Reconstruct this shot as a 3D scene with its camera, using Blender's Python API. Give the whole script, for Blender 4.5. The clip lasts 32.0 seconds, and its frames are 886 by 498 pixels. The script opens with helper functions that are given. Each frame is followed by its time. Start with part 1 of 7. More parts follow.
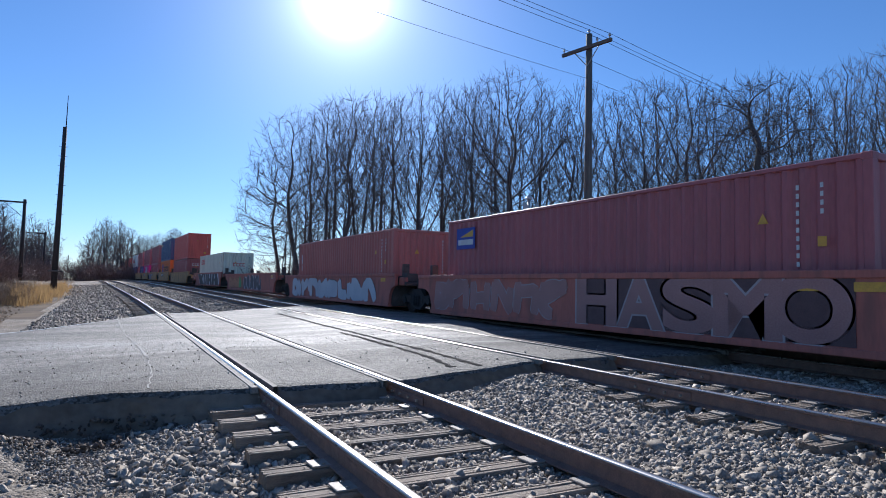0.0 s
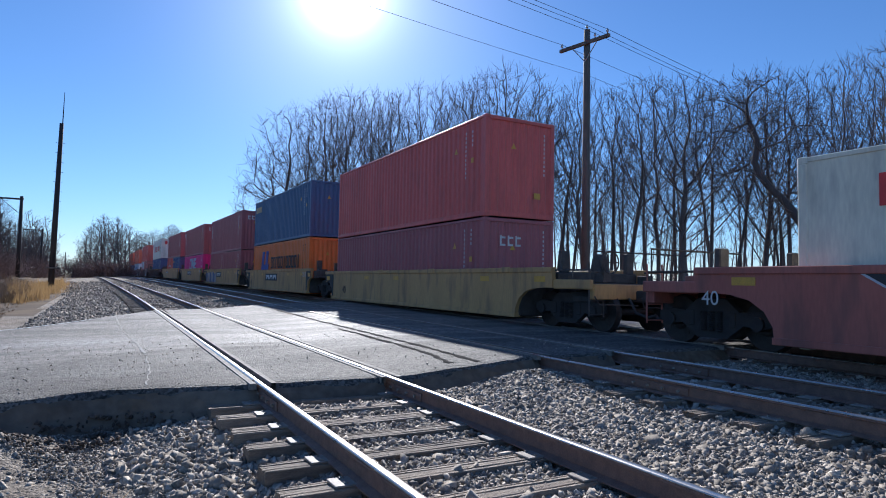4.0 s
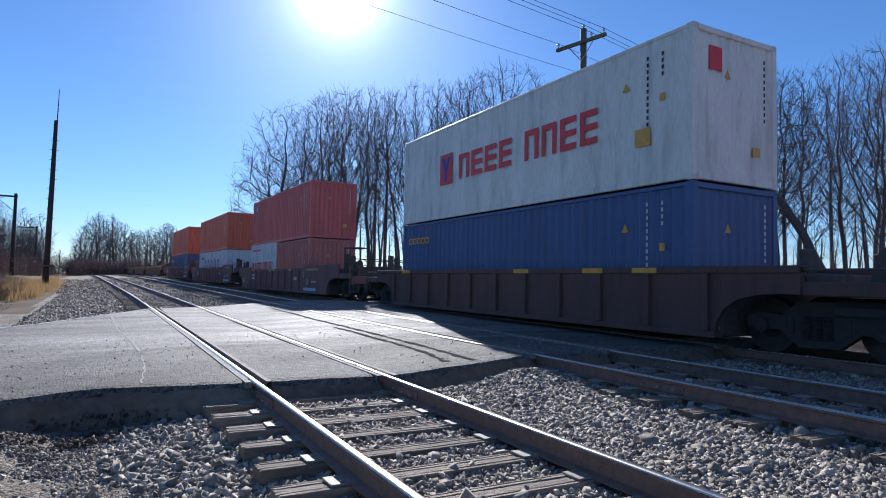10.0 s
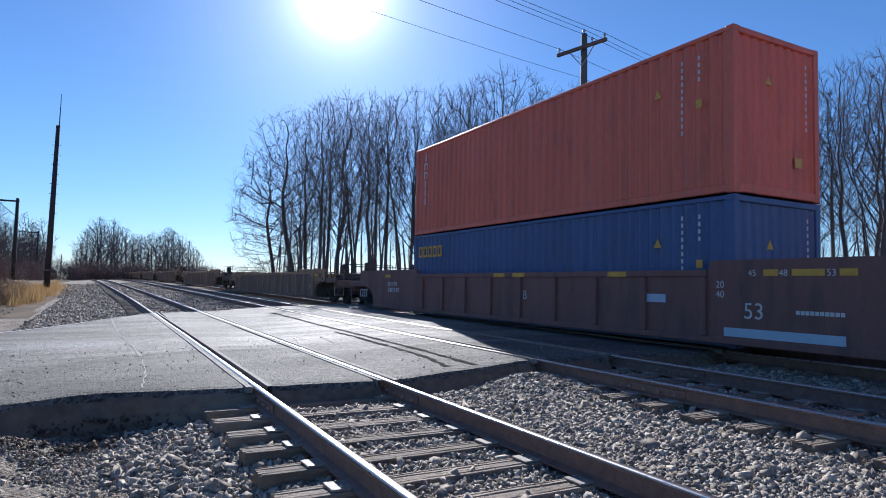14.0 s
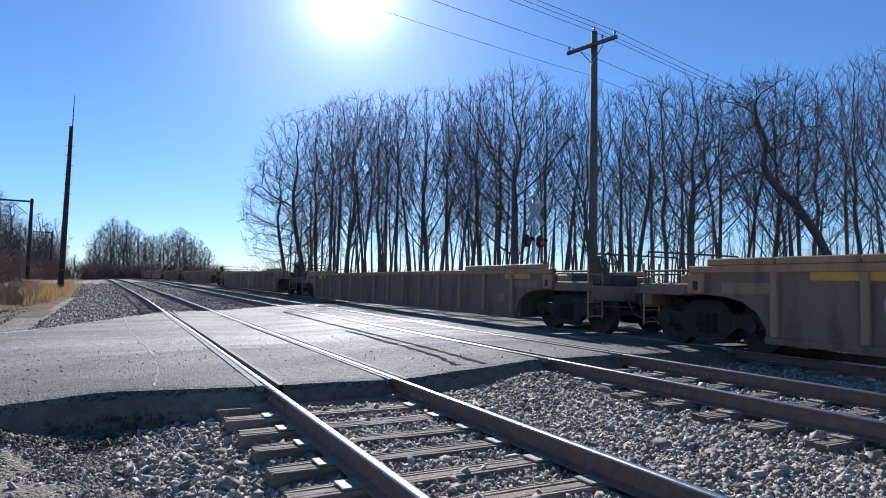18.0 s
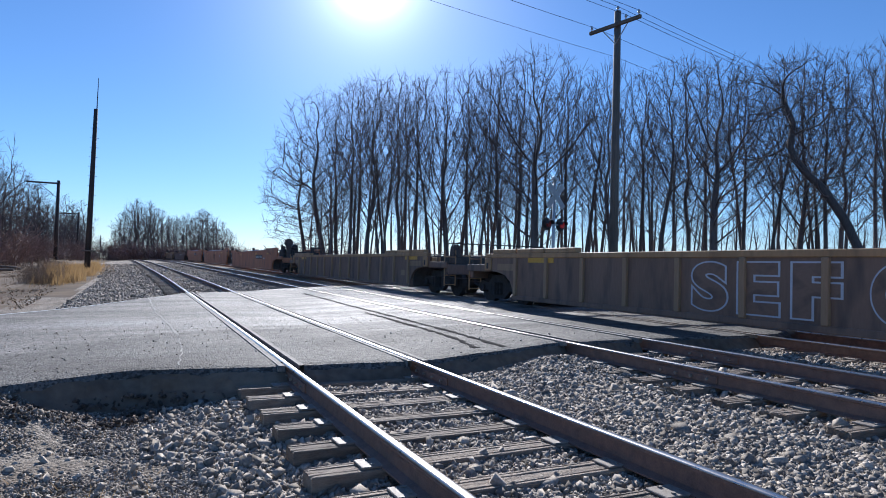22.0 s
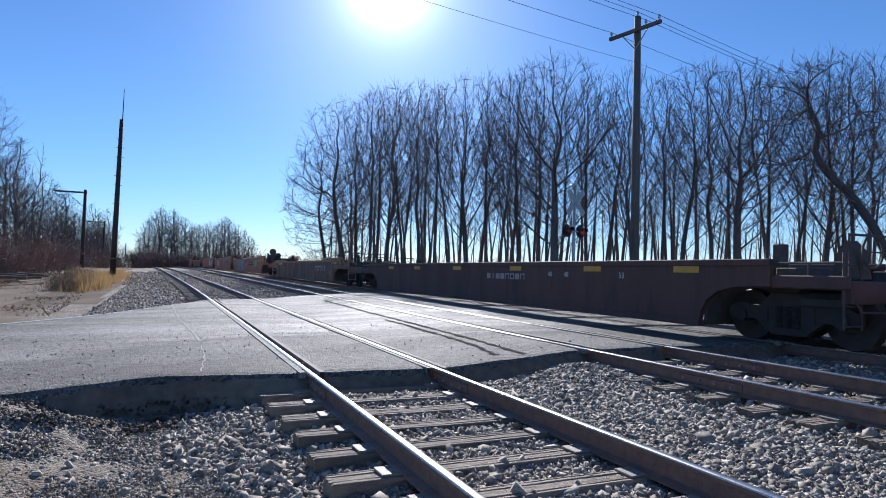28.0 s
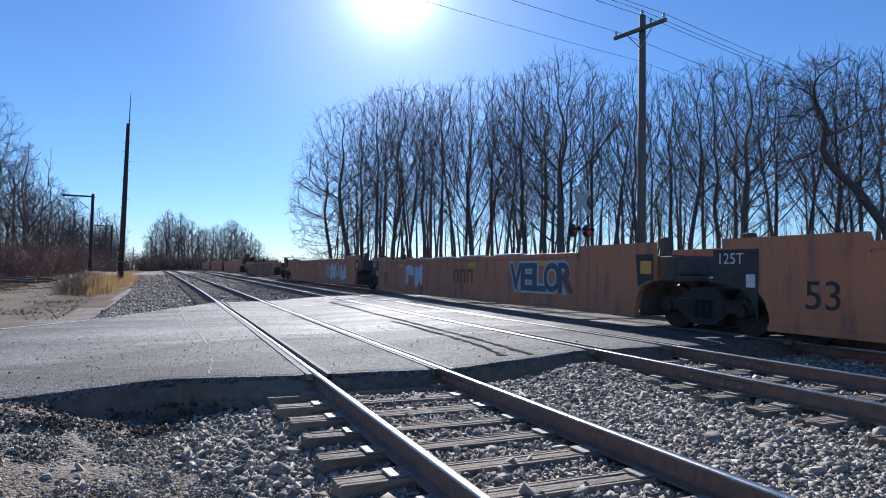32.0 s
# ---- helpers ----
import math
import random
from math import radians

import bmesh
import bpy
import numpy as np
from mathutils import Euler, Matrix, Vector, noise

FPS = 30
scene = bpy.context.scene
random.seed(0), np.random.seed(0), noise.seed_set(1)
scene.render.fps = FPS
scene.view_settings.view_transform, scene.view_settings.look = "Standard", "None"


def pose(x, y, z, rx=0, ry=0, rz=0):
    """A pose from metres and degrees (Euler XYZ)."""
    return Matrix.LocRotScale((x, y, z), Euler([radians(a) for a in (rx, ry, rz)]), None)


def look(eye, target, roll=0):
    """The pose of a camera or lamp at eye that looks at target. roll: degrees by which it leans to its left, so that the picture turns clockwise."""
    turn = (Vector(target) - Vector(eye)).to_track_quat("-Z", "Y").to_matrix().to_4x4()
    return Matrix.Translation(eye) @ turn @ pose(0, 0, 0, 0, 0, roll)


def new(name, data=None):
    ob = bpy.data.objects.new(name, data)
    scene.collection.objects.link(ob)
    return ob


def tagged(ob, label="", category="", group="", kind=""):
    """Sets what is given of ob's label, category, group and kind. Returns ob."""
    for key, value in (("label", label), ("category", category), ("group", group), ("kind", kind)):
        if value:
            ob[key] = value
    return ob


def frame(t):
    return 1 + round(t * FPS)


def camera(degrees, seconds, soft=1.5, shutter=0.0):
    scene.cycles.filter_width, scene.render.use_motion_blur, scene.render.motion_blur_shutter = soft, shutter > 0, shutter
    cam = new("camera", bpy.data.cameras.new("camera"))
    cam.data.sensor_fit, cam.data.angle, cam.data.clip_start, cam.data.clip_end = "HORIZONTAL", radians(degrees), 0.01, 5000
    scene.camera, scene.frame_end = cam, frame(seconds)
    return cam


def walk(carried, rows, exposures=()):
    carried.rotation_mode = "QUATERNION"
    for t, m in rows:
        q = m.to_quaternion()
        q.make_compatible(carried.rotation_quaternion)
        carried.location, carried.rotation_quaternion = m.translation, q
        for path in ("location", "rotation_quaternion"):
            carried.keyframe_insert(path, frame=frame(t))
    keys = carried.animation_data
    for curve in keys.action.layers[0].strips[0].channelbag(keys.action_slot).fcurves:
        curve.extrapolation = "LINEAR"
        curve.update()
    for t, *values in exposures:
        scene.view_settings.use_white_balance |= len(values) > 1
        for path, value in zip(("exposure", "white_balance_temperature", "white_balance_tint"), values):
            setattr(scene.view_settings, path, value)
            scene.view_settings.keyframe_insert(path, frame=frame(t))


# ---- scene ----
import functools

# camera ------------------------------------------------------------------
EYE = (-1.513, 0.0, 1.136)
PATH = [
    (0.0, 28.06, 3.43, 1.22),
    (0.5, 28.06, 3.49, 1.28),
    (1.0, 28.17, 3.43, 1.28),
    (1.5, 28.14, 3.39, 1.35),
    (2.0, 28.07, 3.34, 1.29),
    (2.5, 28.06, 3.30, 1.27),
    (3.0, 28.11, 3.23, 1.24),
    (3.5, 28.18, 3.17, 1.16),
    (5.5, 28.41, 2.85, 1.16),
    (6.0, 28.44, 2.90, 1.21),
    (6.5, 28.44, 2.92, 1.24),
    (7.0, 28.55, 2.95, 1.26),
    (7.5, 28.59, 2.98, 1.17),
    (8.0, 28.62, 2.98, 1.16),
    (8.5, 28.68, 2.99, 1.16),
    (9.0, 28.65, 2.96, 1.23),
    (9.5, 28.62, 2.97, 1.20),
    (10.0, 28.62, 2.96, 1.23),
    (10.5, 28.56, 2.97, 1.19),
    (11.0, 28.46, 2.95, 1.23),
    (11.5, 28.41, 2.95, 1.25),
    (12.0, 28.50, 2.96, 1.28),
    (12.5, 28.57, 3.09, 1.28),
    (13.0, 28.63, 3.10, 1.26),
    (13.5, 28.60, 3.19, 1.21),
    (14.0, 28.52, 3.38, 1.23),
    (14.5, 28.46, 3.57, 1.10),
    (16.5, 27.92, 4.19, 0.78),
    (17.0, 27.79, 4.18, 0.79),
    (17.5, 27.71, 3.94, 0.87),
    (18.0, 27.60, 3.26, 1.15),
    (18.5, 27.47, 2.72, 1.36),
    (19.0, 27.31, 2.43, 1.44),
    (19.5, 27.20, 2.17, 1.56),
    (20.0, 27.06, 2.04, 1.53),
    (20.5, 26.58, 1.91, 1.49),
    (21.0, 26.33, 1.85, 1.51),
    (21.5, 26.07, 1.72, 1.56),
    (22.0, 25.85, 1.64, 1.51),
    (22.5, 25.49, 1.59, 1.40),
    (23.0, 25.28, 1.62, 1.31),
    (23.5, 25.16, 1.62, 1.32),
    (24.0, 25.13, 1.65, 1.25),
    (24.5, 24.95, 1.74, 1.19),
    (25.0, 24.89, 1.73, 1.23),
    (25.5, 24.67, 1.73, 1.31),
    (27.5, 24.14, 2.16, 1.41),
    (28.0, 24.03, 2.24, 1.43),
    (28.5, 23.97, 2.35, 1.32),
    (29.0, 23.90, 2.36, 1.29),
    (29.5, 23.79, 2.40, 1.21),
    (30.0, 23.77, 2.45, 1.09),
    (30.5, 23.69, 2.49, 0.96),
    (31.0, 23.62, 2.47, 0.94),
    (31.5, 23.55, 2.45, 0.93),
    (32.0, 23.47, 2.31, 0.99),
]


def aim(yaw, pitch, roll):
    """Pose of the hand-held camera: yaw to the right of the tracks, pitch up, picture turned clockwise by roll."""
    y, p = radians(yaw), radians(pitch)
    way = Vector((math.sin(y) * math.cos(p), math.cos(y) * math.cos(p), math.sin(p)))
    return look(EYE, Vector(EYE) + way, roll)


cam = camera(70.96, 32.0, soft=1.0)
walk(cam, [(t, aim(y, p, r)) for t, y, p, r in PATH], exposures=[(0.0, 0.54, 5500, 12), (32.0, 0.54, 5500, 12)])

# world and sun -------------------------------------------------------------
SUN_AZ, SUN_EL = 18.4, 25.3
sun_way = Vector((math.sin(radians(SUN_AZ)) * math.cos(radians(SUN_EL)),
                  math.cos(radians(SUN_AZ)) * math.cos(radians(SUN_EL)), math.sin(radians(SUN_EL))))
world = bpy.data.worlds.new("world")
scene.world = world
world.use_nodes = True
wn, wl = world.node_tree.nodes, world.node_tree.links
wn.clear()
sky = wn.new("ShaderNodeTexSky")
sky.sky_type, sky.sun_disc = "NISHITA", False
sky.sun_elevation, sky.sun_rotation = radians(SUN_EL), radians(SUN_AZ)
sky.air_density, sky.dust_density, sky.ozone_density, sky.altitude = 1.0, 0.1, 6.5, 100
bg = wn.new("ShaderNodeBackground")
bg.inputs["Strength"].default_value = 0.076
wo = wn.new("ShaderNodeOutputWorld")
# the low sun's glare, lens bloom and bright haze, added as glow in the sky
wtc = wn.new("ShaderNodeTexCoord")
dot = wn.new("ShaderNodeVectorMath")
dot.operation = "DOT_PRODUCT"
dot.inputs[1].default_value = sun_way
wl.new(wtc.outputs["Generated"], dot.inputs[0])
pos = wn.new("ShaderNodeMath")
pos.operation = "MAXIMUM"
pos.inputs[1].default_value = 0.0
wl.new(dot.outputs["Value"], pos.inputs[0])
haze = None
for power, gain in ((2600.0, 14.5), (420.0, 0.72), (60.0, 0.24)):
    pw = wn.new("ShaderNodeMath")
    pw.operation = "POWER"
    pw.inputs[1].default_value = power
    wl.new(pos.outputs[0], pw.inputs[0])
    gn = wn.new("ShaderNodeMath")
    gn.operation = "MULTIPLY_ADD"
    gn.inputs[1].default_value = gain
    gn.inputs[2].default_value = 0.0
    wl.new(pw.outputs[0], gn.inputs[0])
    if haze:
        wl.new(haze.outputs[0], gn.inputs[2])
    haze = gn
hz = wn.new("ShaderNodeBackground")
hz.inputs["Color"].default_value = (1.0, 0.97, 0.92, 1)
wl.new(haze.outputs[0], hz.inputs["Strength"])
both = wn.new("ShaderNodeAddShader")
wl.new(sky.outputs[0], bg.inputs[0])
wl.new(bg.outputs[0], both.inputs[0])
wl.new(hz.outputs[0], both.inputs[1])
wl.new(both.outputs[0], wo.inputs[0])
sun = new("sun", bpy.data.lights.new("sun", "SUN"))
sun.data.energy, sun.data.angle, sun.data.color = 5.0, radians(0.6), (1.0, 0.91, 0.78)
sun.matrix_world = look(sun_way * 100, (0, 0, 0))


# materials -----------------------------------------------------------------
def mat(name, a, b=None, rough=0.6, metal=0.0, scale=6.0, fine=60.0, bump=0.1, spec=0.5, c=None, cscale=1.2, camount=0.5,
        stretch=(1, 1, 1), rand=0.0, island=0.0):
    """A worn surface: two tones mixed by coarse and fine noise, stains of a third tone, relief."""
    m = bpy.data.materials.new(name)
    m.use_nodes = True
    nt = m.node_tree
    n, l = nt.nodes, nt.links
    bs = n["Principled BSDF"]
    b = b or tuple(x * 0.7 for x in a)
    tc = n.new("ShaderNodeTexCoord")
    mp = n.new("ShaderNodeMapping")
    mp.inputs["Scale"].default_value = stretch
    l.new(tc.outputs["Object"], mp.inputs["Vector"])
    n1 = n.new("ShaderNodeTexNoise")
    n1.inputs["Scale"].default_value, n1.inputs["Detail"].default_value = scale, 6
    n2 = n.new("ShaderNodeTexNoise")
    n2.inputs["Scale"].default_value, n2.inputs["Detail"].default_value = fine, 4
    for q in (n1, n2):
        l.new(mp.outputs[0], q.inputs["Vector"])
    add = n.new("ShaderNodeMath")
    add.operation = "ADD"
    l.new(n1.outputs[0], add.inputs[0])
    l.new(n2.outputs[0], add.inputs[1])
    rg = n.new("ShaderNodeMapRange")
    rg.inputs["From Min"].default_value, rg.inputs["From Max"].default_value = 0.7, 1.3
    l.new(add.outputs[0], rg.inputs["Value"])
    mx = n.new("ShaderNodeMix")
    mx.data_type = "RGBA"
    mx.inputs["A"].default_value, mx.inputs["B"].default_value = (*a, 1), (*b, 1)
    l.new(rg.outputs[0], mx.inputs["Factor"])
    col = mx.outputs["Result"]
    if c:
        n3 = n.new("ShaderNodeTexNoise")
        n3.inputs["Scale"].default_value, n3.inputs["Detail"].default_value = cscale, 8
        l.new(mp.outputs[0], n3.inputs["Vector"])
        r3 = n.new("ShaderNodeMapRange")
        r3.inputs["From Min"].default_value, r3.inputs["From Max"].default_value = 0.5, 0.68
        r3.inputs["To Max"].default_value = camount
        l.new(n3.outputs[0], r3.inputs["Value"])
        m3 = n.new("ShaderNodeMix")
        m3.data_type = "RGBA"
        m3.inputs["B"].default_value = (*c, 1)
        l.new(r3.outputs[0], m3.inputs["Factor"])
        l.new(col, m3.inputs["A"])
        col = m3.outputs["Result"]
    if rand or island:
        if rand:
            o = n.new("ShaderNodeObjectInfo").outputs["Random"]
        else:
            o = n.new("ShaderNodeNewGeometry").outputs["Random Per Island"]
        r4 = n.new("ShaderNodeMapRange")
        k = rand or island
        r4.inputs["To Min"].default_value, r4.inputs["To Max"].default_value = 1 - k, 1 + k
        l.new(o, r4.inputs["Value"])
        hs = n.new("ShaderNodeHueSaturation")
        l.new(r4.outputs[0], hs.inputs["Value"])
        l.new(col, hs.inputs["Color"])
        col = hs.outputs[0]
    l.new(col, bs.inputs["Base Color"])
    bs.inputs["Metallic"].default_value = metal
    bs.inputs["Specular IOR Level"].default_value = spec
    rr = n.new("ShaderNodeMapRange")
    rr.inputs["To Min"].default_value, rr.inputs["To Max"].default_value = max(rough - 0.12, 0.05), min(rough + 0.12, 1)
    l.new(n1.outputs[0], rr.inputs["Value"])
    l.new(rr.outputs[0], bs.inputs["Roughness"])
    if bump:
        bp = n.new("ShaderNodeBump")
        bp.inputs["Strength"].default_value, bp.inputs["Distance"].default_value = bump, 0.02
        l.new(add.outputs[0], bp.inputs["Height"])
        l.new(bp.outputs[0], bs.inputs["Normal"])
    return m


def glow(name, colour, strength):
    m = bpy.data.materials.new(name)
    m.use_nodes = True
    bs = m.node_tree.nodes["Principled BSDF"]
    bs.inputs["Base Color"].default_value = (*colour, 1)
    bs.inputs["Emission Color"].default_value = (*colour, 1)
    bs.inputs["Emission Strength"].default_value = strength
    bs.inputs["Roughness"].default_value = 0.3
    return m


M_ASPHALT = mat("asphalt", (0.2, 0.182, 0.16), (0.095, 0.086, 0.076), 0.8, scale=0.9, fine=16, bump=0.8, spec=0.2, c=(0.25, 0.236, 0.215), cscale=0.55, camount=0.6, stretch=(0.4, 1.0, 1))


def speckle(m, scale, dark, light, bump):
    """Adds coarse aggregate to an asphalt or gravel surface: speckled tone and relief."""
    n, l = m.node_tree.nodes, m.node_tree.links
    bs = n["Principled BSDF"]
    tc = n.new("ShaderNodeTexCoord")
    vo = n.new("ShaderNodeTexVoronoi")
    vo.inputs["Scale"].default_value = scale
    l.new(tc.outputs["Object"], vo.inputs["Vector"])
    sp = n.new("ShaderNodeSeparateColor")
    l.new(vo.outputs["Color"], sp.inputs[0])
    rg = n.new("ShaderNodeMapRange")
    rg.inputs["To Min"].default_value, rg.inputs["To Max"].default_value = dark, light
    l.new(sp.outputs[0], rg.inputs["Value"])
    hs = n.new("ShaderNodeHueSaturation")
    old = bs.inputs["Base Color"].links[0].from_socket
    l.new(old, hs.inputs["Color"])
    l.new(rg.outputs[0], hs.inputs["Value"])
    l.new(hs.outputs[0], bs.inputs["Base Color"])
    bp = n.new("ShaderNodeBump")
    bp.invert = True
    bp.inputs["Strength"].default_value, bp.inputs["Distance"].default_value = bump, 0.01
    l.new(vo.outputs["Distance"], bp.inputs["Height"])
    if bs.inputs["Normal"].links:
        l.new(bs.inputs["Normal"].links[0].from_socket, bp.inputs["Normal"])
    l.new(bp.outputs[0], bs.inputs["Normal"])


speckle(M_ASPHALT, 42, 0.4, 1.65, 1.0)


def wear(m):
    """Traffic polishes the lanes of the road: paler, smoother, streaked along the way; the near shoulder stays coarse."""
    n, l = m.node_tree.nodes, m.node_tree.links
    bs = n["Principled BSDF"]

    def calc(op, a, b=None):
        q = n.new("ShaderNodeMath")
        q.operation = op
        for i, v in enumerate((a, b)):
            if v is None:
                continue
            if isinstance(v, (int, float)):
                q.inputs[i].default_value = v
            else:
                l.new(v, q.inputs[i])
        return q.outputs[0]

    tc = n.new("ShaderNodeTexCoord")
    xyz = n.new("ShaderNodeSeparateXYZ")
    l.new(tc.outputs["Object"], xyz.inputs[0])
    x, y = xyz.outputs[0], xyz.outputs[1]
    mp = n.new("ShaderNodeMapping")
    mp.inputs["Rotation"].default_value = (0, 0, -0.62)
    mp.inputs["Scale"].default_value = (0.12, 1.6, 1)
    l.new(tc.outputs["Object"], mp.inputs["Vector"])
    st = n.new("ShaderNodeTexNoise")
    st.inputs["Scale"].default_value, st.inputs["Detail"].default_value = 1.0, 6
    l.new(mp.outputs[0], st.inputs["Vector"])
    d = calc("SUBTRACT", y, calc("MINIMUM", calc("ADD", x, 11.7), 10.5))
    d = calc("ADD", d, calc("MULTIPLY", calc("SUBTRACT", st.outputs[0], 0.5), 4.0))
    rg = n.new("ShaderNodeMapRange")
    rg.interpolation_type = "SMOOTHSTEP"
    rg.inputs["From Min"].default_value, rg.inputs["From Max"].default_value = -0.5, 0.7
    l.new(d, rg.inputs["Value"])
    lane = calc("MULTIPLY", rg.outputs[0], calc("ADD", calc("MULTIPLY", st.outputs[0], 2.4), -0.35))
    hs = n.new("ShaderNodeHueSaturation")
    l.new(bs.inputs["Base Color"].links[0].from_socket, hs.inputs["Color"])
    l.new(calc("ADD", calc("MULTIPLY", lane, 0.62), 0.74), hs.inputs["Value"])
    l.new(hs.outputs[0], bs.inputs["Base Color"])
    rough = bs.inputs["Roughness"].links[0].from_socket
    l.new(calc("SUBTRACT", rough, calc("MULTIPLY", lane, 0.07)), bs.inputs["Roughness"])


wear(M_ASPHALT)
M_LINE = mat("road_paint", (0.7, 0.7, 0.68), (0.5, 0.5, 0.48), 0.5, scale=8, bump=0.1)
M_GROUND = mat("gravel_earth", (0.36, 0.305, 0.245), (0.18, 0.15, 0.118), 0.95, scale=2.0, fine=45, bump=1.0, spec=0.2, c=(0.17, 0.11, 0.065), cscale=0.5, camount=0.75)
speckle(M_GROUND, 40, 0.45, 1.5, 1.0)
M_STONE = mat("ballast_stone", (0.45, 0.39, 0.32), (0.215, 0.187, 0.155), 0.88, scale=8, fine=60, bump=0.15, spec=0.22, island=0.55)
M_TIE = mat("weathered_tie", (0.37, 0.29, 0.215), (0.17, 0.13, 0.1), 0.8, scale=5, fine=40, bump=0.5, spec=0.3, stretch=(1, 9, 9), rand=0.25)
M_RAIL = mat("rusty_rail", (0.27, 0.16, 0.12), (0.16, 0.1, 0.076), 0.65, 0.1, scale=12, fine=90, bump=0.25)
M_RAILTOP = mat("polished_steel", (0.58, 0.54, 0.5), (0.42, 0.38, 0.34), 0.3, 1.0, scale=10, fine=80, bump=0.04)
M_PLATE = mat("tie_plate_steel", (0.35, 0.3, 0.25), (0.24, 0.2, 0.165), 0.7, 0.1, scale=20, bump=0.15)
M_VERGE = mat("leaf_litter_earth", (0.12, 0.08, 0.052), (0.06, 0.042, 0.03), 0.95, scale=0.9, fine=14, bump=0.8, spec=0.1, c=(0.19, 0.13, 0.075), cscale=0.35, camount=0.7)
M_DIRT = mat("packed_dirt", (0.24, 0.185, 0.135), (0.125, 0.095, 0.07), 0.95, scale=0.8, fine=9, bump=0.9, spec=0.1, c=(0.13, 0.085, 0.05), cscale=0.35, camount=0.8)
M_BRUSH = mat("reddish_brush", (0.29, 0.19, 0.155), (0.18, 0.12, 0.098), 0.9, scale=3, fine=20, bump=0.0, rand=0.3)
M_EDGE = mat("flangeway_steel", (0.3, 0.27, 0.235), (0.17, 0.15, 0.13), 0.8, 0.0, scale=9, bump=0.3, spec=0.2)
M_BARK = mat("grey_bark", (0.19, 0.155, 0.138), (0.11, 0.09, 0.08), 0.9, scale=3, fine=30, bump=0.6, stretch=(1, 1, 0.2), rand=0.25)
M_TWIG = mat("bare_twig", (0.16, 0.128, 0.118), (0.1, 0.08, 0.074), 0.9, scale=3, fine=20, bump=0.0, rand=0.25)
M_POLE = mat("pole_wood", (0.2, 0.17, 0.14), (0.11, 0.09, 0.075), 0.85, scale=3, fine=30, bump=0.4, stretch=(1, 1, 0.08))
M_DARKPOLE = mat("creosoted_pole", (0.07, 0.055, 0.05), (0.04, 0.032, 0.03), 0.8, scale=3, fine=30, bump=0.4, stretch=(1, 1, 0.08))
M_GALV = mat("galvanised_steel", (0.55, 0.56, 0.57), (0.42, 0.43, 0.44), 0.45, 0.6, scale=10, bump=0.05)
M_BLACK = mat("black_steel", (0.045, 0.043, 0.043), (0.028, 0.027, 0.028), 0.6, 0.0, scale=6, bump=0.2)
M_DRYGRASS = mat("dry_grass", (0.36, 0.24, 0.12), (0.22, 0.13, 0.07), 0.9, scale=0.25, fine=8, bump=0.0, island=0.45)

_n, _l = M_DRYGRASS.node_tree.nodes, M_DRYGRASS.node_tree.links
_t, _m = _n.new("ShaderNodeBsdfTranslucent"), _n.new("ShaderNodeMixShader")
_t.inputs["Color"].default_value = (0.42, 0.28, 0.13, 1)
_m.inputs[0].default_value = 0.4
_l.new(_n["Principled BSDF"].outputs[0], _m.inputs[1])
_l.new(_t.outputs[0], _m.inputs[2])
_l.new(_m.outputs[0], _n["Material Output"].inputs["Surface"])


def paint(name, a, dirt=(0.09, 0.07, 0.06), amount=0.2, rough=0.45):
    return mat(name, a, tuple(x * 0.8 for x in a), rough, scale=1.3, fine=24, bump=0.06, c=dirt, cscale=3.4, camount=amount, stretch=(1, 1, 0.22))


C_MAROON = paint("maroon_paint", (0.44, 0.13, 0.14), (0.18, 0.11, 0.1))
C_BROWN = paint("brown_paint", (0.561, 0.171, 0.140), (0.14, 0.085, 0.08))
C_RED = paint("red_paint", (0.732, 0.146, 0.122))
C_ORANGERED = paint("orange_red_paint", (0.805, 0.183, 0.104))
C_ORANGE = paint("orange_paint", (0.850, 0.207, 0.037), amount=0.2)
C_NAVY = paint("navy_paint", (0.073, 0.134, 0.268))
C_BLUE = paint("blue_paint", (0.076, 0.128, 0.287))
C_PINK = paint("magenta_paint", (0.850, 0.027, 0.268), amount=0.12)
C_CREAM = paint("cream_paint", (0.850, 0.830, 0.671), amount=0.25)
C_WHITE = paint("white_paint", (0.850, 0.850, 0.769), amount=0.25)
C_GREY = paint("pale_grey_paint", (0.671, 0.725, 0.778), amount=0.2)
W_YELLOW = paint("yellow_car_paint", (0.62, 0.36, 0.14), (0.2, 0.12, 0.07), 0.6, 0.6)
W_GRIME = paint("grimy_ochre_paint", (0.27, 0.17, 0.12), (0.11, 0.08, 0.065), 0.8, 0.7)
W_OCHRE = paint("ochre_chord_paint", (0.5, 0.29, 0.135), (0.17, 0.1, 0.055), 0.55, 0.6)
W_RED = paint("red_oxide_paint", (0.5, 0.16, 0.12), (0.14, 0.085, 0.07), 0.5, 0.6)
W_BROWN = paint("brown_car_paint", (0.235, 0.115, 0.098), (0.09, 0.068, 0.06), 0.6, 0.65)
W_DKBROWN = paint("dark_brown_car_paint", (0.125, 0.066, 0.053), (0.05, 0.04, 0.036), 0.6, 0.65)
W_ORANGE = paint("faded_orange_paint", (0.54, 0.22, 0.105), (0.22, 0.115, 0.085), 0.8, 0.6)
P_WHITE = mat("stencil_white", (0.72, 0.72, 0.7), (0.55, 0.55, 0.54), 0.6, bump=0.0)
W_RIB = paint("dusty_rib_paint", (0.4, 0.26, 0.15), (0.16, 0.11, 0.08), 0.5, 0.65)
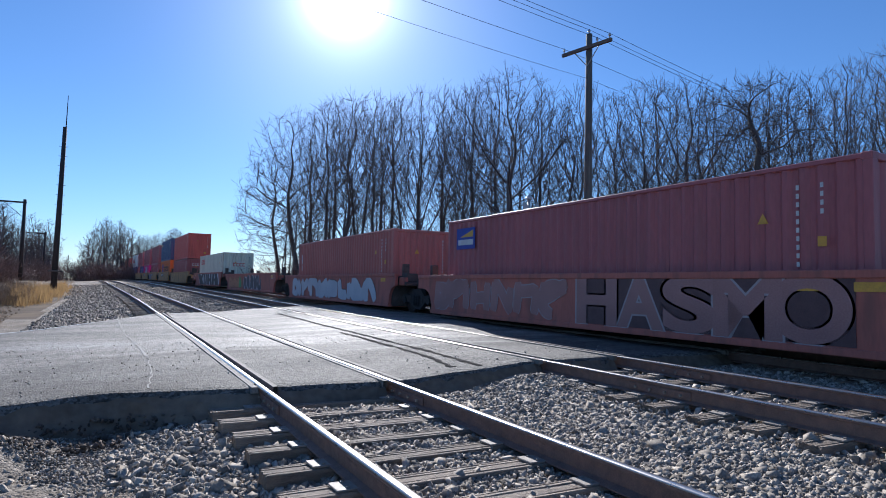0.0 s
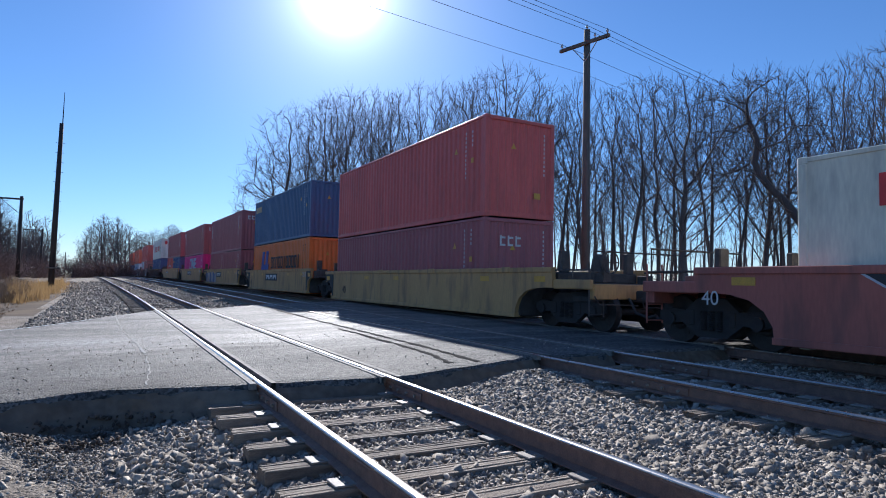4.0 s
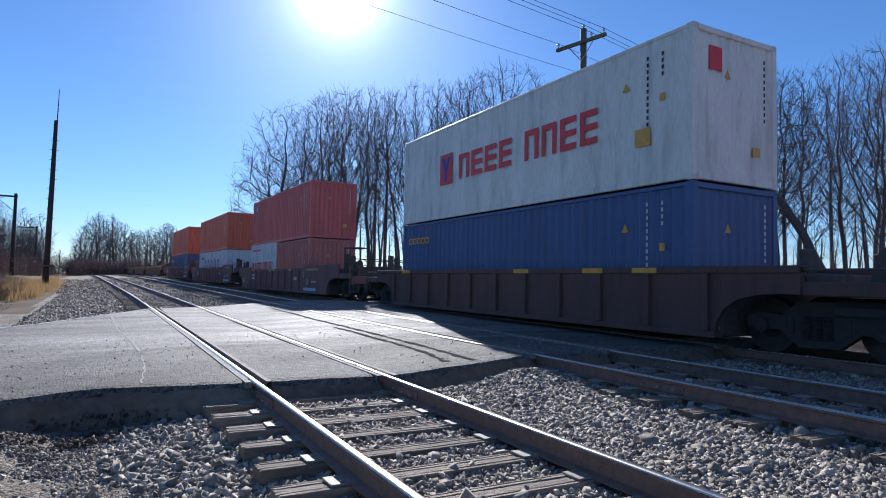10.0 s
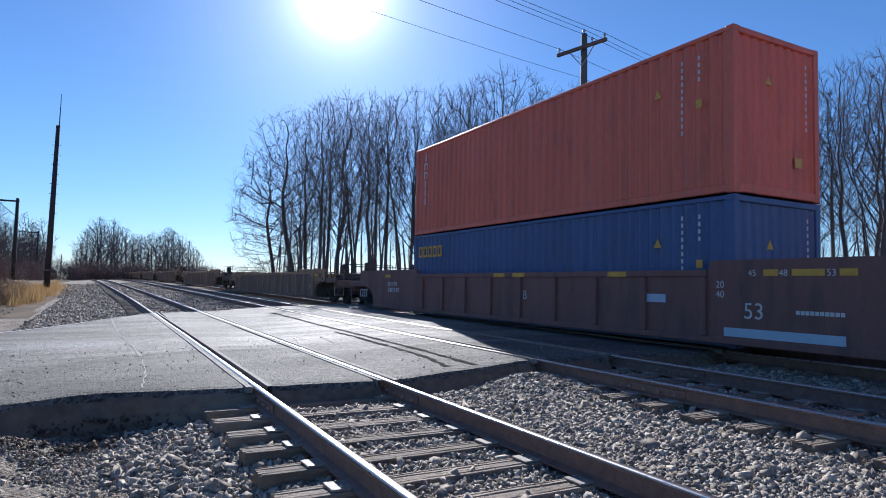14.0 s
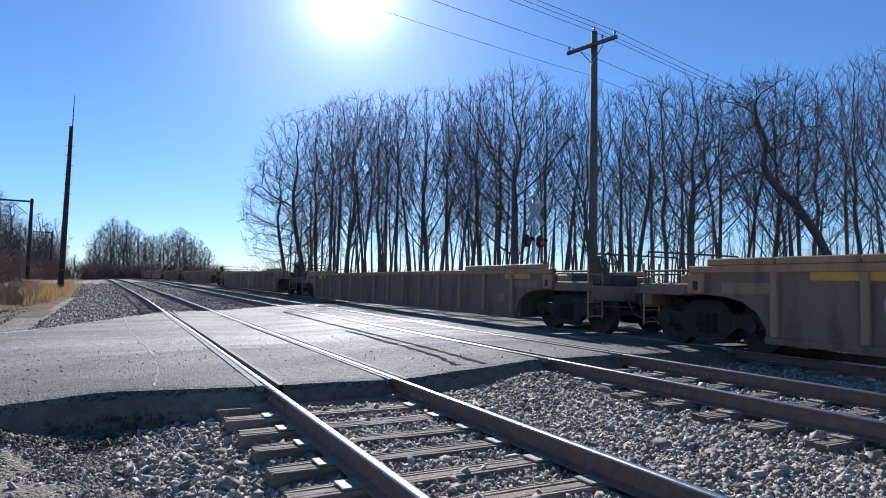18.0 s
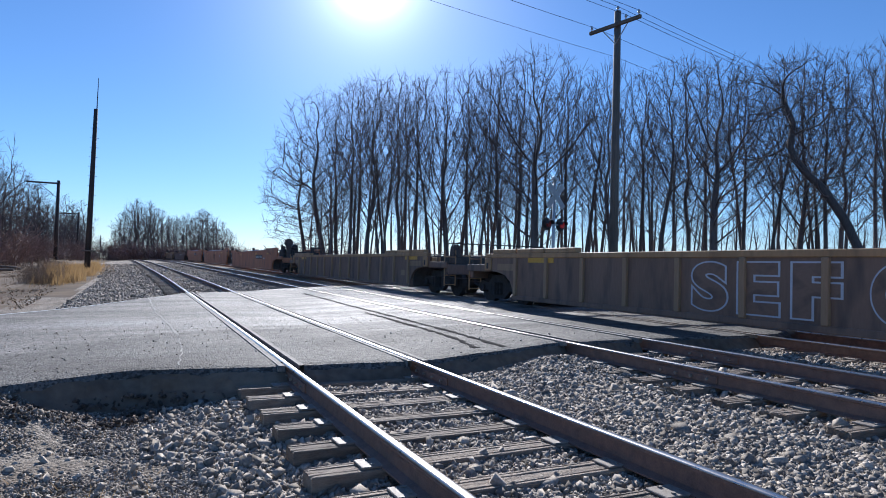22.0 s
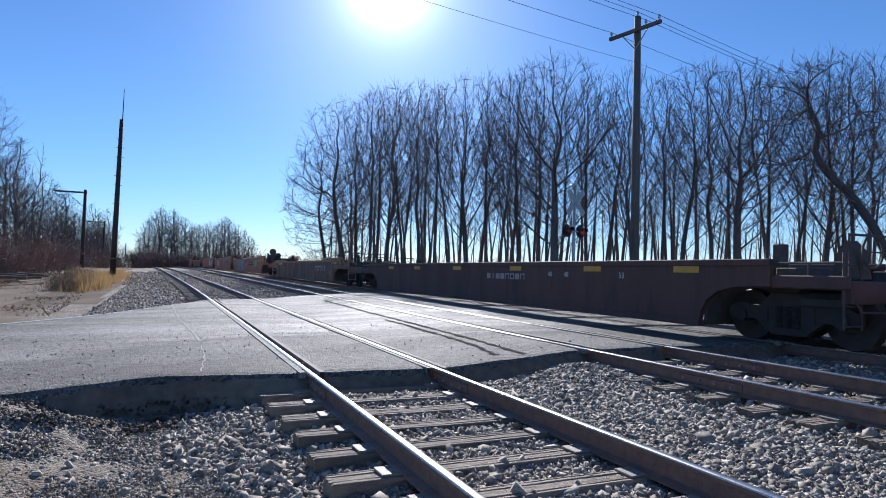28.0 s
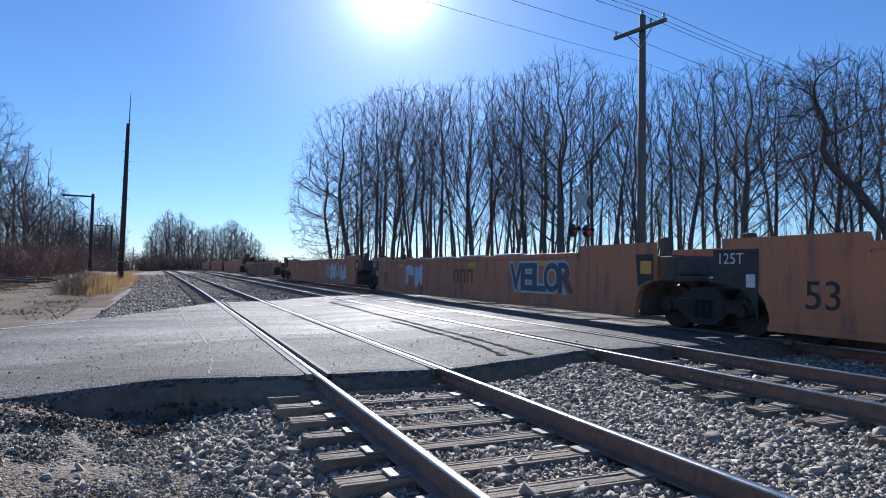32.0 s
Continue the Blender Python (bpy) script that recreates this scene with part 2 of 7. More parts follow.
P_YELLOW = mat("reflector_yellow", (0.75, 0.42, 0.05), (0.55, 0.3, 0.05), 0.4, bump=0.0)
P_BLACK = mat("stencil_black", (0.03, 0.03, 0.035), (0.02, 0.02, 0.022), 0.6, bump=0.0)
P_RED = mat("stencil_red", (0.75, 0.06, 0.06), (0.6, 0.05, 0.05), 0.5, bump=0.0)
P_BLUE = mat("stencil_blue", (0.03, 0.06, 0.4), (0.03, 0.05, 0.3), 0.5, bump=0.0)
P_PALE = mat("stencil_pale", (0.5, 0.62, 0.72), (0.42, 0.54, 0.64), 0.5, bump=0.0)


# mesh tools ----------------------------------------------------------------
class Mesh:
    """Collects vertices and faces of one mesh."""

    def __init__(self):
        self.v, self.f = [], []

    def box(self, x0, x1, y0, y1, z0, z1, c=0.0):
        k = len(self.v)
        if c <= 0:
            self.v += [(x, y, z) for z in (z0, z1) for y in (y0, y1) for x in (x0, x1)]
            self.f += [tuple(k + i for i in q) for q in ((0, 2, 3, 1), (4, 5, 7, 6), (0, 1, 5, 4), (2, 6, 7, 3), (0, 4, 6, 2), (1, 3, 7, 5))]
            return self
        lo, hi = (x0, y0, z0), (x1, y1, z1)
        idx = {}
        for sx in (0, 1):
            for sy in (0, 1):
                for sz in (0, 1):
                    s = (sx, sy, sz)
                    for ax in range(3):
                        p = [(lo[i] + c if s[i] == 0 else hi[i] - c) for i in range(3)]
                        p[ax] = lo[ax] if s[ax] == 0 else hi[ax]
                        idx[s, ax] = len(self.v)
                        self.v.append(tuple(p))
        def q(*ks):
            self.f.append(tuple(idx[a] for a in ks))
        for ax in range(3):
            u, w = (ax + 1) % 3, (ax + 2) % 3
            for e in (0, 1):
                c4 = []
                for a, b in ((0, 0), (1, 0), (1, 1), (0, 1)):
                    s = [0, 0, 0]
                    s[ax], s[u], s[w] = e, a, b
                    c4.append((tuple(s), ax))
                q(*(c4 if e else c4[::-1]))
            for a in (0, 1):
                for b in (0, 1):
                    s0, s1 = [0, 0, 0], [0, 0, 0]
                    s0[u], s0[w], s1[u], s1[w] = a, b, a, b
                    s0[ax], s1[ax] = 0, 1
                    s0, s1 = tuple(s0), tuple(s1)
                    k4 = [(s0, u), (s1, u), (s1, w), (s0, w)]
                    q(*(k4 if (a != b) else k4[::-1]))
        for sx in (0, 1):
            for sy in (0, 1):
                for sz in (0, 1):
                    s = (sx, sy, sz)
                    k3 = [(s, 0), (s, 1), (s, 2)]
                    q(*(k3 if (sx + sy + sz) % 2 else k3[::-1]))
        return self

    def tube(self, pts, rad, sides=8, cap=True):
        pts = [Vector(p) for p in pts]
        if not isinstance(rad, (list, tuple)):
            rad = [rad] * len(pts)
        k = len(self.v)
        up = None
        for i, p in enumerate(pts):
            d = (pts[min(i + 1, len(pts) - 1)] - pts[max(i - 1, 0)]).normalized()
            if up is None:
                up = d.orthogonal().normalized()
            up = (up - d * up.dot(d)).normalized()
            w = d.cross(up)
            for j in range(sides):
                a = 2 * math.pi * j / sides
                self.v.append(tuple(p + (up * math.cos(a) + w * math.sin(a)) * rad[i]))
        for i in range(len(pts) - 1):
            for j in range(sides):
                a, b = k + i * sides + j, k + i * sides + (j + 1) % sides
                self.f.append((a, b, b + sides, a + sides))
        if cap:
            self.f.append(tuple(k + j for j in range(sides))[::-1])
            self.f.append(tuple(k + (len(pts) - 1) * sides + j for j in range(sides)))
        return self

    def extrude(self, poly, axis, a, b):
        """Closed outline in the two other axes (in order), from a to b along axis."""
        k, n = len(self.v), len(poly)
        for e in (a, b):
            for p in poly:
                c = list(p)
                c.insert(axis, e)
                self.v.append(tuple(c))
        self.f.append(tuple(k + i for i in range(n))[::-1])
        self.f.append(tuple(k + n + i for i in range(n)))
        for i in range(n):
            j = (i + 1) % n
            self.f.append((k + i, k + j, k + n + j, k + n + i))
        return self

    def data(self, name, material, smooth=False):
        me = bpy.data.meshes.new(name)
        me.from_pydata(self.v, [], self.f)
        bm = bmesh.new()
        bm.from_mesh(me)
        bmesh.ops.recalc_face_normals(bm, faces=bm.faces)
        bm.to_mesh(me)
        bm.free()
        me.materials.append(material)
        if smooth:
            me.polygons.foreach_set("use_smooth", [True] * len(me.polygons))
        return me


def part(name, mesh, material, parent=None, label="", smooth=False):
    """Links a mesh as one object under a thing or part."""
    me = mesh if isinstance(mesh, bpy.types.Mesh) else mesh.data(name, material, smooth)
    ob = new(name, me)
    if parent:
        ob.parent = parent
    if label:
        ob["label"] = label
    return ob


def thing(name, label, category, group="", at=None):
    ob = new(name)
    tagged(ob, label, category, group)
    if at:
        ob.matrix_basis = at
    return ob


# the lie of the land -------------------------------------------------------
TRACKS = ((0.7525, 0.0), (4.8225, 0.1), (8.89, 0.1))
GAUGE = 1.505


def smooth_table(xs, ys):
    """A smooth curve through a short table."""
    g = np.arange(-60.0, 1500.0, 1.0)
    v = np.interp(g, xs, ys)
    k = np.hanning(23)
    v = np.convolve(np.pad(v, 11, mode="edge"), k / k.sum(), mode="valid")
    return lambda y: float(np.interp(y, g, v))


bend = smooth_table([-60, 14, 30, 42, 51, 86, 150, 300, 600, 1500], [0, 0, -0.25, -0.58, -0.87, -2.0, -3.9, -8.0, -15.5, -38])
rise = smooth_table([-60, 8, 20, 42, 51, 86, 130, 300, 1500], [0, 0, 0.08, 0.32, 0.42, 0.8, 1.0, 1.05, 1.0])
PROFILE_X = [-400, -30, -16, -9, -6, -3.2, -2.2, -1.4, -0.9, -0.15, 0.1, 1.4, 1.65, 2.4, 3.1, 3.6, 6.1, 6.9, 7.6, 10.2, 11.2, 13, 18, 40, 400]
PROFILE_Z = [-0.2, 0.2, -0.2, -0.5, -0.5, -0.45, -0.43, -0.4, -0.33, -0.27, -0.225, -0.225, -0.19, -0.185, -0.16, -0.138, -0.135, -0.15, -0.12, -0.13, -0.3, -0.5, -0.3, -0.2, -0.2]


def ground_z(x, y):
    b = bend(y)
    z = float(np.interp(x - b, PROFILE_X, PROFILE_Z)) + rise(y)
    edge = float(np.interp(x, ROAD_X, NEAR_Y))
    if -12 < x < -1.6 and 0 < edge - y < 2.6:      # dirt banked against the road
        k = max(0.0, min(1.0, (-1.6 - x) / 1.4 + 0.22 * noise.noise((x * 2.1, y * 2.3, 8))))
        k = k * k * (3 - 2 * k)
        q = max(0.0, 1 - (edge - y) / 2.5)
        z += max(0.0, road_z(x) - 0.02 - z) * min(1.0, 1.4 * q) * k
    if 2.6 < x < 4.4 and 5.6 < y < 7.6:      # heap of loose gravel against the road
        k = max(0, 1 - abs(x - 3.5) / 0.9) * min(1, (y - 5.6) / 1.1)
        z += 0.1 * k
    return z


ROAD_X = [-60, -20, -10, -4, -2.9, -2.3, -1.5, -0.9, -0.1, 1.5, 4, 6.3, 8.5, 11, 14, 40, 90]
NEAR_Y = [-52, -14, -2.2, 5.6, 6.8, 7.0, 7.25, 7.1, 6.9, 6.85, 7.3, 7.4, 7.3, 8.2, 11, 36, 84]
FAR_X = [-60, -20, -10, -4.2, -2.9, -0.3, 4, 10, 14, 40, 90]
FAR_Y = [-41, -3.5, 7.4, 14.7, 16.3, 21.3, 23.6, 28, 31.5, 57, 106]


def road_z(x):
    return float(np.interp(x, [-60, -6, -2, -0.2, 1.6, 3.9, 10.3, 13, 40], [-0.25, -0.12, -0.05, -0.008, -0.008, 0.092, 0.092, 0.06, 0.0]))


# ground --------------------------------------------------------------------
def build_ground():
    xs = np.concatenate([[-1500, -700, -300, -150, -80, -50], np.arange(-35, -4, 1.5), np.arange(-4, 14, 0.25), np.arange(14, 40, 2.0), [50, 80, 150, 300, 700, 1500]])
    ys = np.concatenate([[-800, -300, -100, -50, -25], np.arange(-14, 0, 2.0), np.arange(0, 9, 0.25), np.arange(9, 40, 1.0), np.arange(40, 160, 5.0), [180, 210, 250, 300, 400, 600, 1000, 1800]])
    v, f = [], []
    for y in ys:
        for x in xs:
            z = ground_z(x, y)
            if abs(x) < 30 and y < 80:
                z += 0.035 * noise.noise((x * 1.7, y * 1.7, 0.3)) * (0.4 if -0.6 < x < 2.1 else 1)
            v.append((x, y, z))
    n = len(xs)
    for j in range(len(ys) - 1):
        for i in range(n - 1):
            a = j * n + i
            f.append((a, a + 1, a + 1 + n, a + n))
    m = Mesh()
    m.v, m.f = v, f
    gr = part("ground", m, M_GROUND, smooth=True)
    gr.data.materials.append(M_VERGE)
    gr.data.materials.append(M_DIRT)
    for p in gr.data.polygons:
        x, y, _ = p.center
        u = x - bend(y)
        if u > 12.5 or u < -11.5 + 1.2 * noise.noise((x * 0.3, y * 0.12, 5)) or (-5.9 < u < -3.6 and y > 26) or y > 150:
            p.material_index = 1
        elif u < -4.4:
            p.material_index = 2
    tagged(gr, "grey-brown gravel and earth along the tracks", "ground", kind="structure")


def build_road():
    road = new("road")
    tagged(road, "worn grey asphalt road across three railway tracks", "road", kind="structure")
    # strips between the rails, with flangeways left open on the gauge side
    cuts = [-60.0]
    for c, z in TRACKS:
        l, r = c - GAUGE / 2, c + GAUGE / 2
        cuts += [l - 0.04, l + 0.1, r - 0.1, r + 0.04]
    cuts.append(90.0)
    for i in range(0, len(cuts), 2):
        a, b = cuts[i], cuts[i + 1]
        n = max(2, int((b - a) / 0.15) if b - a < 8 else 40)
        if i == 0:
            xs = list(np.concatenate([np.linspace(a, -8, 14), np.linspace(-7.5, -4, 8)[:-1], np.linspace(-4, b, 34)]))
        elif b > 50:
            xs = list(np.concatenate([np.linspace(a, 16, 16), np.linspace(18, b, 14)]))
        else:
            xs = list(np.linspace(a, b, n + 1))
        m, g = Mesh(), Mesh()
        rows = 40
        for x in xs:
            y0 = float(np.interp(x, ROAD_X, NEAR_Y)) + 0.07 * noise.noise((x * 0.9, 3.1, 0)) + 0.06 * noise.noise((x * 5, 1.1, 0))
            y1 = float(np.interp(x, FAR_X, FAR_Y)) + 0.1 * noise.noise((x * 0.9, 9.1, 0))
            z0 = road_z(x)
            for j in range(rows + 1):
                y = y0 + (y1 - y0) * (j / rows) ** 1.5
                edge = 0.07 if j == 0 else (0.012 if j == 1 else 0)
                m.v.append((x, y, z0 + rise(y) - edge + 0.012 * noise.noise((x * 0.5, y * 0.5, 4.0))))
            m.v.append((x, y1 + 0.35, z0 + rise(y1) - 0.45))
            m.v.append((x, y0 - 0.02, z0 + rise(y0) - 0.14))
            e = Vector((x, y0, z0 + rise(y0)))
            wob = 0.5 + 0.5 * noise.noise((x * 1.3, 7.7, 0))
            for u, h in ((0.0, -0.05), (-0.03 - 0.05 * wob, -0.1), (-0.1 - 0.12 * wob, -0.2), (-0.2 - 0.22 * wob, -0.32), (-0.36 - 0.25 * wob, -0.47)):
                g.v.append((x, e.y + 0.015 + u + 0.05 * noise.noise((x * 5, u * 9, 2)), e.z + h + 0.02 * noise.noise((x * 4, u * 7, 6))))
        w = rows + 3
        for k in range(len(xs) - 1):
            for j in range(rows + 1):
                a0 = k * w + j
                m.f.append((a0, a0 + w, a0 + w + 1, a0 + 1))
            m.f.append((k * w + w - 1, (k + 1) * w + w - 1, (k + 1) * w, k * w))
            for j in range(4):
                a0 = k * 5 + j
                g.f.append((a0, a0 + 5, a0 + 6, a0 + 1))
        if b < 9:
            part("road_base", g, M_DIRT, road, "dark earth under the broken asphalt edge", smooth=False)
        part("asphalt_panel", m, M_ASPHALT, road, smooth=False)
    for c, z in TRACKS:
        for x in (c - GAUGE / 2 + 0.1, c + GAUGE / 2 - 0.1 - 0.035):
            m = Mesh()
            ya, yb = float(np.interp(x, ROAD_X, NEAR_Y)), float(np.interp(x, FAR_X, FAR_Y))
            for j in range(25):
                y = ya - 0.05 + (yb - ya) * j / 24
                for e, h in ((-0.01, -0.06), (-0.01, 0.016), (0.045, 0.016), (0.045, -0.06)):
                    m.v.append((x + e + bend(y), y, road_z(x) + rise(y) + h))
                if j:
                    for i in range(3):
                        q = 4 * j + i
                        m.f.append((q - 4, q - 3, q + 1, q))
            part("flangeway_edge", m, M_EDGE, road, "worn steel edge of the wheel groove")
        for x in (c - GAUGE / 2 - 0.135, c + GAUGE / 2 + 0.055):
            m = Mesh()
            ya, yb = float(np.interp(x, ROAD_X, NEAR_Y)), float(np.interp(x, FAR_X, FAR_Y))
            for j in range(25):
                y = ya - 0.04 + (yb - ya) * j / 24
                wob = 0.006 * noise.noise((x * 3, y * 1.1, 5))
                for e, h in ((0, -0.05), (0.01, 0.012 + wob), (0.07, 0.014 + wob), (0.08, -0.05)):
                    m.v.append((x + e + bend(y), y, road_z(x) + rise(y) + h))
                if j:
                    for i in range(3):
                        q = 4 * j + i
                        m.f.append((q - 4, q - 3, q + 1, q))
            m.f.append((0, 1, 2, 3))
            part("rail_seal", m, M_EDGE, road, "worn pale strip beside the rail")
    m = Mesh()
    for k in range(30):
        x = -14 + k * 0.42
        y = float(np.interp(x, FAR_X, FAR_Y)) - 0.35
        z = road_z(x) + rise(y) + 0.012
        m.v += [(x, y, z), (x, y + 0.14, z)]
        if k:
            q = 2 * k
            m.f.append((q - 2, q, q + 1, q - 1))
    part("edge_line", m, M_LINE, road, "white painted edge line")


RAIL_OUT = [(-0.07, -0.175), (-0.07, -0.165), (-0.01, -0.145), (-0.01, -0.045), (-0.036, -0.035), (-0.034, -0.019),
            (0.034, -0.019), (0.036, -0.035), (0.01, -0.045), (0.01, -0.145), (0.07, -0.165), (0.07, -0.175)]
RAIL_TOP = [(-0.0345, -0.019), (-0.033, -0.012), (-0.030, -0.0075), (-0.026, -0.0046), (-0.02, -0.0022), (-0.012, -0.0006), (0.0, 0.0),
            (0.012, -0.0006), (0.02, -0.0022), (0.026, -0.0046), (0.030, -0.0075), (0.033, -0.012), (0.0345, -0.019)]


def build_rails():
    ys = list(np.concatenate([np.arange(-60, 0, 6.0), np.arange(0, 100, 3.0), np.arange(100, 300, 12.0), np.arange(300, 900, 50.0)]))
    for k, (c, z) in enumerate(TRACKS):
        for s in (-1, 1):
            rail = new("rail")
            tagged(rail, "rusty steel rail with a polished running surface", "rail", "rails", "structure")
            for nm, out, mt in (("rail_body", RAIL_OUT, M_RAIL), ("running_surface", RAIL_TOP, M_RAILTOP)):
                m = Mesh()
                n = len(out)
                for y in ys:
                    x0 = c + s * GAUGE / 2 + bend(y)
                    m.v += [(x0 + p[0], y, z + p[1] + rise(y)) for p in out]
                for j in range(len(ys) - 1):
                    for i in range(n):
                        a, b = j * n + i, j * n + (i + 1) % n
                        m.f.append((a, b, b + n, a + n))
                part(nm, m, mt, rail, smooth=nm == "running_surface")
            if k < 2:
                yj = ((6.55, 6.45), (5.15, 6.1))[k][s > 0]
                x0 = c + s * GAUGE / 2
                bar = part("joint_bar", Mesh().box(x0 - 0.03, x0 + 0.03, yj - 0.45, yj + 0.45, z - 0.145, z - 0.055, 0.008), M_RAIL, rail, "rusty bolted joint bar")
                for i in range(4):
                    part("bolt", Mesh().tube([(x0 - 0.055, yj - 0.33 + 0.22 * i, z - 0.1), (x0 - 0.028, yj - 0.33 + 0.22 * i, z - 0.1)], 0.016, 6), M_PLATE, bar)


def build_ties():
    rnd = random.Random(5)
    var = []
    for k in range(5):
        # weathered beam: checks run along the top, ends are uneven
        m = Mesh()
        cols = [-0.112, -0.106, -0.075, -0.068, -0.06, -0.025, -0.018, -0.011, 0.03, 0.036, 0.042, 0.078, 0.083, 0.088, 0.107, 0.113]
        deep = {3: 0.016, 6: 0.022, 9: 0.014, 12: 0.018}
        lift = [rnd.uniform(-0.006, 0.003) for _ in cols]
        xs = [-1.28 + 2.56 * i / 16 for i in range(17)]
        w = len(cols) + 2
        for i, x in enumerate(xs):
            end = rnd.uniform(-0.02, 0.02) if i in (0, 16) else 0
            m.v.append((x + end, -0.113, -0.19))
            for j, y in enumerate(cols):
                z = lift[j] - (0.012 if j in (0, len(cols) - 1) else 0) - deep.get(j, 0) * rnd.uniform(0.2, 1.3) + rnd.uniform(-0.002, 0.002)
                m.v.append((x + (end + rnd.uniform(-0.02, 0.02) if i in (0, 16) else 0), y + rnd.uniform(-0.002, 0.002), z))
            m.v.append((x + end, 0.113, -0.19))
        for i in range(16):
            for j in range(w):
                a, b = i * w + j, i * w + (j + 1) % w
                m.f.append((a, b, b + w, a + w))
        m.f.append(tuple(range(w)))
        m.f.append(tuple(16 * w + j for j in range(w)))
        var.append(m.data("tie", M_TIE))
    pl = Mesh().box(-0.2, 0.2, -0.09, 0.09, 0.0, 0.016, 0.004)
    for e in (-0.115, 0.115):
        for g in (-0.055, 0.055):
            pl.box(e - 0.012, e + 0.012, g - 0.009, g + 0.009, 0.01, 0.026)
    pl = pl.data("tie_plate", M_PLATE)
    for k, (c, z) in enumerate(TRACKS):
        bed = new("track_ties")
        tagged(bed, "weathered timber ties under the rails", "railway ties", kind="structure")
        y, i = (-1.23 - 0.567 * 14, -9.4, -9.0)[k], 0
        while y < (75 if k < 2 else 60):
            near, far = np.interp(c, ROAD_X, NEAR_Y), np.interp(c, FAR_X, FAR_Y)
            if not near - 0.12 < y < far + 0.1:
                t = part("tie", var[rnd.randrange(5)], None, bed)
                t.matrix_basis = pose(c + bend(y) + rnd.uniform(-0.05, 0.05), y, z - 0.177 + rise(y), 0, 0, rnd.uniform(-1.2, 1.2))
                if y < 24:
                    for s in (-1, 1):
                        p = part("tie_plate", pl, None, t)
                        p.matrix_basis = pose(s * GAUGE / 2, 0, 0.001)
            y += 0.567 + (rnd.uniform(-0.04, 0.04) if k else rnd.uniform(-0.012, 0.012))


# trees ---------------------------------------------------------------------
def grow(seed, height, r0, start=0.35, wide=0.2, sweep=0.8, bole=0.6, lean=0.0, crook=0.03, count=800, tip=0.0095, twigs=2, belly=0.5,
         spine=None, wander=0.16, step=0.5, gaps=0.1):
    """A bare tree that fills its crown: limbs grow towards free space, thicken where they join, and end in fine twigs.
    Gives the trunk mesh and the crown mesh."""
    rng = np.random.default_rng(seed)
    rnd = random.Random(seed)
    # trunk line
    if spine is None:
        n = max(4, int(height * bole / step))
        p, d, line = Vector((0, 0, -0.3)), Vector((lean, 0, 1)).normalized(), []
        for i in range(n + 1):
            line.append(p[:])
            d = (d + Vector((rnd.gauss(0, crook), rnd.gauss(0, crook), 0.04))).normalized()
            p = p + d * (height * bole + 0.3) / n
    else:
        line = []
        for a, b in zip(spine, spine[1:]):
            n = max(2, int((Vector(b) - Vector(a)).length / step))
            line += [tuple(Vector(a).lerp(Vector(b), i / n) + Vector((rnd.gauss(0, crook), rnd.gauss(0, crook), 0))) for i in range(n)]
        line.append(spine[-1])
    line = np.array(line)
    # free space of the crown
    want, free = count, []
    while want:
        u, a, q = rng.random(), rng.uniform(0, 2 * math.pi), math.sqrt(rng.random())
        z = height * (start + (1 - start) * u)
        rim = wide * height * max(0.0, math.sin(math.pi * u ** (math.log(0.5) / math.log(belly)))) ** 0.6
        axis = [float(np.interp(z, line[:, 2], line[:, k])) for k in (0, 1)]
        x, y = axis[0] + rim * q * math.cos(a), axis[1] + rim * q * math.sin(a)
        if noise.noise((x * 0.45 + seed, y * 0.45, z * 0.35)) < -0.5 + gaps:
            continue
        free.append((x, y, z - sweep * rim * q))
        want -= 1
    free = np.array(free)
    cap = 1200 + len(line)
    node = np.zeros((cap * 3, 3))
    node[:len(line)] = line
    up = [-1] + list(range(len(line) - 1))
    last = {}
    total = len(line)
    dist = np.linalg.norm(free[:, None] - line[None], axis=2)
    near, best = dist.argmin(1), dist.min(1)
    for _ in range(90):
        if not len(free) or total > cap:
            break
        first = total
        for k in np.unique(near[best < 6.0]):
            v = free[(near == k) & (best < 6.0)] - node[k]
            v = (v / (np.linalg.norm(v, axis=1)[:, None] + 1e-6)).mean(0)
            v = v / (np.linalg.norm(v) + 1e-6) + rng.normal(0, wander, 3)
            q = node[k] + step * v / np.linalg.norm(v)
            if k in last and np.linalg.norm(node[last[k]] - q) < 0.35 * step:
                continue
            last[k] = total
            node[total] = q
            up.append(int(k))
            total += 1
        if total == first:
            break
        dd = np.linalg.norm(free[:, None] - node[None, first:total], axis=2)
        m, i = dd.min(1), dd.argmin(1)
        better = m < best
        best[better], near[better] = m[better], first + i[better]
        keep = best > 1.1 * step
        free, near, best = free[keep], near[keep], best[keep]
    node = node[:total]
    if sweep:
        cx = np.interp(node[:, 2], line[:, 2], line[:, 0])
        cy = np.interp(node[:, 2], line[:, 2], line[:, 1])
        node[len(line):, 2] += sweep * np.hypot(node[:, 0] - cx, node[:, 1] - cy)[len(line):]
    kids = [[] for _ in range(total)]
    for i in range(1, total):
        kids[up[i]].append(i)
    order = list(range(total))[::-1]
    rad = np.zeros(total)
    for i in order:
        rad[i] = sum(rad[c] ** 2.2 for c in kids[i]) ** (1 / 2.2) if kids[i] else tip
    rad = tip * (r0 / tip) ** ((np.log(np.maximum(rad, tip) / tip) / math.log(rad[0] / tip)) ** 0.87)
    tr, cr = Mesh(), Mesh()
    heads = [(0, None)]
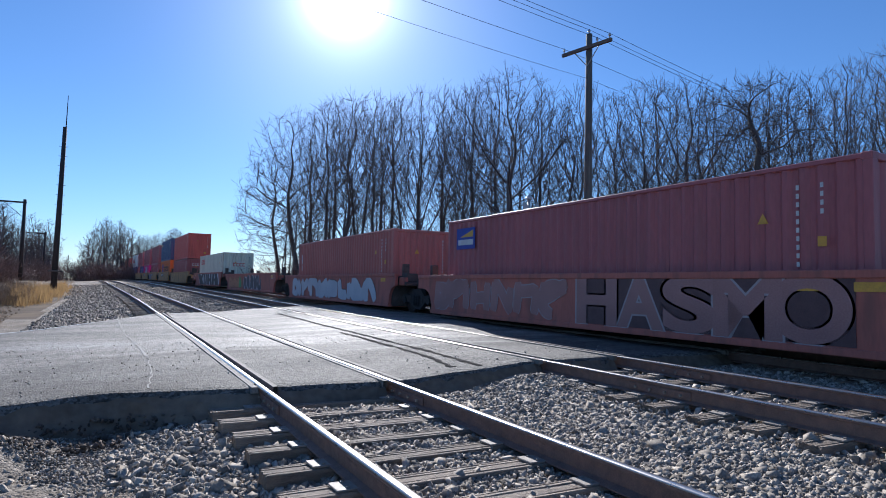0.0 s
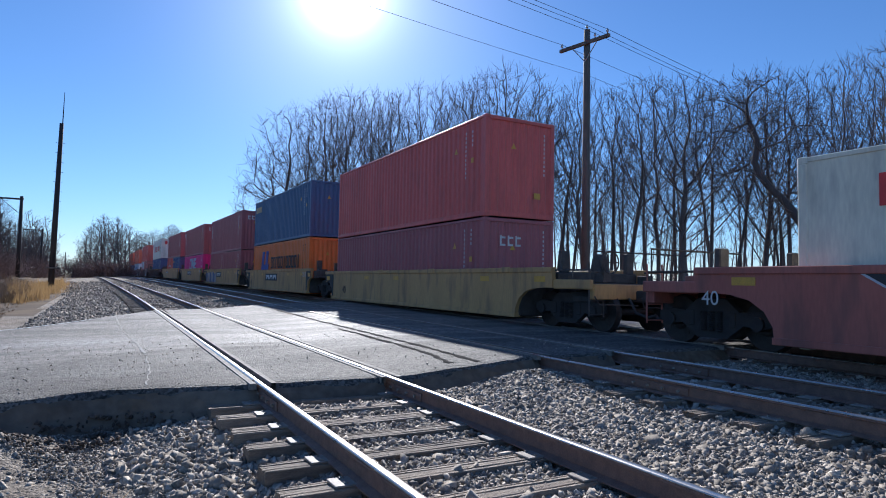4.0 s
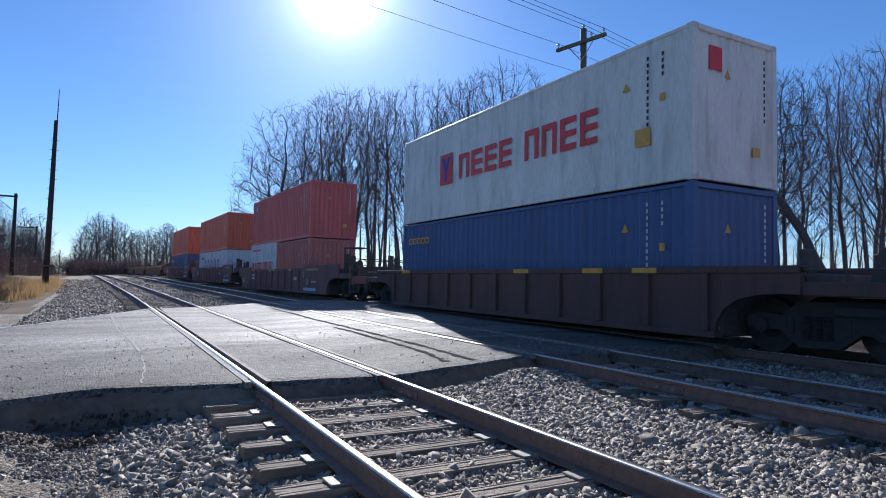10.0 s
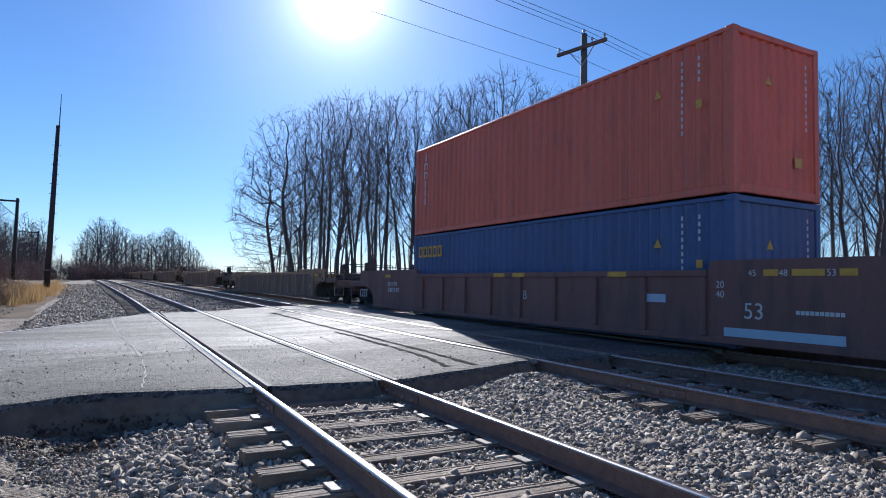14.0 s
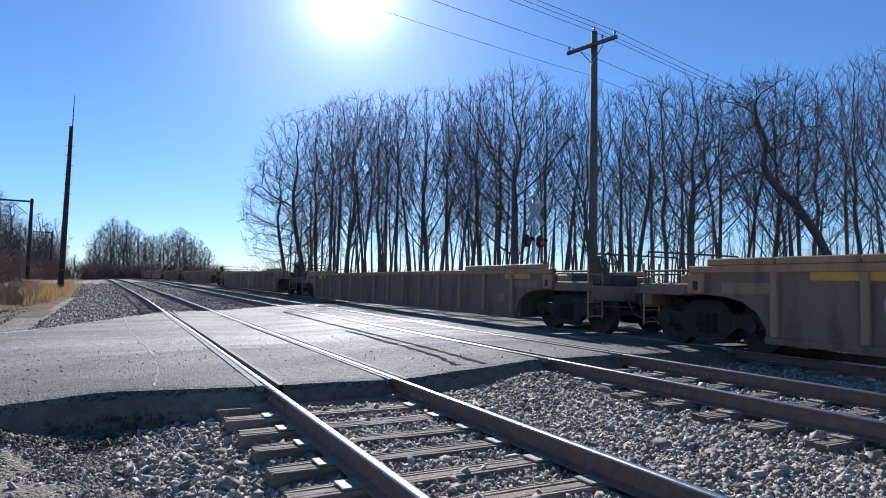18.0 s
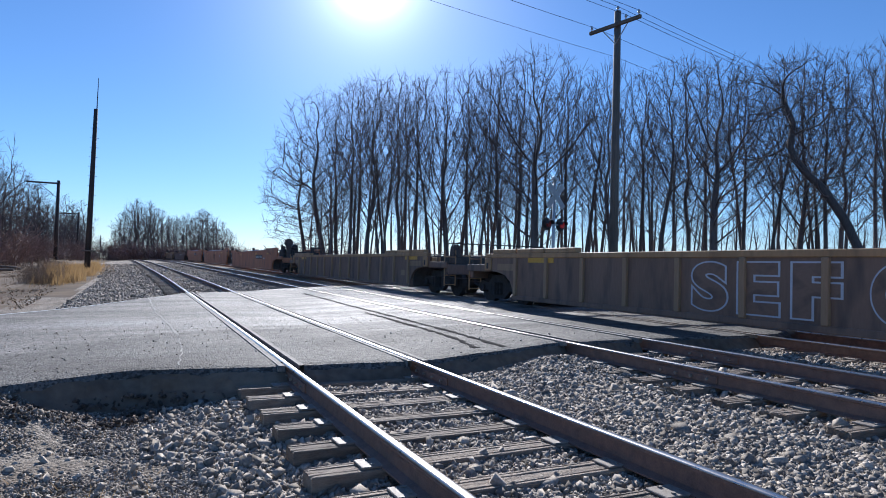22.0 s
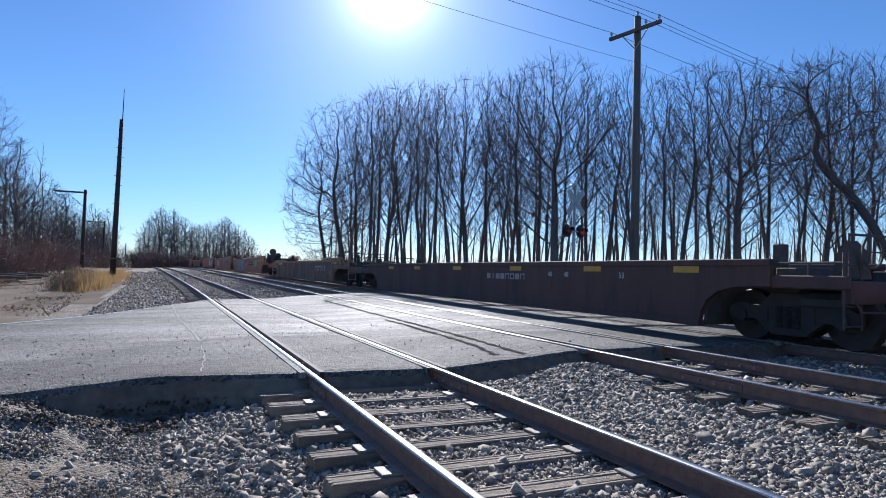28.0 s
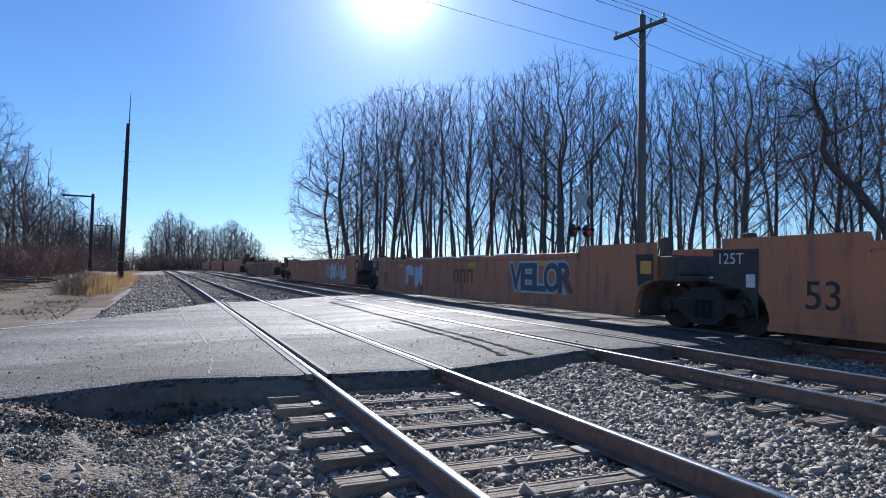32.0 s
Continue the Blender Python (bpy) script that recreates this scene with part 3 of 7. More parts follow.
    while heads:
        i, root = heads.pop()
        chain = [i] if root is None else [root, i]
        while kids[i]:
            c = sorted(kids[i], key=lambda k: -rad[k])
            if i < len(line) - 1 and i + 1 in c:
                c.remove(i + 1)
                c.insert(0, i + 1)
            heads += [(k, i) for k in c[1:]]
            i = c[0]
            chain.append(i)
        pts = node[chain].copy()
        if len(pts) > 3:
            pts[1:-1] = 0.5 * pts[1:-1] + 0.25 * (pts[:-2] + pts[2:])
        rr = rad[chain]
        if root is not None:
            rr[0] = rr[1]
        if root is None:
            rr[0] *= 1.25
        elif len(pts) > 4 and rr[0] < 0.05:
            pts, rr = np.concatenate([pts[:-1:2], pts[-1:]]), np.concatenate([rr[:-1:2], rr[-1:]])
        w = rr[0]
        (tr if root is None else cr).tube([tuple(q) for q in pts], [float(q) for q in rr], 9 if root is None else (6 if w > 0.06 else (4 if w > 0.025 else 3)), cap=False)
    for i in range(len(line), total):
        if rad[i] > 0.04:
            continue
        d = Vector(node[i] - node[up[i]]).normalized()
        for _ in range(twigs + (0 if kids[i] else 1)):
            q = Vector(node[i]) - d * rnd.uniform(0, step)
            e = (d * 0.9 + Vector((rnd.gauss(0, 0.45), rnd.gauss(0, 0.45), rnd.gauss(0.4, 0.3)))).normalized() * rnd.uniform(0.4, 1.0) * step * 1.9
            cr.tube([q, q + e], [tip * 0.85, tip * 0.5], 3, cap=False)
    return tr, cr


def brush(seed, height, stems, fat=1.0):
    """A thicket of thin stems from one spot, each with a few side twigs."""
    rnd = random.Random(seed)
    m = Mesh()
    for i in range(stems):
        p = Vector((rnd.gauss(0, 0.7), rnd.gauss(0, 0.7), -0.1))
        d = Vector((rnd.gauss(0, 0.3), rnd.gauss(0, 0.3), 1)).normalized()
        h = height * rnd.uniform(0.4, 1.0)
        pts = [p.copy()]
        for k in range(4):
            d = (d + Vector((rnd.gauss(0, 0.14), rnd.gauss(0, 0.14), -0.03))).normalized()
            p = p + d * h / 4
            pts.append(p.copy())
        m.tube(pts, [0.03 * fat, 0.026 * fat, 0.022 * fat, 0.017 * fat, 0.012 * fat], 3, cap=False)
        for k in range(14):
            t = rnd.uniform(0.4, 3.9)
            q = pts[int(t)].lerp(pts[int(t) + 1], t % 1)
            e = Vector((rnd.gauss(0, 1), rnd.gauss(0, 1), rnd.uniform(0.2, 1.3))).normalized() * rnd.uniform(0.3, 0.8) * height / 3
            m.tube([q, q + e], [0.017 * fat, 0.011 * fat], 3, cap=False)
    return m


def plant(kinds, spots, name, label, category, group):
    for i, (x, y, k, s, rz) in enumerate(spots):
        tr, cr = kinds[k]
        t = thing(name, label, category, group, pose(x, y, ground_z(x, y), 0, 0, rz) @ Matrix.Diagonal((s, s, s, 1)))
        part("trunk", tr, None, t)
        part("crown", cr, None, t)


def build_trees():
    kinds, tall = [], []
    # slim wood trees, wide vases, a broad edge tree with low limbs, a spreading giant
    for k, q in enumerate((dict(r0=0.125, start=0.3, wide=0.16, sweep=1.2, bole=0.55),
                           dict(r0=0.17, start=0.24, wide=0.25, sweep=1.3, bole=0.3, crook=0.05, count=1000),
                           dict(r0=0.16, start=0.2, wide=0.26, sweep=0.9, bole=0.45, crook=0.04, count=1000),
                           dict(r0=0.1, start=0.28, wide=0.16, sweep=1.2, bole=0.45, crook=0.05),
                           dict(r0=0.14, start=0.28, wide=0.2, sweep=1.2, bole=0.4, crook=0.06, count=900),
                           dict(r0=0.17, start=0.03, wide=0.29, sweep=0.3, bole=0.5, belly=0.42, count=1300, crook=0.05, wander=0.2, gaps=0.0),
                           dict(r0=0.27, start=0.2, wide=0.34, sweep=0.75, bole=0.5, count=1300, crook=0.03))):
        tr, cr = grow(140 + k, 12.0 if k == 5 else 16.0, **q)
        kinds.append((tr.data("trunk", M_BARK, True), cr.data("crown", M_TWIG)))
        tall.append(float(np.quantile([v[2] for v in cr.v], 0.994)))
    light, high = [], []
    for k, q in enumerate((dict(start=0.2, wide=0.22, sweep=0.8), dict(start=0.15, wide=0.25, sweep=1.1, bole=0.35), dict(start=0.1, wide=0.27, sweep=0.6))):
        tr, cr = grow(170 + k, 16, 0.26, crook=0.05, count=420, tip=0.021, step=0.75, twigs=2, **q)
        light.append((tr.data("trunk", M_BARK, True), cr.data("crown", M_TWIG)))
        high.append(float(np.quantile([v[2] for v in cr.v], 0.998)))
    sapling = []
    for k in range(3):
        tr, cr = grow(190 + k, 9.0, 0.06 + 0.02 * k, start=0.35, wide=0.11, sweep=1.2, bole=0.75, count=170, twigs=1)
        sapling.append((tr.data("trunk", M_BARK, True), cr.data("crown", M_TWIG)))
    thicket = [brush(60 + k, 3.4, 18, 1.0).data("stems", M_BRUSH) for k in range(3)]
    rnd = random.Random(11)
    AZ = [10.2, 12, 14, 18, 22.7, 28.4, 34.6, 41, 48.6, 55, 60, 68]
    EL = [7.0, 10.5, 14.0, 16.9, 17.2, 18.0, 19.2, 17.8, 18.0, 17.4, 18.4, 18.0]

    def at(az, d, k, s=None):
        a = radians(az)
        x, y = EYE[0] + d * math.sin(a), d * math.cos(a)
        if s is None:
            s = 1.0
        if k < len(tall) and s > 0:
            s *= (d * math.tan(radians(float(np.interp(az, AZ, EL)))) + EYE[2] - ground_z(x, y)) / tall[k]
        return (x, y, k, abs(s), rnd.uniform(0, 360))

    # wood edge seen across the tracks: azimuth, distance, kind, share of the wood's height
    spots = [at(*q) for q in ((13.5, 64, 5, 0.86), (15.2, 60, 5, 1.0), (16.3, 64, 2, 0.98), (17.4, 57, 0, 1.0), (18.8, 54, 1, 1.0), (20.4, 55, 3, 0.97), (21.8, 50, 4, 1.0), (23.3, 53, 0, 0.98),
                              (24.7, 50, 3, 0.97), (26.2, 49, 1, 1.0), (28.0, 50, 0, 1.0), (29.5, 47, 3, 1.0), (31.0, 48, 4, 0.97), (32.6, 50, 0, 1.0), (34.2, 42, 6, 1.0), (37.0, 47, 0, 0.96), (38.8, 46, 3, 0.92),
                              (41.0, 44, 1, 1.0), (43.4, 47, 0, 0.96), (45.0, 43, 2, 1.0), (47.4, 46, 4, 1.0), (49.4, 43, 6, 0.98), (51.6, 46, 0, 0.95), (53.6, 44, 3, 0.98), (55.6, 46, 1, 1.0), (57.6, 45, 0, 0.94),
                              (61.6, 46, 4, 0.96), (63.8, 43, 1, 1.0), (65.6, 47, 0, 1.0), (67.6, 45, 2, 1.0))]
    plant(kinds, spots, "bare_tree", "tall leafless deciduous tree at the edge of the wood", "tree", "trees along the railway")
    spots = []
    for i in range(22):
        d = rnd.uniform(54, 76)
        spots.append(at(15.6 + i * 2.4 + rnd.uniform(-0.5, 0.5), d, (0, 3, 1, 4, 0, 3)[rnd.randrange(6)], rnd.uniform(0.78, 0.97)))
    plant(kinds, spots, "bare_tree", "leafless tree deeper in the wood", "tree", "trees along the railway")
    spots = [at(13.6 + i * 0.29 + rnd.uniform(-0.3, 0.3), rnd.uniform(46, 84), i % 3, -rnd.uniform(0.6, 1.35)) for i in range(188)]
    plant(sapling, spots, "sapling", "thin leafless sapling in the wood", "tree", "saplings in the wood")
    spots = [at(12.6 + i * 0.9 + rnd.uniform(-0.4, 0.4), rnd.uniform(46, 70), 0, -1) for i in range(62)]
    for i, (x, y, _, _, rz) in enumerate(spots):
        t = part("bush", thicket[i % 3], None)
        t.matrix_basis = pose(x, y, ground_z(x, y), 0, 0, rz) @ Matrix.Diagonal((1.2, 1.2, rnd.uniform(0.5, 0.95), 1))
        tagged(t, "leafless reddish-brown bush under the trees", "bush", "brush in the wood")
    # the crooked oak
    tr, cr = grow(78, 14.0, 0.24, start=0.26, wide=0.33, sweep=0.1, count=800, crook=0.13, wander=0.5, gaps=0.25, tip=0.012,
                  spine=((0.2, 0, -0.3), (-0.5, 0, 2.0), (-1.5, 0.2, 4.0), (-2.6, 0.1, 6.2), (-3.7, -0.1, 7.3), (-4.3, 0.1, 8.6), (-4.1, 0, 10.0), (-4.6, 0, 11.6)))
    plant([(tr.data("trunk", M_BARK, True), cr.data("crown", M_TWIG))], [at(61.0, 40, 0, -1.0)[:4] + (-61,)], "oak_tree",
          "large crooked leafless oak with heavy limbs", "tree", "trees along the railway")
    # wood on the near side of the line, and the far trees
    spots = []
    for i in range(64):
        y = 46 + i * 3.0 + rnd.uniform(-2, 2)
        x = -15.0 - rnd.uniform(0, 11)
        k = rnd.randrange(3)
        spots.append((x, y, k, rnd.uniform(10.5, 15.0) / high[k], rnd.uniform(0, 360)))
    plant(light, spots, "bare_tree", "leafless tree in the wood beside the dirt track", "tree", "trees beside the dirt track")
    plant(kinds, [(-18.5, 56, 6, 1.0, 50), (-15.8, 62, 2, 1.0, 10), (-21, 48, 1, 1.1, 70)], "bare_tree", "leafless tree in the wood beside the dirt track", "tree", "trees beside the dirt track")
    spots = [(-13.5 - rnd.uniform(0, 9), 38 + i * 1.5, i % 3, rnd.uniform(0.4, 1.0), rnd.uniform(0, 360)) for i in range(90)]
    plant(sapling, spots, "sapling", "thin leafless sapling beside the dirt track", "tree", "saplings beside the dirt track")
    for i in range(150):
        y = 34 + i * 1.05 + rnd.uniform(-1, 1)
        x = -12.6 - rnd.random() ** 1.5 * 9
        t = part("bush", thicket[i % 3], None)
        t.matrix_basis = pose(x, y, ground_z(x, y), 0, 0, rnd.uniform(0, 360)) @ Matrix.Diagonal((1.3, 1.3, rnd.uniform(0.5, 1.6), 1))
        tagged(t, "leafless reddish brush beside the dirt track", "bush", "brush beside the dirt track")
    spots = []
    for i in range(40):
        d = rnd.uniform(175, 215)
        az = -2.4 + i * 0.245
        el = np.interp(az, [-2.4, -1.6, -0.9, 0.9, 2.5, 4.5, 6.0, 7.4], [1.4, 3.8, 4.7, 4.4, 4.0, 4.2, 3.6, 2.2])
        q = at(az, d, rnd.randrange(3), -1)
        spots.append((q[0], q[1], q[2], d * math.tan(radians(el)) / high[q[2]] * rnd.uniform(0.85, 1.12), q[4]))
    plant(light, spots, "bare_tree", "distant leafless tree beyond the bend", "tree", "distant trees")
    for i in range(64):
        x, y, _, _, rz = at(-2.4 + i * 0.17, rnd.uniform(155, 190), 0, -1)
        t = part("bush", thicket[i % 3], None)
        t.matrix_basis = pose(x, y, ground_z(x, y), 0, 0, rz) @ Matrix.Diagonal((1.8, 1.8, rnd.uniform(0.8, 2.0), 1))
        tagged(t, "distant leafless brush beside the tracks", "bush", "distant brush")
    # far woods as one body
    v, f, n0 = [], [], 0
    tv = np.array([v.co[:] for v in light[0][1].vertices])
    keep = [p.vertices[:] for p in light[0][1].polygons]
    rnd2 = random.Random(3)
    keep = [p for p in keep if rnd2.random() < 0.55]
    for i in range(52):
        y = rnd.uniform(300, 420)
        x = -52 + i * 1.3 if i < 42 else rnd.uniform(25, 120)
        s, a = rnd.uniform(0.6, 0.85), rnd.uniform(0, 6.28)
        c, q = math.cos(a) * s, math.sin(a) * s
        pts = np.stack([tv[:, 0] * c - tv[:, 1] * q + x, tv[:, 0] * q + tv[:, 1] * c + y, tv[:, 2] * s + ground_z(x, y) - 1.5], 1)
        v.append(pts)
        f += [tuple(int(k) + n0 for k in p) for p in keep]
        n0 += len(tv)
    me = bpy.data.meshes.new("far_woods")
    me.from_pydata(np.concatenate(v).tolist(), [], f)
    me.materials.append(M_TWIG)
    tagged(new("far_woods", me), "hazy leafless woods on the horizon", "woods", kind="stuff")


# poles, wires, signal -------------------------------------------------------
def build_poles():
    g = ground_z(15.6, 19.6)
    p = thing("utility_pole", "tall grey wooden utility pole with one crossarm and wires", "utility pole", at=pose(15.62, 19.58, g, 0, 0, 11.8))
    h = 11.75 - g
    part("pole", Mesh().tube([(0, 0, -0.5), (0, 0, h * 0.5), (0, 0, h)], [0.19, 0.165, 0.13], 12), M_POLE, p, smooth=True)
    za = 11.12 - g
    part("crossarm", Mesh().box(-0.26, -0.14, -1.25, 1.25, za - 0.07, za + 0.07, 0.01), M_POLE, p)
    for s in (-1, 1):
        part("brace", Mesh().tube([(-0.16, s * 0.62, za - 0.05), (-0.13, 0, za - 0.75)], 0.02, 6), M_GALV, p)
    ins = Mesh().tube([(0, 0, 0), (0, 0, 0.08), (0, 0, 0.1), (0, 0, 0.16), (0, 0, 0.18), (0, 0, 0.22)], [0.02, 0.02, 0.055, 0.055, 0.04, 0.03], 10).data("insulator", M_GALV, True)
    tips = [(-0.2, -1.15, za + 0.07), (-0.2, -0.55, za + 0.07), (-0.2, 1.15, za + 0.07), (0, 0, h)]
    for t in tips:
        part("insulator", ins, None, p).matrix_basis = pose(*t)
    m = pose(15.62, 19.58, g, 0, 0, 11.8)
    ends = [(m @ Vector((t[0], t[1], t[2] + 0.2)), 0.0095) for t in tips] + [(m @ Vector((-0.17, 0, h - 1.9)), 0.007)]
    for e, r in ends:
        w = Mesh()
        for far in (Vector((-46, -10.5, 0.2)), Vector((52, 7.0, -0.6))):
            pts = []
            for i in range(19):
                t = i / 18
                q = e + far * t
                pts.append(q - Vector((0, 0, 4 * 0.75 * t * (1 - t))))
            w.tube(pts, r, 5)
        tagged(part("overhead_wire", w, M_BLACK), "thin black overhead power wire", "wire", "overhead wires")
    # the mast beside the line
    x, y = -5.3, 55.7
    g = ground_z(x, y)
    t = thing("radio_mast", "tall dark wooden pole carrying a whip antenna", "radio mast", at=pose(x, y, g, 0, 0.7, 0))
    part("pole", Mesh().tube([(0, 0, -0.5), (0, 0, 6), (0, 0, 12.8 - g)], [0.23, 0.19, 0.145], 12), M_DARKPOLE, t, smooth=True)
    part("antenna", Mesh().tube([(0.06, 0, 12.0 - g), (0.06, 0, 14), (0.06, 0, 15.3 - g)], [0.045, 0.035, 0.018], 6), M_BLACK, t)
    part("equipment_box", Mesh().box(-0.45, 0.55, -0.35, 0.35, 1.6, 1.72, 0.03), M_POLE, t, "weathered ledge")
    for i in range(12):
        part("step_peg", Mesh().box(-0.3, 0.3, -0.012, 0.012, 3 + i * 0.75, 3.025 + i * 0.75), M_BLACK, t)
    # line poles with one-sided arms
    for az, d, top, arm, base in ((-6.07, 88, 10.3, 3.3, 0.0), (-4.62, 152, 10.6, 3.3, 0.0), (-3.75, 240, 10.2, 3.0, 0), (-3.02, 300, 10.6, 0.0, 0)):
        a = radians(az)
        x, y = EYE[0] + d * math.sin(a), d * math.cos(a)
        g = ground_z(x, y)
        q = thing("line_pole", "weathered wooden line pole with a side arm", "utility pole", "line poles", pose(x, y, g))
        part("pole", Mesh().tube([(0, 0, -0.5), (0, 0, top - g)], [0.24, 0.17], 10), M_DARKPOLE, q, smooth=True)
        if arm:
            part("side_arm", Mesh().box(-arm, 0.2, -0.08, 0.08, top - g - 0.45, top - g - 0.25, 0.01), M_DARKPOLE, q)
            part("brace", Mesh().tube([(-arm * 0.6, 0, top - g - 0.45), (0, 0, top - g - 2.2)], 0.035, 6), M_DARKPOLE, q)


M_BLADE = mat("bare_aluminium", (0.55, 0.55, 0.54), (0.4, 0.4, 0.4), 0.5, 0.3, scale=6, bump=0.05)


def build_signal():
    x, y = 12.6, 19.5
    g = ground_z(x, y)
    s = thing("crossing_signal", "railway crossing signal with a crossbuck and red flashers", "crossing signal", at=pose(x, y, g, 0, 0, 12))
    part("mast", Mesh().tube([(0, 0, 0), (0, 0, 4.6 - g)], 0.06, 12), M_GALV, s, "silver mast", smooth=True)
    part("base", Mesh().box(-0.3, 0.3, -0.3, 0.3, 0, 0.45, 0.03), M_GALV, s)
    zc = 3.95 - g
    for k in (-1, 1):
        m = Mesh().box(-0.61, 0.61, -0.012, 0.012, -0.115, 0.115, 0.005)
        b = part("crossbuck_blade", m, M_BLADE, s, "plain grey back of a crossbuck blade")
        b.matrix_basis = pose(0, -0.07 - 0.03 * (k > 0), zc, 0, 45 * k, 0)
    zl = 2.86 - g
    part("light_bar", Mesh().tube([(-0.42, 0, zl), (0.42, 0, zl)], 0.03, 8), M_GALV, s)
    for k, mt in ((-1, glow("dim_red_lens", (0.2, 0.01, 0.01), 0.02)), (1, glow("lit_red_lens", (0.45, 0.015, 0.015), 0.1))):
        f = part("flasher", Mesh().tube([(k * 0.38, -0.1, zl), (k * 0.38, 0.1, zl)], 0.15, 16), M_BLACK, s, "black flasher housing")
        part("backplate", Mesh().tube([(k * 0.38, 0.0, zl), (k * 0.38, 0.015, zl)], 0.25, 24), M_BLACK, f)
        part("lens", Mesh().tube([(k * 0.38, -0.13, zl), (k * 0.38, -0.1, zl)], [0.1, 0.13], 16), mt, f, "red lens")
        part("hood", Mesh().extrude([(k * 0.38 + 0.16 * math.cos(a), zl + 0.16 * math.sin(a)) for a in np.linspace(0, math.pi, 9)] +
                                    [(k * 0.38 + 0.145 * math.cos(a), zl + 0.145 * math.sin(a)) for a in np.linspace(math.pi, 0, 9)], 1, -0.26, -0.1), M_BLACK, f)
    part("bell", Mesh().tube([(0, 0, 4.55 - g), (0, 0, 4.62 - g), (0, 0, 4.72 - g)], [0.13, 0.14, 0.05], 14), M_GALV, s)
    c = thing("signal_cabinet", "silver metal signal equipment cabinet", "cabinet", at=pose(13.9, 20.6, ground_z(13.9, 20.6)))
    part("body", Mesh().box(-0.6, 0.6, -0.4, 0.4, 0, 1.75, 0.02), M_GALV, c)
    part("roof", Mesh().box(-0.66, 0.66, -0.46, 0.46, 1.75, 1.82, 0.02), M_GALV, c)
    for k in (-1, 1):
        part("door", Mesh().box(k * 0.3 - 0.26, k * 0.3 + 0.26, -0.42, -0.395, 0.1, 1.65, 0.008), M_GALV, c)


# train ---------------------------------------------------------------------
def travelled(t):
    return 15.0 * t + 0.035 * t * t


def on_track(y, z=0.0):
    dx = (bend(y + 1.0) - bend(y - 1.0)) / 2
    return pose(8.89 + bend(y), y, 0.1 + rise(y) + z, 0, 0, -math.degrees(math.atan(dx)))


MOVERS = []      # (thing, place along the train, height above the rail)
WHEELS = []      # (wheelset, place along the train, its rest pose)
R_WHEEL = 0.44


def wheelset_mesh():
    m = Mesh()
    for s in (-1, 1):
        x = s * 0.7525
        m.tube([(x - s * 0.075, 0, 0), (x - s * 0.06, 0, 0), (x - s * 0.035, 0, 0), (x + s * 0.065, 0, 0)], [0.40, 0.47, 0.445, 0.435], 24)
        m.tube([(x + s * 0.064, 0, 0), (x + s * 0.09, 0, 0)], [0.2, 0.16], 12)
        for i in range(4):
            a = i * math.pi / 2
            m.tube([(x + s * 0.06, 0.3 * math.cos(a), 0.3 * math.sin(a)), (x + s * 0.072, 0.3 * math.cos(a), 0.3 * math.sin(a))], 0.05, 6)
    m.tube([(-1.05, 0, 0), (1.05, 0, 0)], 0.08, 10)
    return m


M_WHEEL = mat("brown_wheel_steel", (0.06, 0.048, 0.042), (0.035, 0.03, 0.027), 0.6, 0.3, scale=8, bump=0.2)
M_TRUCK = mat("grimy_truck_steel", (0.125, 0.103, 0.09), (0.07, 0.058, 0.05), 0.75, 0.1, scale=6, bump=0.3, c=(0.09, 0.07, 0.055), cscale=3, camount=0.4)
# Truck steel coloured darker than the decks, for the shade under the cars.
M_BOGIE = mat("shade_dark_truck_steel", (0.05, 0.043, 0.04), (0.028, 0.025, 0.024), 0.8, 0.0, scale=6, bump=0.3, c=(0.07, 0.055, 0.045), cscale=3, camount=0.4)
WHEELSET = wheelset_mesh().data("wheelset", M_WHEEL)
_fr = Mesh()
_fr.extrude([(-1.15, 0.42), (-1.15, 0.58), (-0.95, 0.66), (-0.55, 0.62), (-0.3, 0.84), (0.3, 0.84), (0.55, 0.62), (0.95, 0.66), (1.15, 0.58), (1.15, 0.42),
             (0.95, 0.36), (0.62, 0.4), (0.3, 0.16), (-0.3, 0.16), (-0.62, 0.4), (-0.95, 0.36)], 0, -0.07, 0.07)
for _s in (-1, 1):
    _fr.tube([(-0.12, _s * 0.89, 0.45), (0.12, _s * 0.89, 0.45)], 0.12, 12)
    _fr.box(-0.09, 0.1, _s * 0.42 - 0.06, _s * 0.42 + 0.06, 0.36, 0.62, 0.01)
SIDE_FRAME = _fr.data("side_frame", M_BOGIE)
SPRING = Mesh().tube([(0, 0, 0.28 + i * 0.0175) for i in range(21)], [0.075 if i % 2 else 0.055 for i in range(21)], 10).data("spring", M_BOGIE)
BOLSTER = Mesh().box(-1.0, 1.0, -0.2, 0.2, 0.55, 0.85, 0.03).data("bolster", M_BOGIE)


def truck(car, y, place):
    t = part("truck", BOLSTER, None, car, "grimy dark steel truck")
    t.matrix_basis = pose(0, y, 0)
    for s in (-1, 1):
        part("side_frame", SIDE_FRAME, None, t).matrix_basis = pose(s * 1.0, 0, 0)
        for k in (-0.16, 0.0, 0.16):
            part("spring", SPRING, None, t).matrix_basis = pose(s * 1.06, k, 0)
        w = part("wheelset", WHEELSET, None, t)
        w.matrix_basis = pose(0, s * 0.89, R_WHEEL)
        WHEELS.append((w, place + y + s * 0.89, s * 0.89))


def side_marks(parent, name, boxes, material, label="", x=-1.506, depth=0.004):
    """Flat painted marks on the side that faces the road: (from, to along the car, low, high)."""
    m = Mesh()
    for y0, y1, z0, z1 in boxes:
        m.box(x - depth, x + 0.001, y0, y1, z0, z1)
    return part(name, m, material, parent, label)


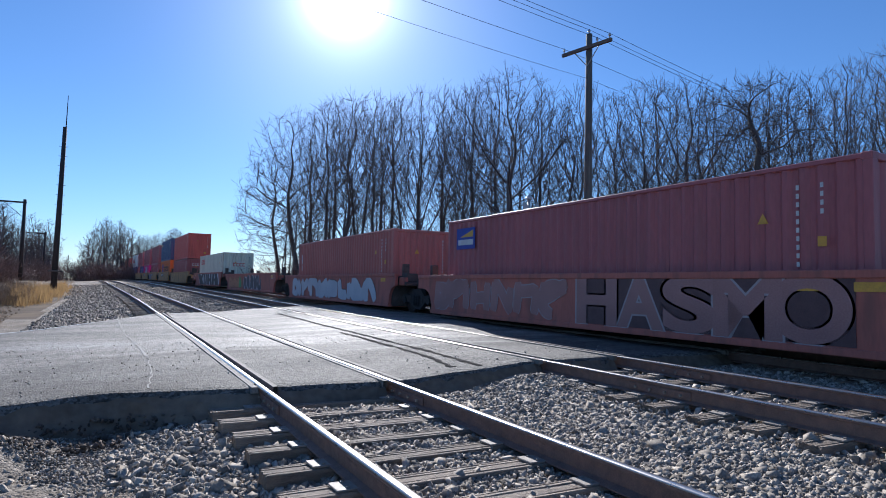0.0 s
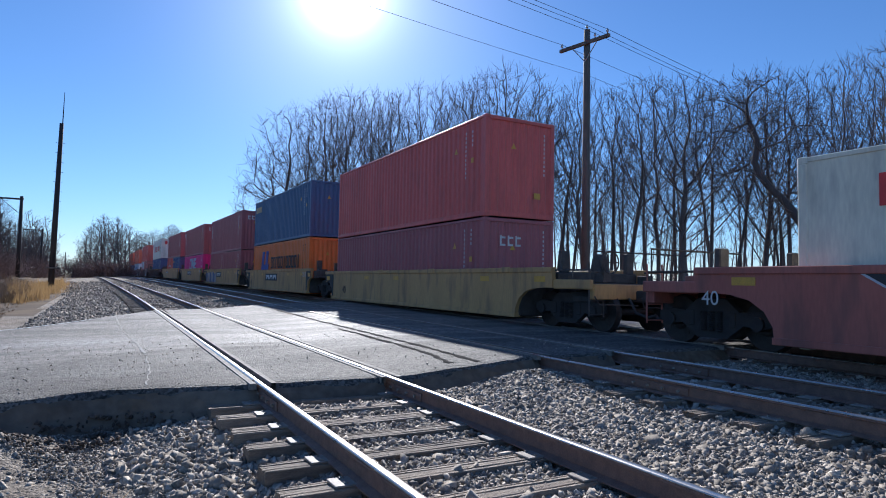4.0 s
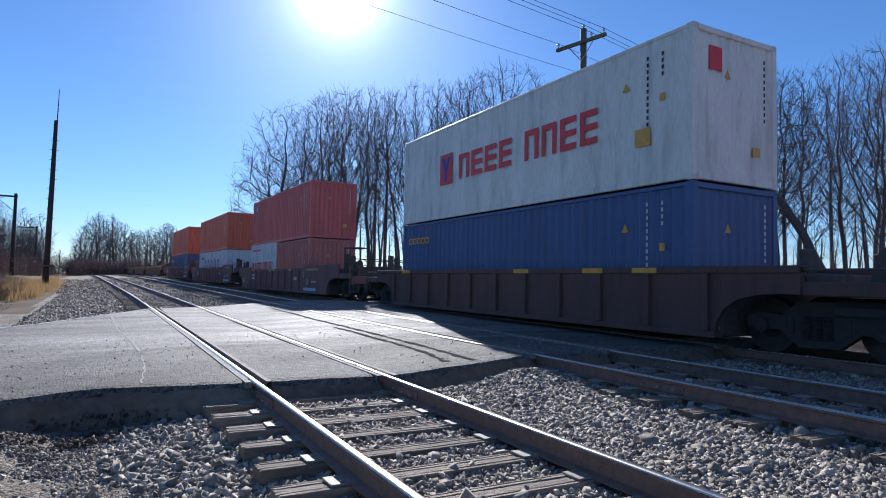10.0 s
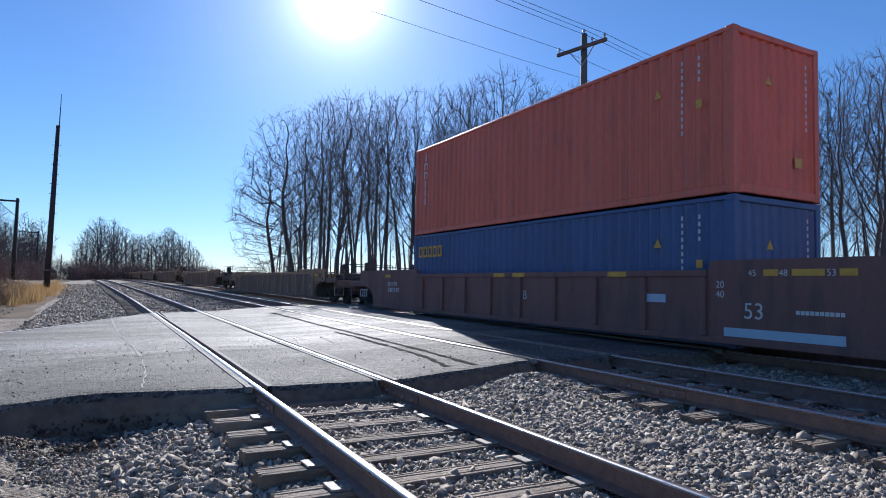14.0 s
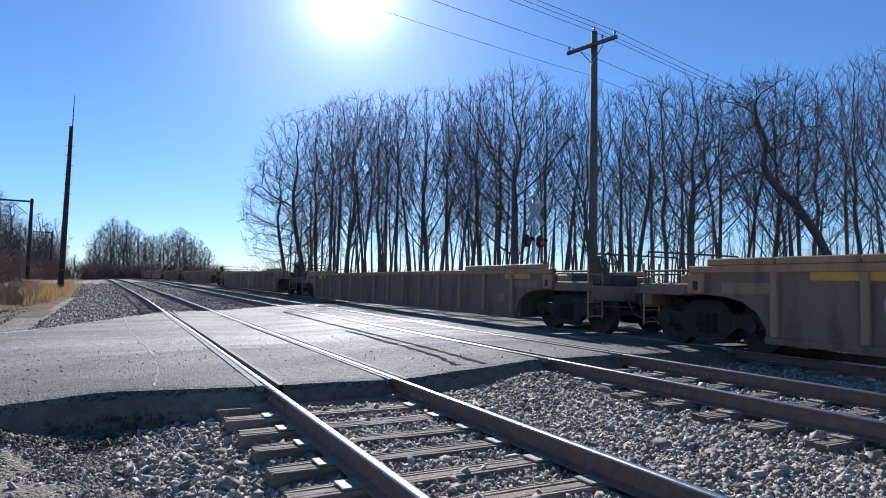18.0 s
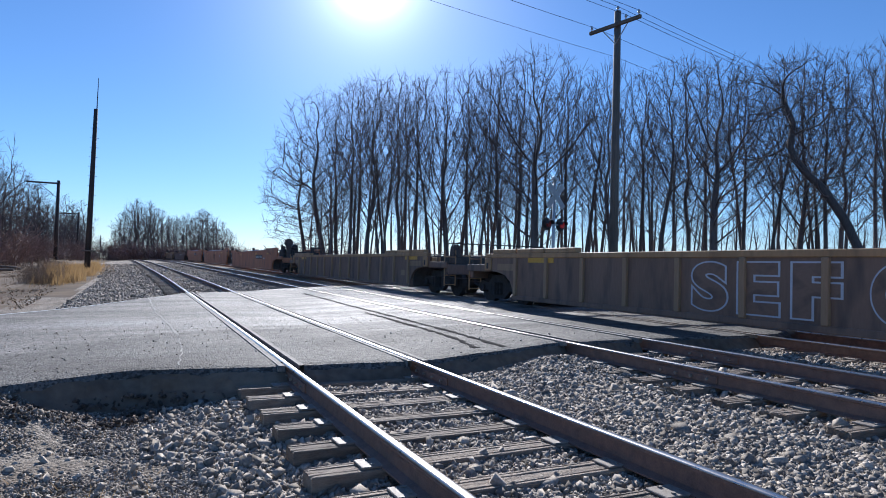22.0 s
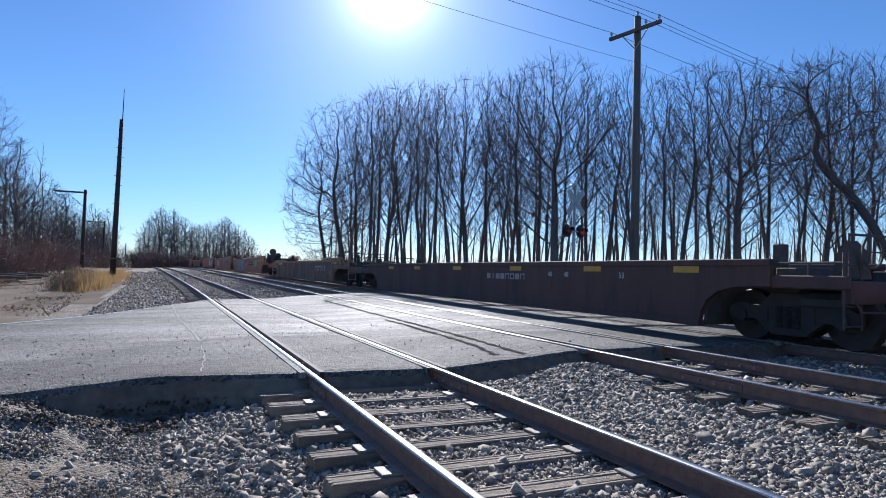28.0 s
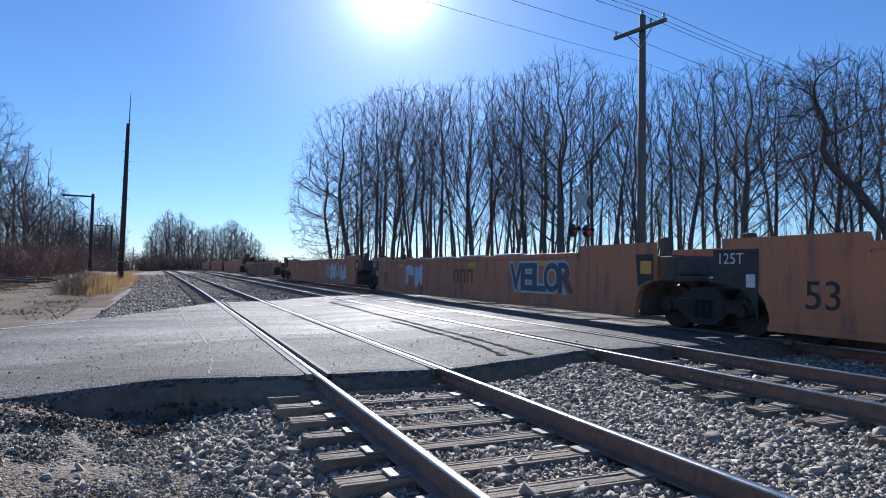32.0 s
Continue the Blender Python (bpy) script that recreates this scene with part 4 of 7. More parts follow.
@functools.lru_cache(None)
def text_data(body, size, mname):
    cu = bpy.data.curves.new("text", "FONT")
    cu.body, cu.size, cu.extrude = body, size, 0.001
    ob = bpy.data.objects.new("text", cu)
    scene.collection.objects.link(ob)
    bpy.context.view_layer.update()
    me = bpy.data.meshes.new_from_object(ob)
    bpy.data.objects.remove(ob)
    me.materials.clear()
    me.materials.append(bpy.data.materials[mname])
    return me


SIDE_FACE = Matrix(((0, 0, -1, 0), (-1, 0, 0, 0), (0, 1, 0, 0), (0, 0, 0, 1)))


def lettering(parent, body, size, y, z, material, x=-1.508):
    """Stencilled characters on the side that faces the road, starting at y and running towards the front."""
    t = part("stencil", text_data(body, size, material.name), None, parent, "stencilled %s" % body)
    t.matrix_basis = Matrix.Translation((x, y, z)) @ SIDE_FACE


def ribbon(m, pts, wid, x, lo, hi):
    """A flat sprayed stroke with rounded ends, kept between the corners lo and hi."""
    k = len(m.v)
    n = len(pts)
    for i, p in enumerate(pts):
        a, b = pts[max(i - 1, 0)], pts[min(i + 1, n - 1)]
        d = Vector((b[0] - a[0], b[1] - a[1]))
        d = d.normalized() if d.length else Vector((1, 0))
        q = wid / 2 * (0.7 if i in (0, n - 1) else 1.0)
        for s in (-1, 1):
            m.v.append((x, max(lo[0], min(hi[0], p[0] - s * d.y * q)), max(lo[1], min(hi[1], p[1] + s * d.x * q))))
    for i in range(n - 1):
        m.f.append((k + 2 * i, k + 2 * i + 1, k + 2 * i + 3, k + 2 * i + 2))


def graffiti(parent, y0, y1, z0, z1, seed, fills, outline, x=-1.506, letters=5, label="spray-painted graffiti", wild=0.5, fat=0.36, edge=0.035):
    """A row of sprayed, unreadable letter-like shapes: fat outlined strokes, from y1 towards the front."""
    rnd = random.Random(seed)
    w, h = (y1 - y0) / letters, z1 - z0
    lo, hi = (y0, z0), (y1, z1)
    for i in range(letters):
        left = y1 - i * w
        tilt = rnd.uniform(-0.25, 0.25) * wild
        wid = min(fat * h, 0.42 * w)

        def at(u, v):
            return (left - (0.06 + 0.92 * u + tilt * (v - 0.5)) * w, z0 + (0.1 + 0.8 * v) * h)

        strokes = []
        u0 = rnd.uniform(0.0, 0.25)
        strokes.append([at(u0 + 0.08 * wild * math.sin(3 * t), t) for t in np.linspace(0, 1, 7)])
        for s in range(rnd.choice((2, 3, 3))):
            kind = rnd.randrange(4)
            c, r = rnd.uniform(0.3, 0.75), rnd.uniform(0.3, 0.5)
            if kind == 0:
                a0 = rnd.uniform(0, 6.28)
                strokes.append([at(0.5 + r * math.cos(a0 + t), c * 0.6 + 0.2 + r * 0.8 * math.sin(a0 + t)) for t in np.linspace(0, rnd.uniform(2.5, 4.5), 11)])
            elif kind == 1:
                strokes.append([at(t, c + (t - 0.5) * rnd.uniform(-1, 1) * 0.25) for t in np.linspace(0.1, 1, 6)])
            elif kind == 2:
                v0, v1 = rnd.choice(((0, 1), (1, 0), (0.5, 1), (0.5, 0)))
                strokes.append([at(0.15 + 0.85 * t, v0 + (v1 - v0) * t ** (1 + wild)) for t in np.linspace(0, 1, 7)])
            else:
                strokes.append([at(0.9 + 0.1 * math.sin(2 * t * wild), t) for t in np.linspace(0, rnd.uniform(0.6, 1), 7)])
        back, front = Mesh(), Mesh()
        step = 0.002 * (i % 2)
        for k, s in enumerate(strokes):
            ribbon(back, s, wid + 2 * edge, x - 0.002 - step - 0.0003 * k, lo, hi)
            ribbon(front, s, wid, x - 0.0055 - step - 0.0003 * k, lo, hi)
        g = part("graffiti_letter", back, outline, parent, label)
        part("letter_fill", front, fills[i % len(fills)], g)


@functools.lru_cache(None)
def glyph(ch, fatten, mname):
    cu = bpy.data.curves.new("glyph", "FONT")
    cu.body, cu.size, cu.offset, cu.extrude = ch, 1.0, fatten, 0.0005
    ob = bpy.data.objects.new("glyph", cu)
    scene.collection.objects.link(ob)
    bpy.context.view_layer.update()
    me = bpy.data.meshes.new_from_object(ob)
    bpy.data.objects.remove(ob)
    co = np.array([v.co[:] for v in me.vertices])
    co[:, :2] -= (co[:, :2].min(0) + co[:, :2].max(0)) / 2
    size = co[:, :2].max(0) - co[:, :2].min(0)
    me.vertices.foreach_set("co", co.reshape(-1).astype(np.float32))
    me.materials.clear()
    me.materials.append(bpy.data.materials[mname])
    return me, float(size[0]), float(size[1])


def word(parent, body, spots, w, z0, z1, fill, outline, label, x=-1.506, inner=0.045, outer=0.085):
    """Readable sprayed letters with an outline, centred at the given places along the car."""
    for i, (ch, y) in enumerate(zip(body, spots)):
        me, a, b = glyph(ch, outer, outline.name)
        sy, sz = w / a, (z1 - z0) / b
        g = part("graffiti_letter", me, None, parent, label)
        g.matrix_basis = Matrix.Translation((x - 0.003 - 0.001 * (i % 2), y, (z0 + z1) / 2)) @ SIDE_FACE @ Matrix.Diagonal((sy, sz, 1, 1))
        f = part("letter_fill", glyph(ch, inner, fill.name)[0], None, g)
        f.matrix_basis = Matrix.Translation((0, 0, 0.0025))


def well_car(place, length, style, front="art", rear="art", label=""):
    """One unit: front joint at its local y = 0; style gives paint, ribs, heights."""
    main, chord, ribs, top, low = style["main"], style["chord"], style["ribs"], style["top"], style["low"]
    name = "well_car"
    car = thing(name, label, "well car", "well cars of the train")
    fa = 1.4 if front == "art" else 3.4      # where the deep well begins
    ra = length - (1.8 if rear == "art" else 3.4)
    f0 = 0.85 if front == "art" else 1.95
    r0 = length - (0.85 if rear == "art" else 1.95)
    end_low = 0.95
    arch = [(0.0, 0.0), (0.02, 0.3), (0.12, 0.62), (0.3, 0.85), (0.55, 0.97), (0.8, 1.0)]      # the sill sweeps up over the wheels
    arch = [(u * (0.8 if k == "art" else 1.4), low + (end_low - low) * w) for k in (front, rear) for u, w in arch]
    prof = [(f0, end_low)] + [(max(f0 + 0.01, fa - u), w) for u, w in arch[5::-1]] + [(min(r0 - 0.01, ra + u), w) for u, w in arch[6:]] + [(r0, end_low), (r0, top), (f0, top)]
    u0, u1 = 0.0, 0.0
    if style.get("hump"):
        hh, (ea, ec) = style["hump"], style["raised"]
        u0, u1 = (ea if front == "art" else ec), (ea if rear == "art" else ec)
        prof = prof[:-2] + [(r0, hh), (r0 - u1, hh), (r0 - u1 - 0.06, top), (f0 + u0 + 0.06, top), (f0 + u0, hh), (f0, hh)]
        u0, u1 = u0 + 0.07, u1 + 0.07
    for s in (-1, 1):
        m = Mesh()
        m.extrude(prof, 0, s * 1.40, s * 1.498)
        part("side_sill", m, main, car)
        c = Mesh().box(min(s * 1.36, s * 1.53), max(s * 1.36, s * 1.53), f0 + u0, r0 - u1, top - 0.1, top + 0.02, 0.012)
        part("top_chord", c, chord, car)
        c = Mesh().box(min(s * 1.33, s * 1.535), max(s * 1.33, s * 1.535), fa - 0.02, ra + 0.02, low - 0.05, low + 0.06, 0.01)
        part("bottom_chord", c, main, car)
        if ribs:
            n = int((ra - fa) / ribs)
            rm = Mesh().box(-0.05, 0.05, -0.055, 0.055, low + 0.06, top - 0.1, 0.012).data("rib", style["rib"])
            for i in range(n + 1):
                at = fa + 0.15 + (ra - fa - 0.3) * i / n
                if u0 and (at < f0 + u0 or at > r0 - u1):
                    continue
                part("rib", rm, None, car).matrix_basis = pose(s * 1.52, fa + 0.15 + (ra - fa - 0.3) * i / n, 0)
    # well floor: cross members with gaps
    fl = Mesh()
    n = 9
    for i in range(n):
        y = fa + 0.2 + (ra - fa - 0.4) * i / (n - 1)
        wd = 0.45 if i in (0, n // 2, n - 1) else 0.16
        fl.box(-1.36, 1.36, y - wd / 2, y + wd / 2, low - 0.03, low + 0.06)
    part("well_floor", fl, M_TRUCK, car)
    for y, s in ((fa - 0.02, -1), (ra + 0.02, 1)):
        part("well_bulkhead", Mesh().extrude([(y, low), (y + s * 0.06, low), (y + s * 0.12, end_low), (y + s * 0.06, end_low)], 0, -1.395, 1.395), M_TRUCK, car)
    for y, s, kind in ((0.0, 1, front), (length, -1, rear)):
        thing_end(car, y, s, kind, main, top, f0 if s > 0 else length - r0, fa if s > 0 else length - ra, style)
    if front == "art":
        truck(car, 0.0, place)
    else:
        truck(car, 1.95, place)
    if rear == "coupler":
        truck(car, length - 1.95, place)
    MOVERS.append((car, place, 0.0))
    return car


def thing_end(car, y, s, kind, main, top, o, deep, style):
    """The dark end structure over a truck: deck, posts, ladder, rails."""
    a, b = sorted((y + s * (0.35 if kind == "art" else 0.75), y + s * (deep - 0.3)))
    d = part("end_platform", Mesh().box(-1.3, 1.3, a, b, 0.95, 1.07, 0.02), M_TRUCK, car, "dark steel end platform")
    for q in (-1.25, 1.25):
        p0, p1 = sorted((y + s * (o - 0.35), y + s * (o + 0.02)))
        part("end_post", Mesh().box(q - 0.09, q + 0.09, p0, p1, 0.96, top - 0.12, 0.02), style.get("end", M_TRUCK), car)
    yy = y + s * (o + 0.1)
    part("cross_beam", Mesh().box(-1.25, 1.25, min(yy, yy + s * 0.3), max(yy, yy + s * 0.3), 1.07, top - 0.08, 0.03), M_TRUCK, car)
    gh = style.get("guide", 0.28)
    for q in (-1.02, 1.02) if gh else ():
        part("guide_post", Mesh().box(q - 0.12, q + 0.12, min(yy, yy + s * 0.14), max(yy, yy + s * 0.14), top - 0.1, top + gh, 0.02), M_TRUCK, car)
        if gh > 0.5:
            part("guide_post", Mesh().box(q - 0.12, q + 0.12, min(yy - s * 0.62, yy - s * 0.5), max(yy - s * 0.62, yy - s * 0.5), 1.05, top + gh - 0.1, 0.02), M_TRUCK, car)
    if kind == "coupler":
        y0 = y + s * 0.05
        part("coupler", Mesh().box(-0.14, 0.14, min(y0, y + s * 1.2), max(y0, y + s * 1.2), 0.66, 0.92, 0.03), M_TRUCK, car)
        part("end_sill", Mesh().box(-1.35, 1.35, min(y + s * 0.72, y + s * 0.9), max(y + s * 0.72, y + s * 0.9), 0.72, 1.05, 0.02), main, car)
        lad = Mesh()
        yl = y + s * 0.8
        for q in (-1.42, -1.02):
            lad.tube([(q, yl, 0.35), (q, yl, top + 0.1)], 0.02, 6)
        for i in range(4):
            lad.tube([(-1.42, yl, 0.4 + 0.3 * i), (-1.02, yl, 0.4 + 0.3 * i)], 0.016, 6)
        part("ladder", lad, style.get("end", M_TRUCK), car)
        e0, e1 = sorted((y + s * 0.72, y + s * (o + 0.02)))
        for q in (-1, 1):
            part("deck_sill", Mesh().box(min(q * 1.36, q * 1.46), max(q * 1.36, q * 1.46), e0, e1, 0.93, 1.14, 0.02), main, car)
            rl = Mesh().tube([(q * 1.4, y + s * o, top - 0.05), (q * 1.4, y + s * 0.8, top - 0.05), (q * 1.4, y + s * 0.8, 1.1)], 0.022, 6)
            rl.tube([(q * 1.4, y + s * (o - 0.6), top - 0.05), (q * 1.4, y + s * (o - 0.6), 1.1)], 0.018, 6)
            part("side_rail", rl, M_TRUCK, car)
        c0, c1 = sorted((y + s * (o - 0.02), y + s * (o + 0.32)))
        if style.get("rib") is W_RIB:
            part("corner_post", Mesh().box(-1.542, -1.49, c0, c1, 0.97, top - 0.11, 0.01), style["end"], car, "ochre corner plate with a jacking slot")
            part("jacking_slot", Mesh().box(-1.548, -1.54, c0 + 0.12, c1 - 0.12, 1.02, 1.18), P_BLACK, car)
        part("uncoupling_lever", Mesh().tube([(-1.4, y + s * 0.66, 0.8), (-1.3, y + s * 0.62, 0.62), (-0.3, y + s * 0.5, 0.6)], 0.016, 5), M_TRUCK, car)
        part("air_hose", Mesh().tube([(-0.45, y + s * 0.62, 0.75), (-0.47, y + s * 0.4, 0.45), (-0.4, y + s * 0.15, 0.36), (-0.3, y, 0.42)], 0.03, 6), M_BLACK, car, "black rubber air hose")
        if s > 0 and style is not S_ORANGE:
            bw = part("brake_stand", Mesh().extrude([(y + 0.78, 1.1), (y + 1.25, 1.1), (y + 1.12, top + 0.2), (y + 1.0, top + 0.3), (y + 0.9, top + 0.2)], 0, -1.05, -0.8), M_TRUCK, car, "dark hand-brake housing")
            rim = [(-0.92 + 0.24 * math.cos(k * math.pi / 9), y + 0.7, top + 0.12 + 0.24 * math.sin(k * math.pi / 9)) for k in range(19)]
            hw = Mesh().tube(rim, 0.018, 6)
            for k in range(0, 18, 6):
                hw.tube([(-0.92, y + 0.74, top + 0.12), rim[k]], 0.014, 5)
            part("brake_wheel", hw, M_TRUCK, bw, "spoked hand-brake wheel")
            part("air_reservoir", Mesh().tube([(-0.9, y + 0.95, 0.72), (-0.9, y + 1.0, 0.72), (-0.9, y + 1.0 + 0.7, 0.72), (-0.9, y + 1.75, 0.72)], [0.12, 0.2, 0.2, 0.12], 12), M_BLACK, car)
        if s > 0 and style is S_BROWN:
            gt = Mesh()
            for q in (0.85, 1.45):
                gt.tube([(-1.4, y + q, 0.95), (-1.4, y + q, 2.2)], 0.03, 6)
            gt.box(-1.44, -0.7, y + 0.8, y + 1.5, 2.18, 2.24, 0.01)
            gt.tube([(-1.4, y + 0.85, 1.62), (-1.4, y + 1.45, 1.62)], 0.022, 6)
            part("brake_platform_frame", gt, M_TRUCK, car, "dark gate-shaped frame over the brake step")
        if style is S_ORANGE and s > 0:
            tk = part("air_tank", Mesh().tube([(-0.35, y + 1.5, 1.78), (-0.35, y + 1.56, 1.78), (-0.35, y + 2.6, 1.78), (-0.35, y + 2.66, 1.78)], [0.12, 0.22, 0.22, 0.12], 14), M_BLACK, car, "black air tank")
            for q in (1.75, 2.4):
                part("tank_strap", Mesh().box(-0.6, -0.1, y + q - 0.03, y + q + 0.03, 1.07, 1.62, 0.01), M_TRUCK, tk)
            bw = part("brake_stand", Mesh().box(-1.1, -0.85, y + 0.74, y + 1.0, 1.05, 2.1, 0.02), M_TRUCK, car)
            part("brake_wheel", Mesh().tube([(-1.0, y + 0.62, 2.05), (-1.0, y + 0.7, 2.05)], [0.27, 0.29], 18), M_TRUCK, bw, "round hand-brake wheel")
            part("brake_box", Mesh().box(-1.3, -0.5, y + 1.1, y + 1.9, 1.07, 1.62, 0.03), M_BLACK, car)
            part("guide_post", Mesh().box(-1.32, -1.2, y + 1.45, y + 1.55, 1.05, 1.95, 0.01), M_TRUCK, car)
        gr = Mesh()
        gr.tube([(-1.3, yl, 1.05), (-1.3, yl, 1.75), (1.3, yl, 1.75), (1.3, yl, 1.05)], 0.02, 6)
        part("handrail", gr, M_TRUCK, car)
    else:
        yl = y + s * 0.55
        part("link_beam", Mesh().box(-0.3, 0.3, min(y - s * 0.05, y + s * 0.9), max(y - s * 0.05, y + s * 0.9), 0.7, 1.12, 0.03), M_TRUCK, car)
        part("valve_box", Mesh().box(-1.2, -0.75, min(yl, yl + s * 0.4), max(yl, yl + s * 0.4), 1.07, 1.38, 0.03), M_TRUCK, car)


def container(place, length, height, paint_main, z, label, corr=0.045, end=None, lines=(), cat="shipping container"):
    """A steel box of corrugated walls, place = its front end along the train."""
    c = thing("container", label, cat, "containers on the train")
    W, H, L = 2.438, height, length
    fr = Mesh()
    for x in (-1, 1):
        for y in (0, 1):
            fr.box(min(x * 1.219, x * 1.08), max(x * 1.219, x * 1.08), y * (L - 0.14), y * (L - 0.14) + 0.14, 0.1, H - 0.1, 0.012)
    for x in (-1, 1):
        a, b = sorted((x * 1.215, x * 1.13))
        fr.box(a, b, 0.14, L - 0.14, 0.02, 0.16, 0.012)
        fr.box(a, b, 0.14, L - 0.14, H - 0.09, H - 0.01, 0.012)
    for y in (0.004, L - 0.104):
        fr.box(-1.08, 1.08, y, y + 0.1, 0.02, 0.17, 0.012)
        fr.box(-1.08, 1.08, y, y + 0.1, H - 0.12, H - 0.01, 0.012)
    part("frame", fr, paint_main, c)
    cs = Mesh().box(-0.089, 0.089, -0.081, 0.081, -0.059, 0.059, 0.014).data("corner_casting", paint_main)
    for x in (-1, 1):
        for y in (0.081, L - 0.081):
            for q in (0.059, H - 0.059):
                part("corner_casting", cs, None, c).matrix_basis = pose(x * 1.134, y, q)

    def wave(lo, hi, pitch, depth):
        pts, q = [], lo
        n = max(1, round((hi - lo) / pitch))
        p = (hi - lo) / n
        for i in range(n):
            a = lo + i * p
            pts += [(a, 0), (a + p * 0.28, 0), (a + p * 0.5, depth), (a + p * 0.78, depth)]
        pts.append((hi, 0))
        return pts

    for s in (-1, 1):
        m = Mesh()
        w = wave(0.14, L - 0.14, 0.278 if corr > 0.015 else 0.6, corr)
        for q, d in w:
            x = s * (1.2 - d)
            m.v += [(x, q, 0.155), (x, q, H - 0.085)]
        for i in range(len(w) - 1):
            m.f.append((2 * i, 2 * i + 2, 2 * i + 3, 2 * i + 1))
        part("side_wall", m, paint_main, c)
    m = Mesh()
    w = wave(-1.08, 1.08, 0.24, 0.04)
    for q, d in w:
        m.v += [(q, 0.035 + d, 0.165), (q, 0.035 + d, H - 0.115)]
    for i in range(len(w) - 1):
        m.f.append((2 * i, 2 * i + 2, 2 * i + 3, 2 * i + 1))
    part("end_wall", m, end or paint_main, c)
    d = part("door", Mesh().box(-1.08, 1.08, L - 0.09, L - 0.04, 0.17, H - 0.12, 0.008), paint_main, c)
    for q in (-0.8, -0.3, 0.3, 0.8):
        part("locking_bar", Mesh().tube([(q, L - 0.02, 0.2), (q, L - 0.02, H - 0.16)], 0.017, 6), M_GALV, d)
    m = Mesh()
    w = wave(0.14, L - 0.14, 0.3, 0.02)
    for q, dd in w:
        m.v += [(-1.14, q, H - 0.02 - dd), (1.14, q, H - 0.02 - dd)]
    for i in range(len(w) - 1):
        m.f.append((2 * i, 2 * i + 1, 2 * i + 3, 2 * i + 2))
    part("roof", m, paint_main, c)
    part("floor", Mesh().box(-1.12, 1.12, 0.1, L - 0.1, 0.08, 0.15), M_TRUCK, c)
    MOVERS.append((c, place, z))
    return c


S_YELLOW = dict(main=W_YELLOW, chord=W_YELLOW, ribs=0, rib=W_YELLOW, top=1.4, low=0.25, guide=0.42)
S_RED = dict(main=W_RED, chord=W_RED, ribs=0, rib=W_RED, top=1.36, low=0.24, end=W_RED, guide=0.36)
S_DARK = dict(main=W_DKBROWN, chord=W_DKBROWN, ribs=1.25, rib=W_DKBROWN, top=1.36, low=0.24)
S_BROWN = dict(main=W_BROWN, chord=W_BROWN, ribs=1.3, rib=W_BROWN, top=1.38, low=0.24, end=W_BROWN, guide=0.62, hump=1.55, raised=(3.2, 5.0))
S_RIB = dict(main=W_GRIME, chord=W_OCHRE, ribs=1.32, rib=W_RIB, top=1.42, low=0.27, end=W_OCHRE, guide=0.0)
S_RIB2 = dict(main=W_GRIME, chord=W_OCHRE, ribs=1.9, rib=W_RIB, top=1.42, low=0.27, end=W_OCHRE, guide=0.0)
S_ORANGE = dict(main=W_ORANGE, chord=W_ORANGE, ribs=0, rib=W_ORANGE, top=1.58, low=0.25, hump=1.74, raised=(2.5, 3.8))
S_FEC = dict(main=W_DKBROWN, chord=W_DKBROWN, ribs=0, rib=W_DKBROWN, top=1.38, low=0.25)


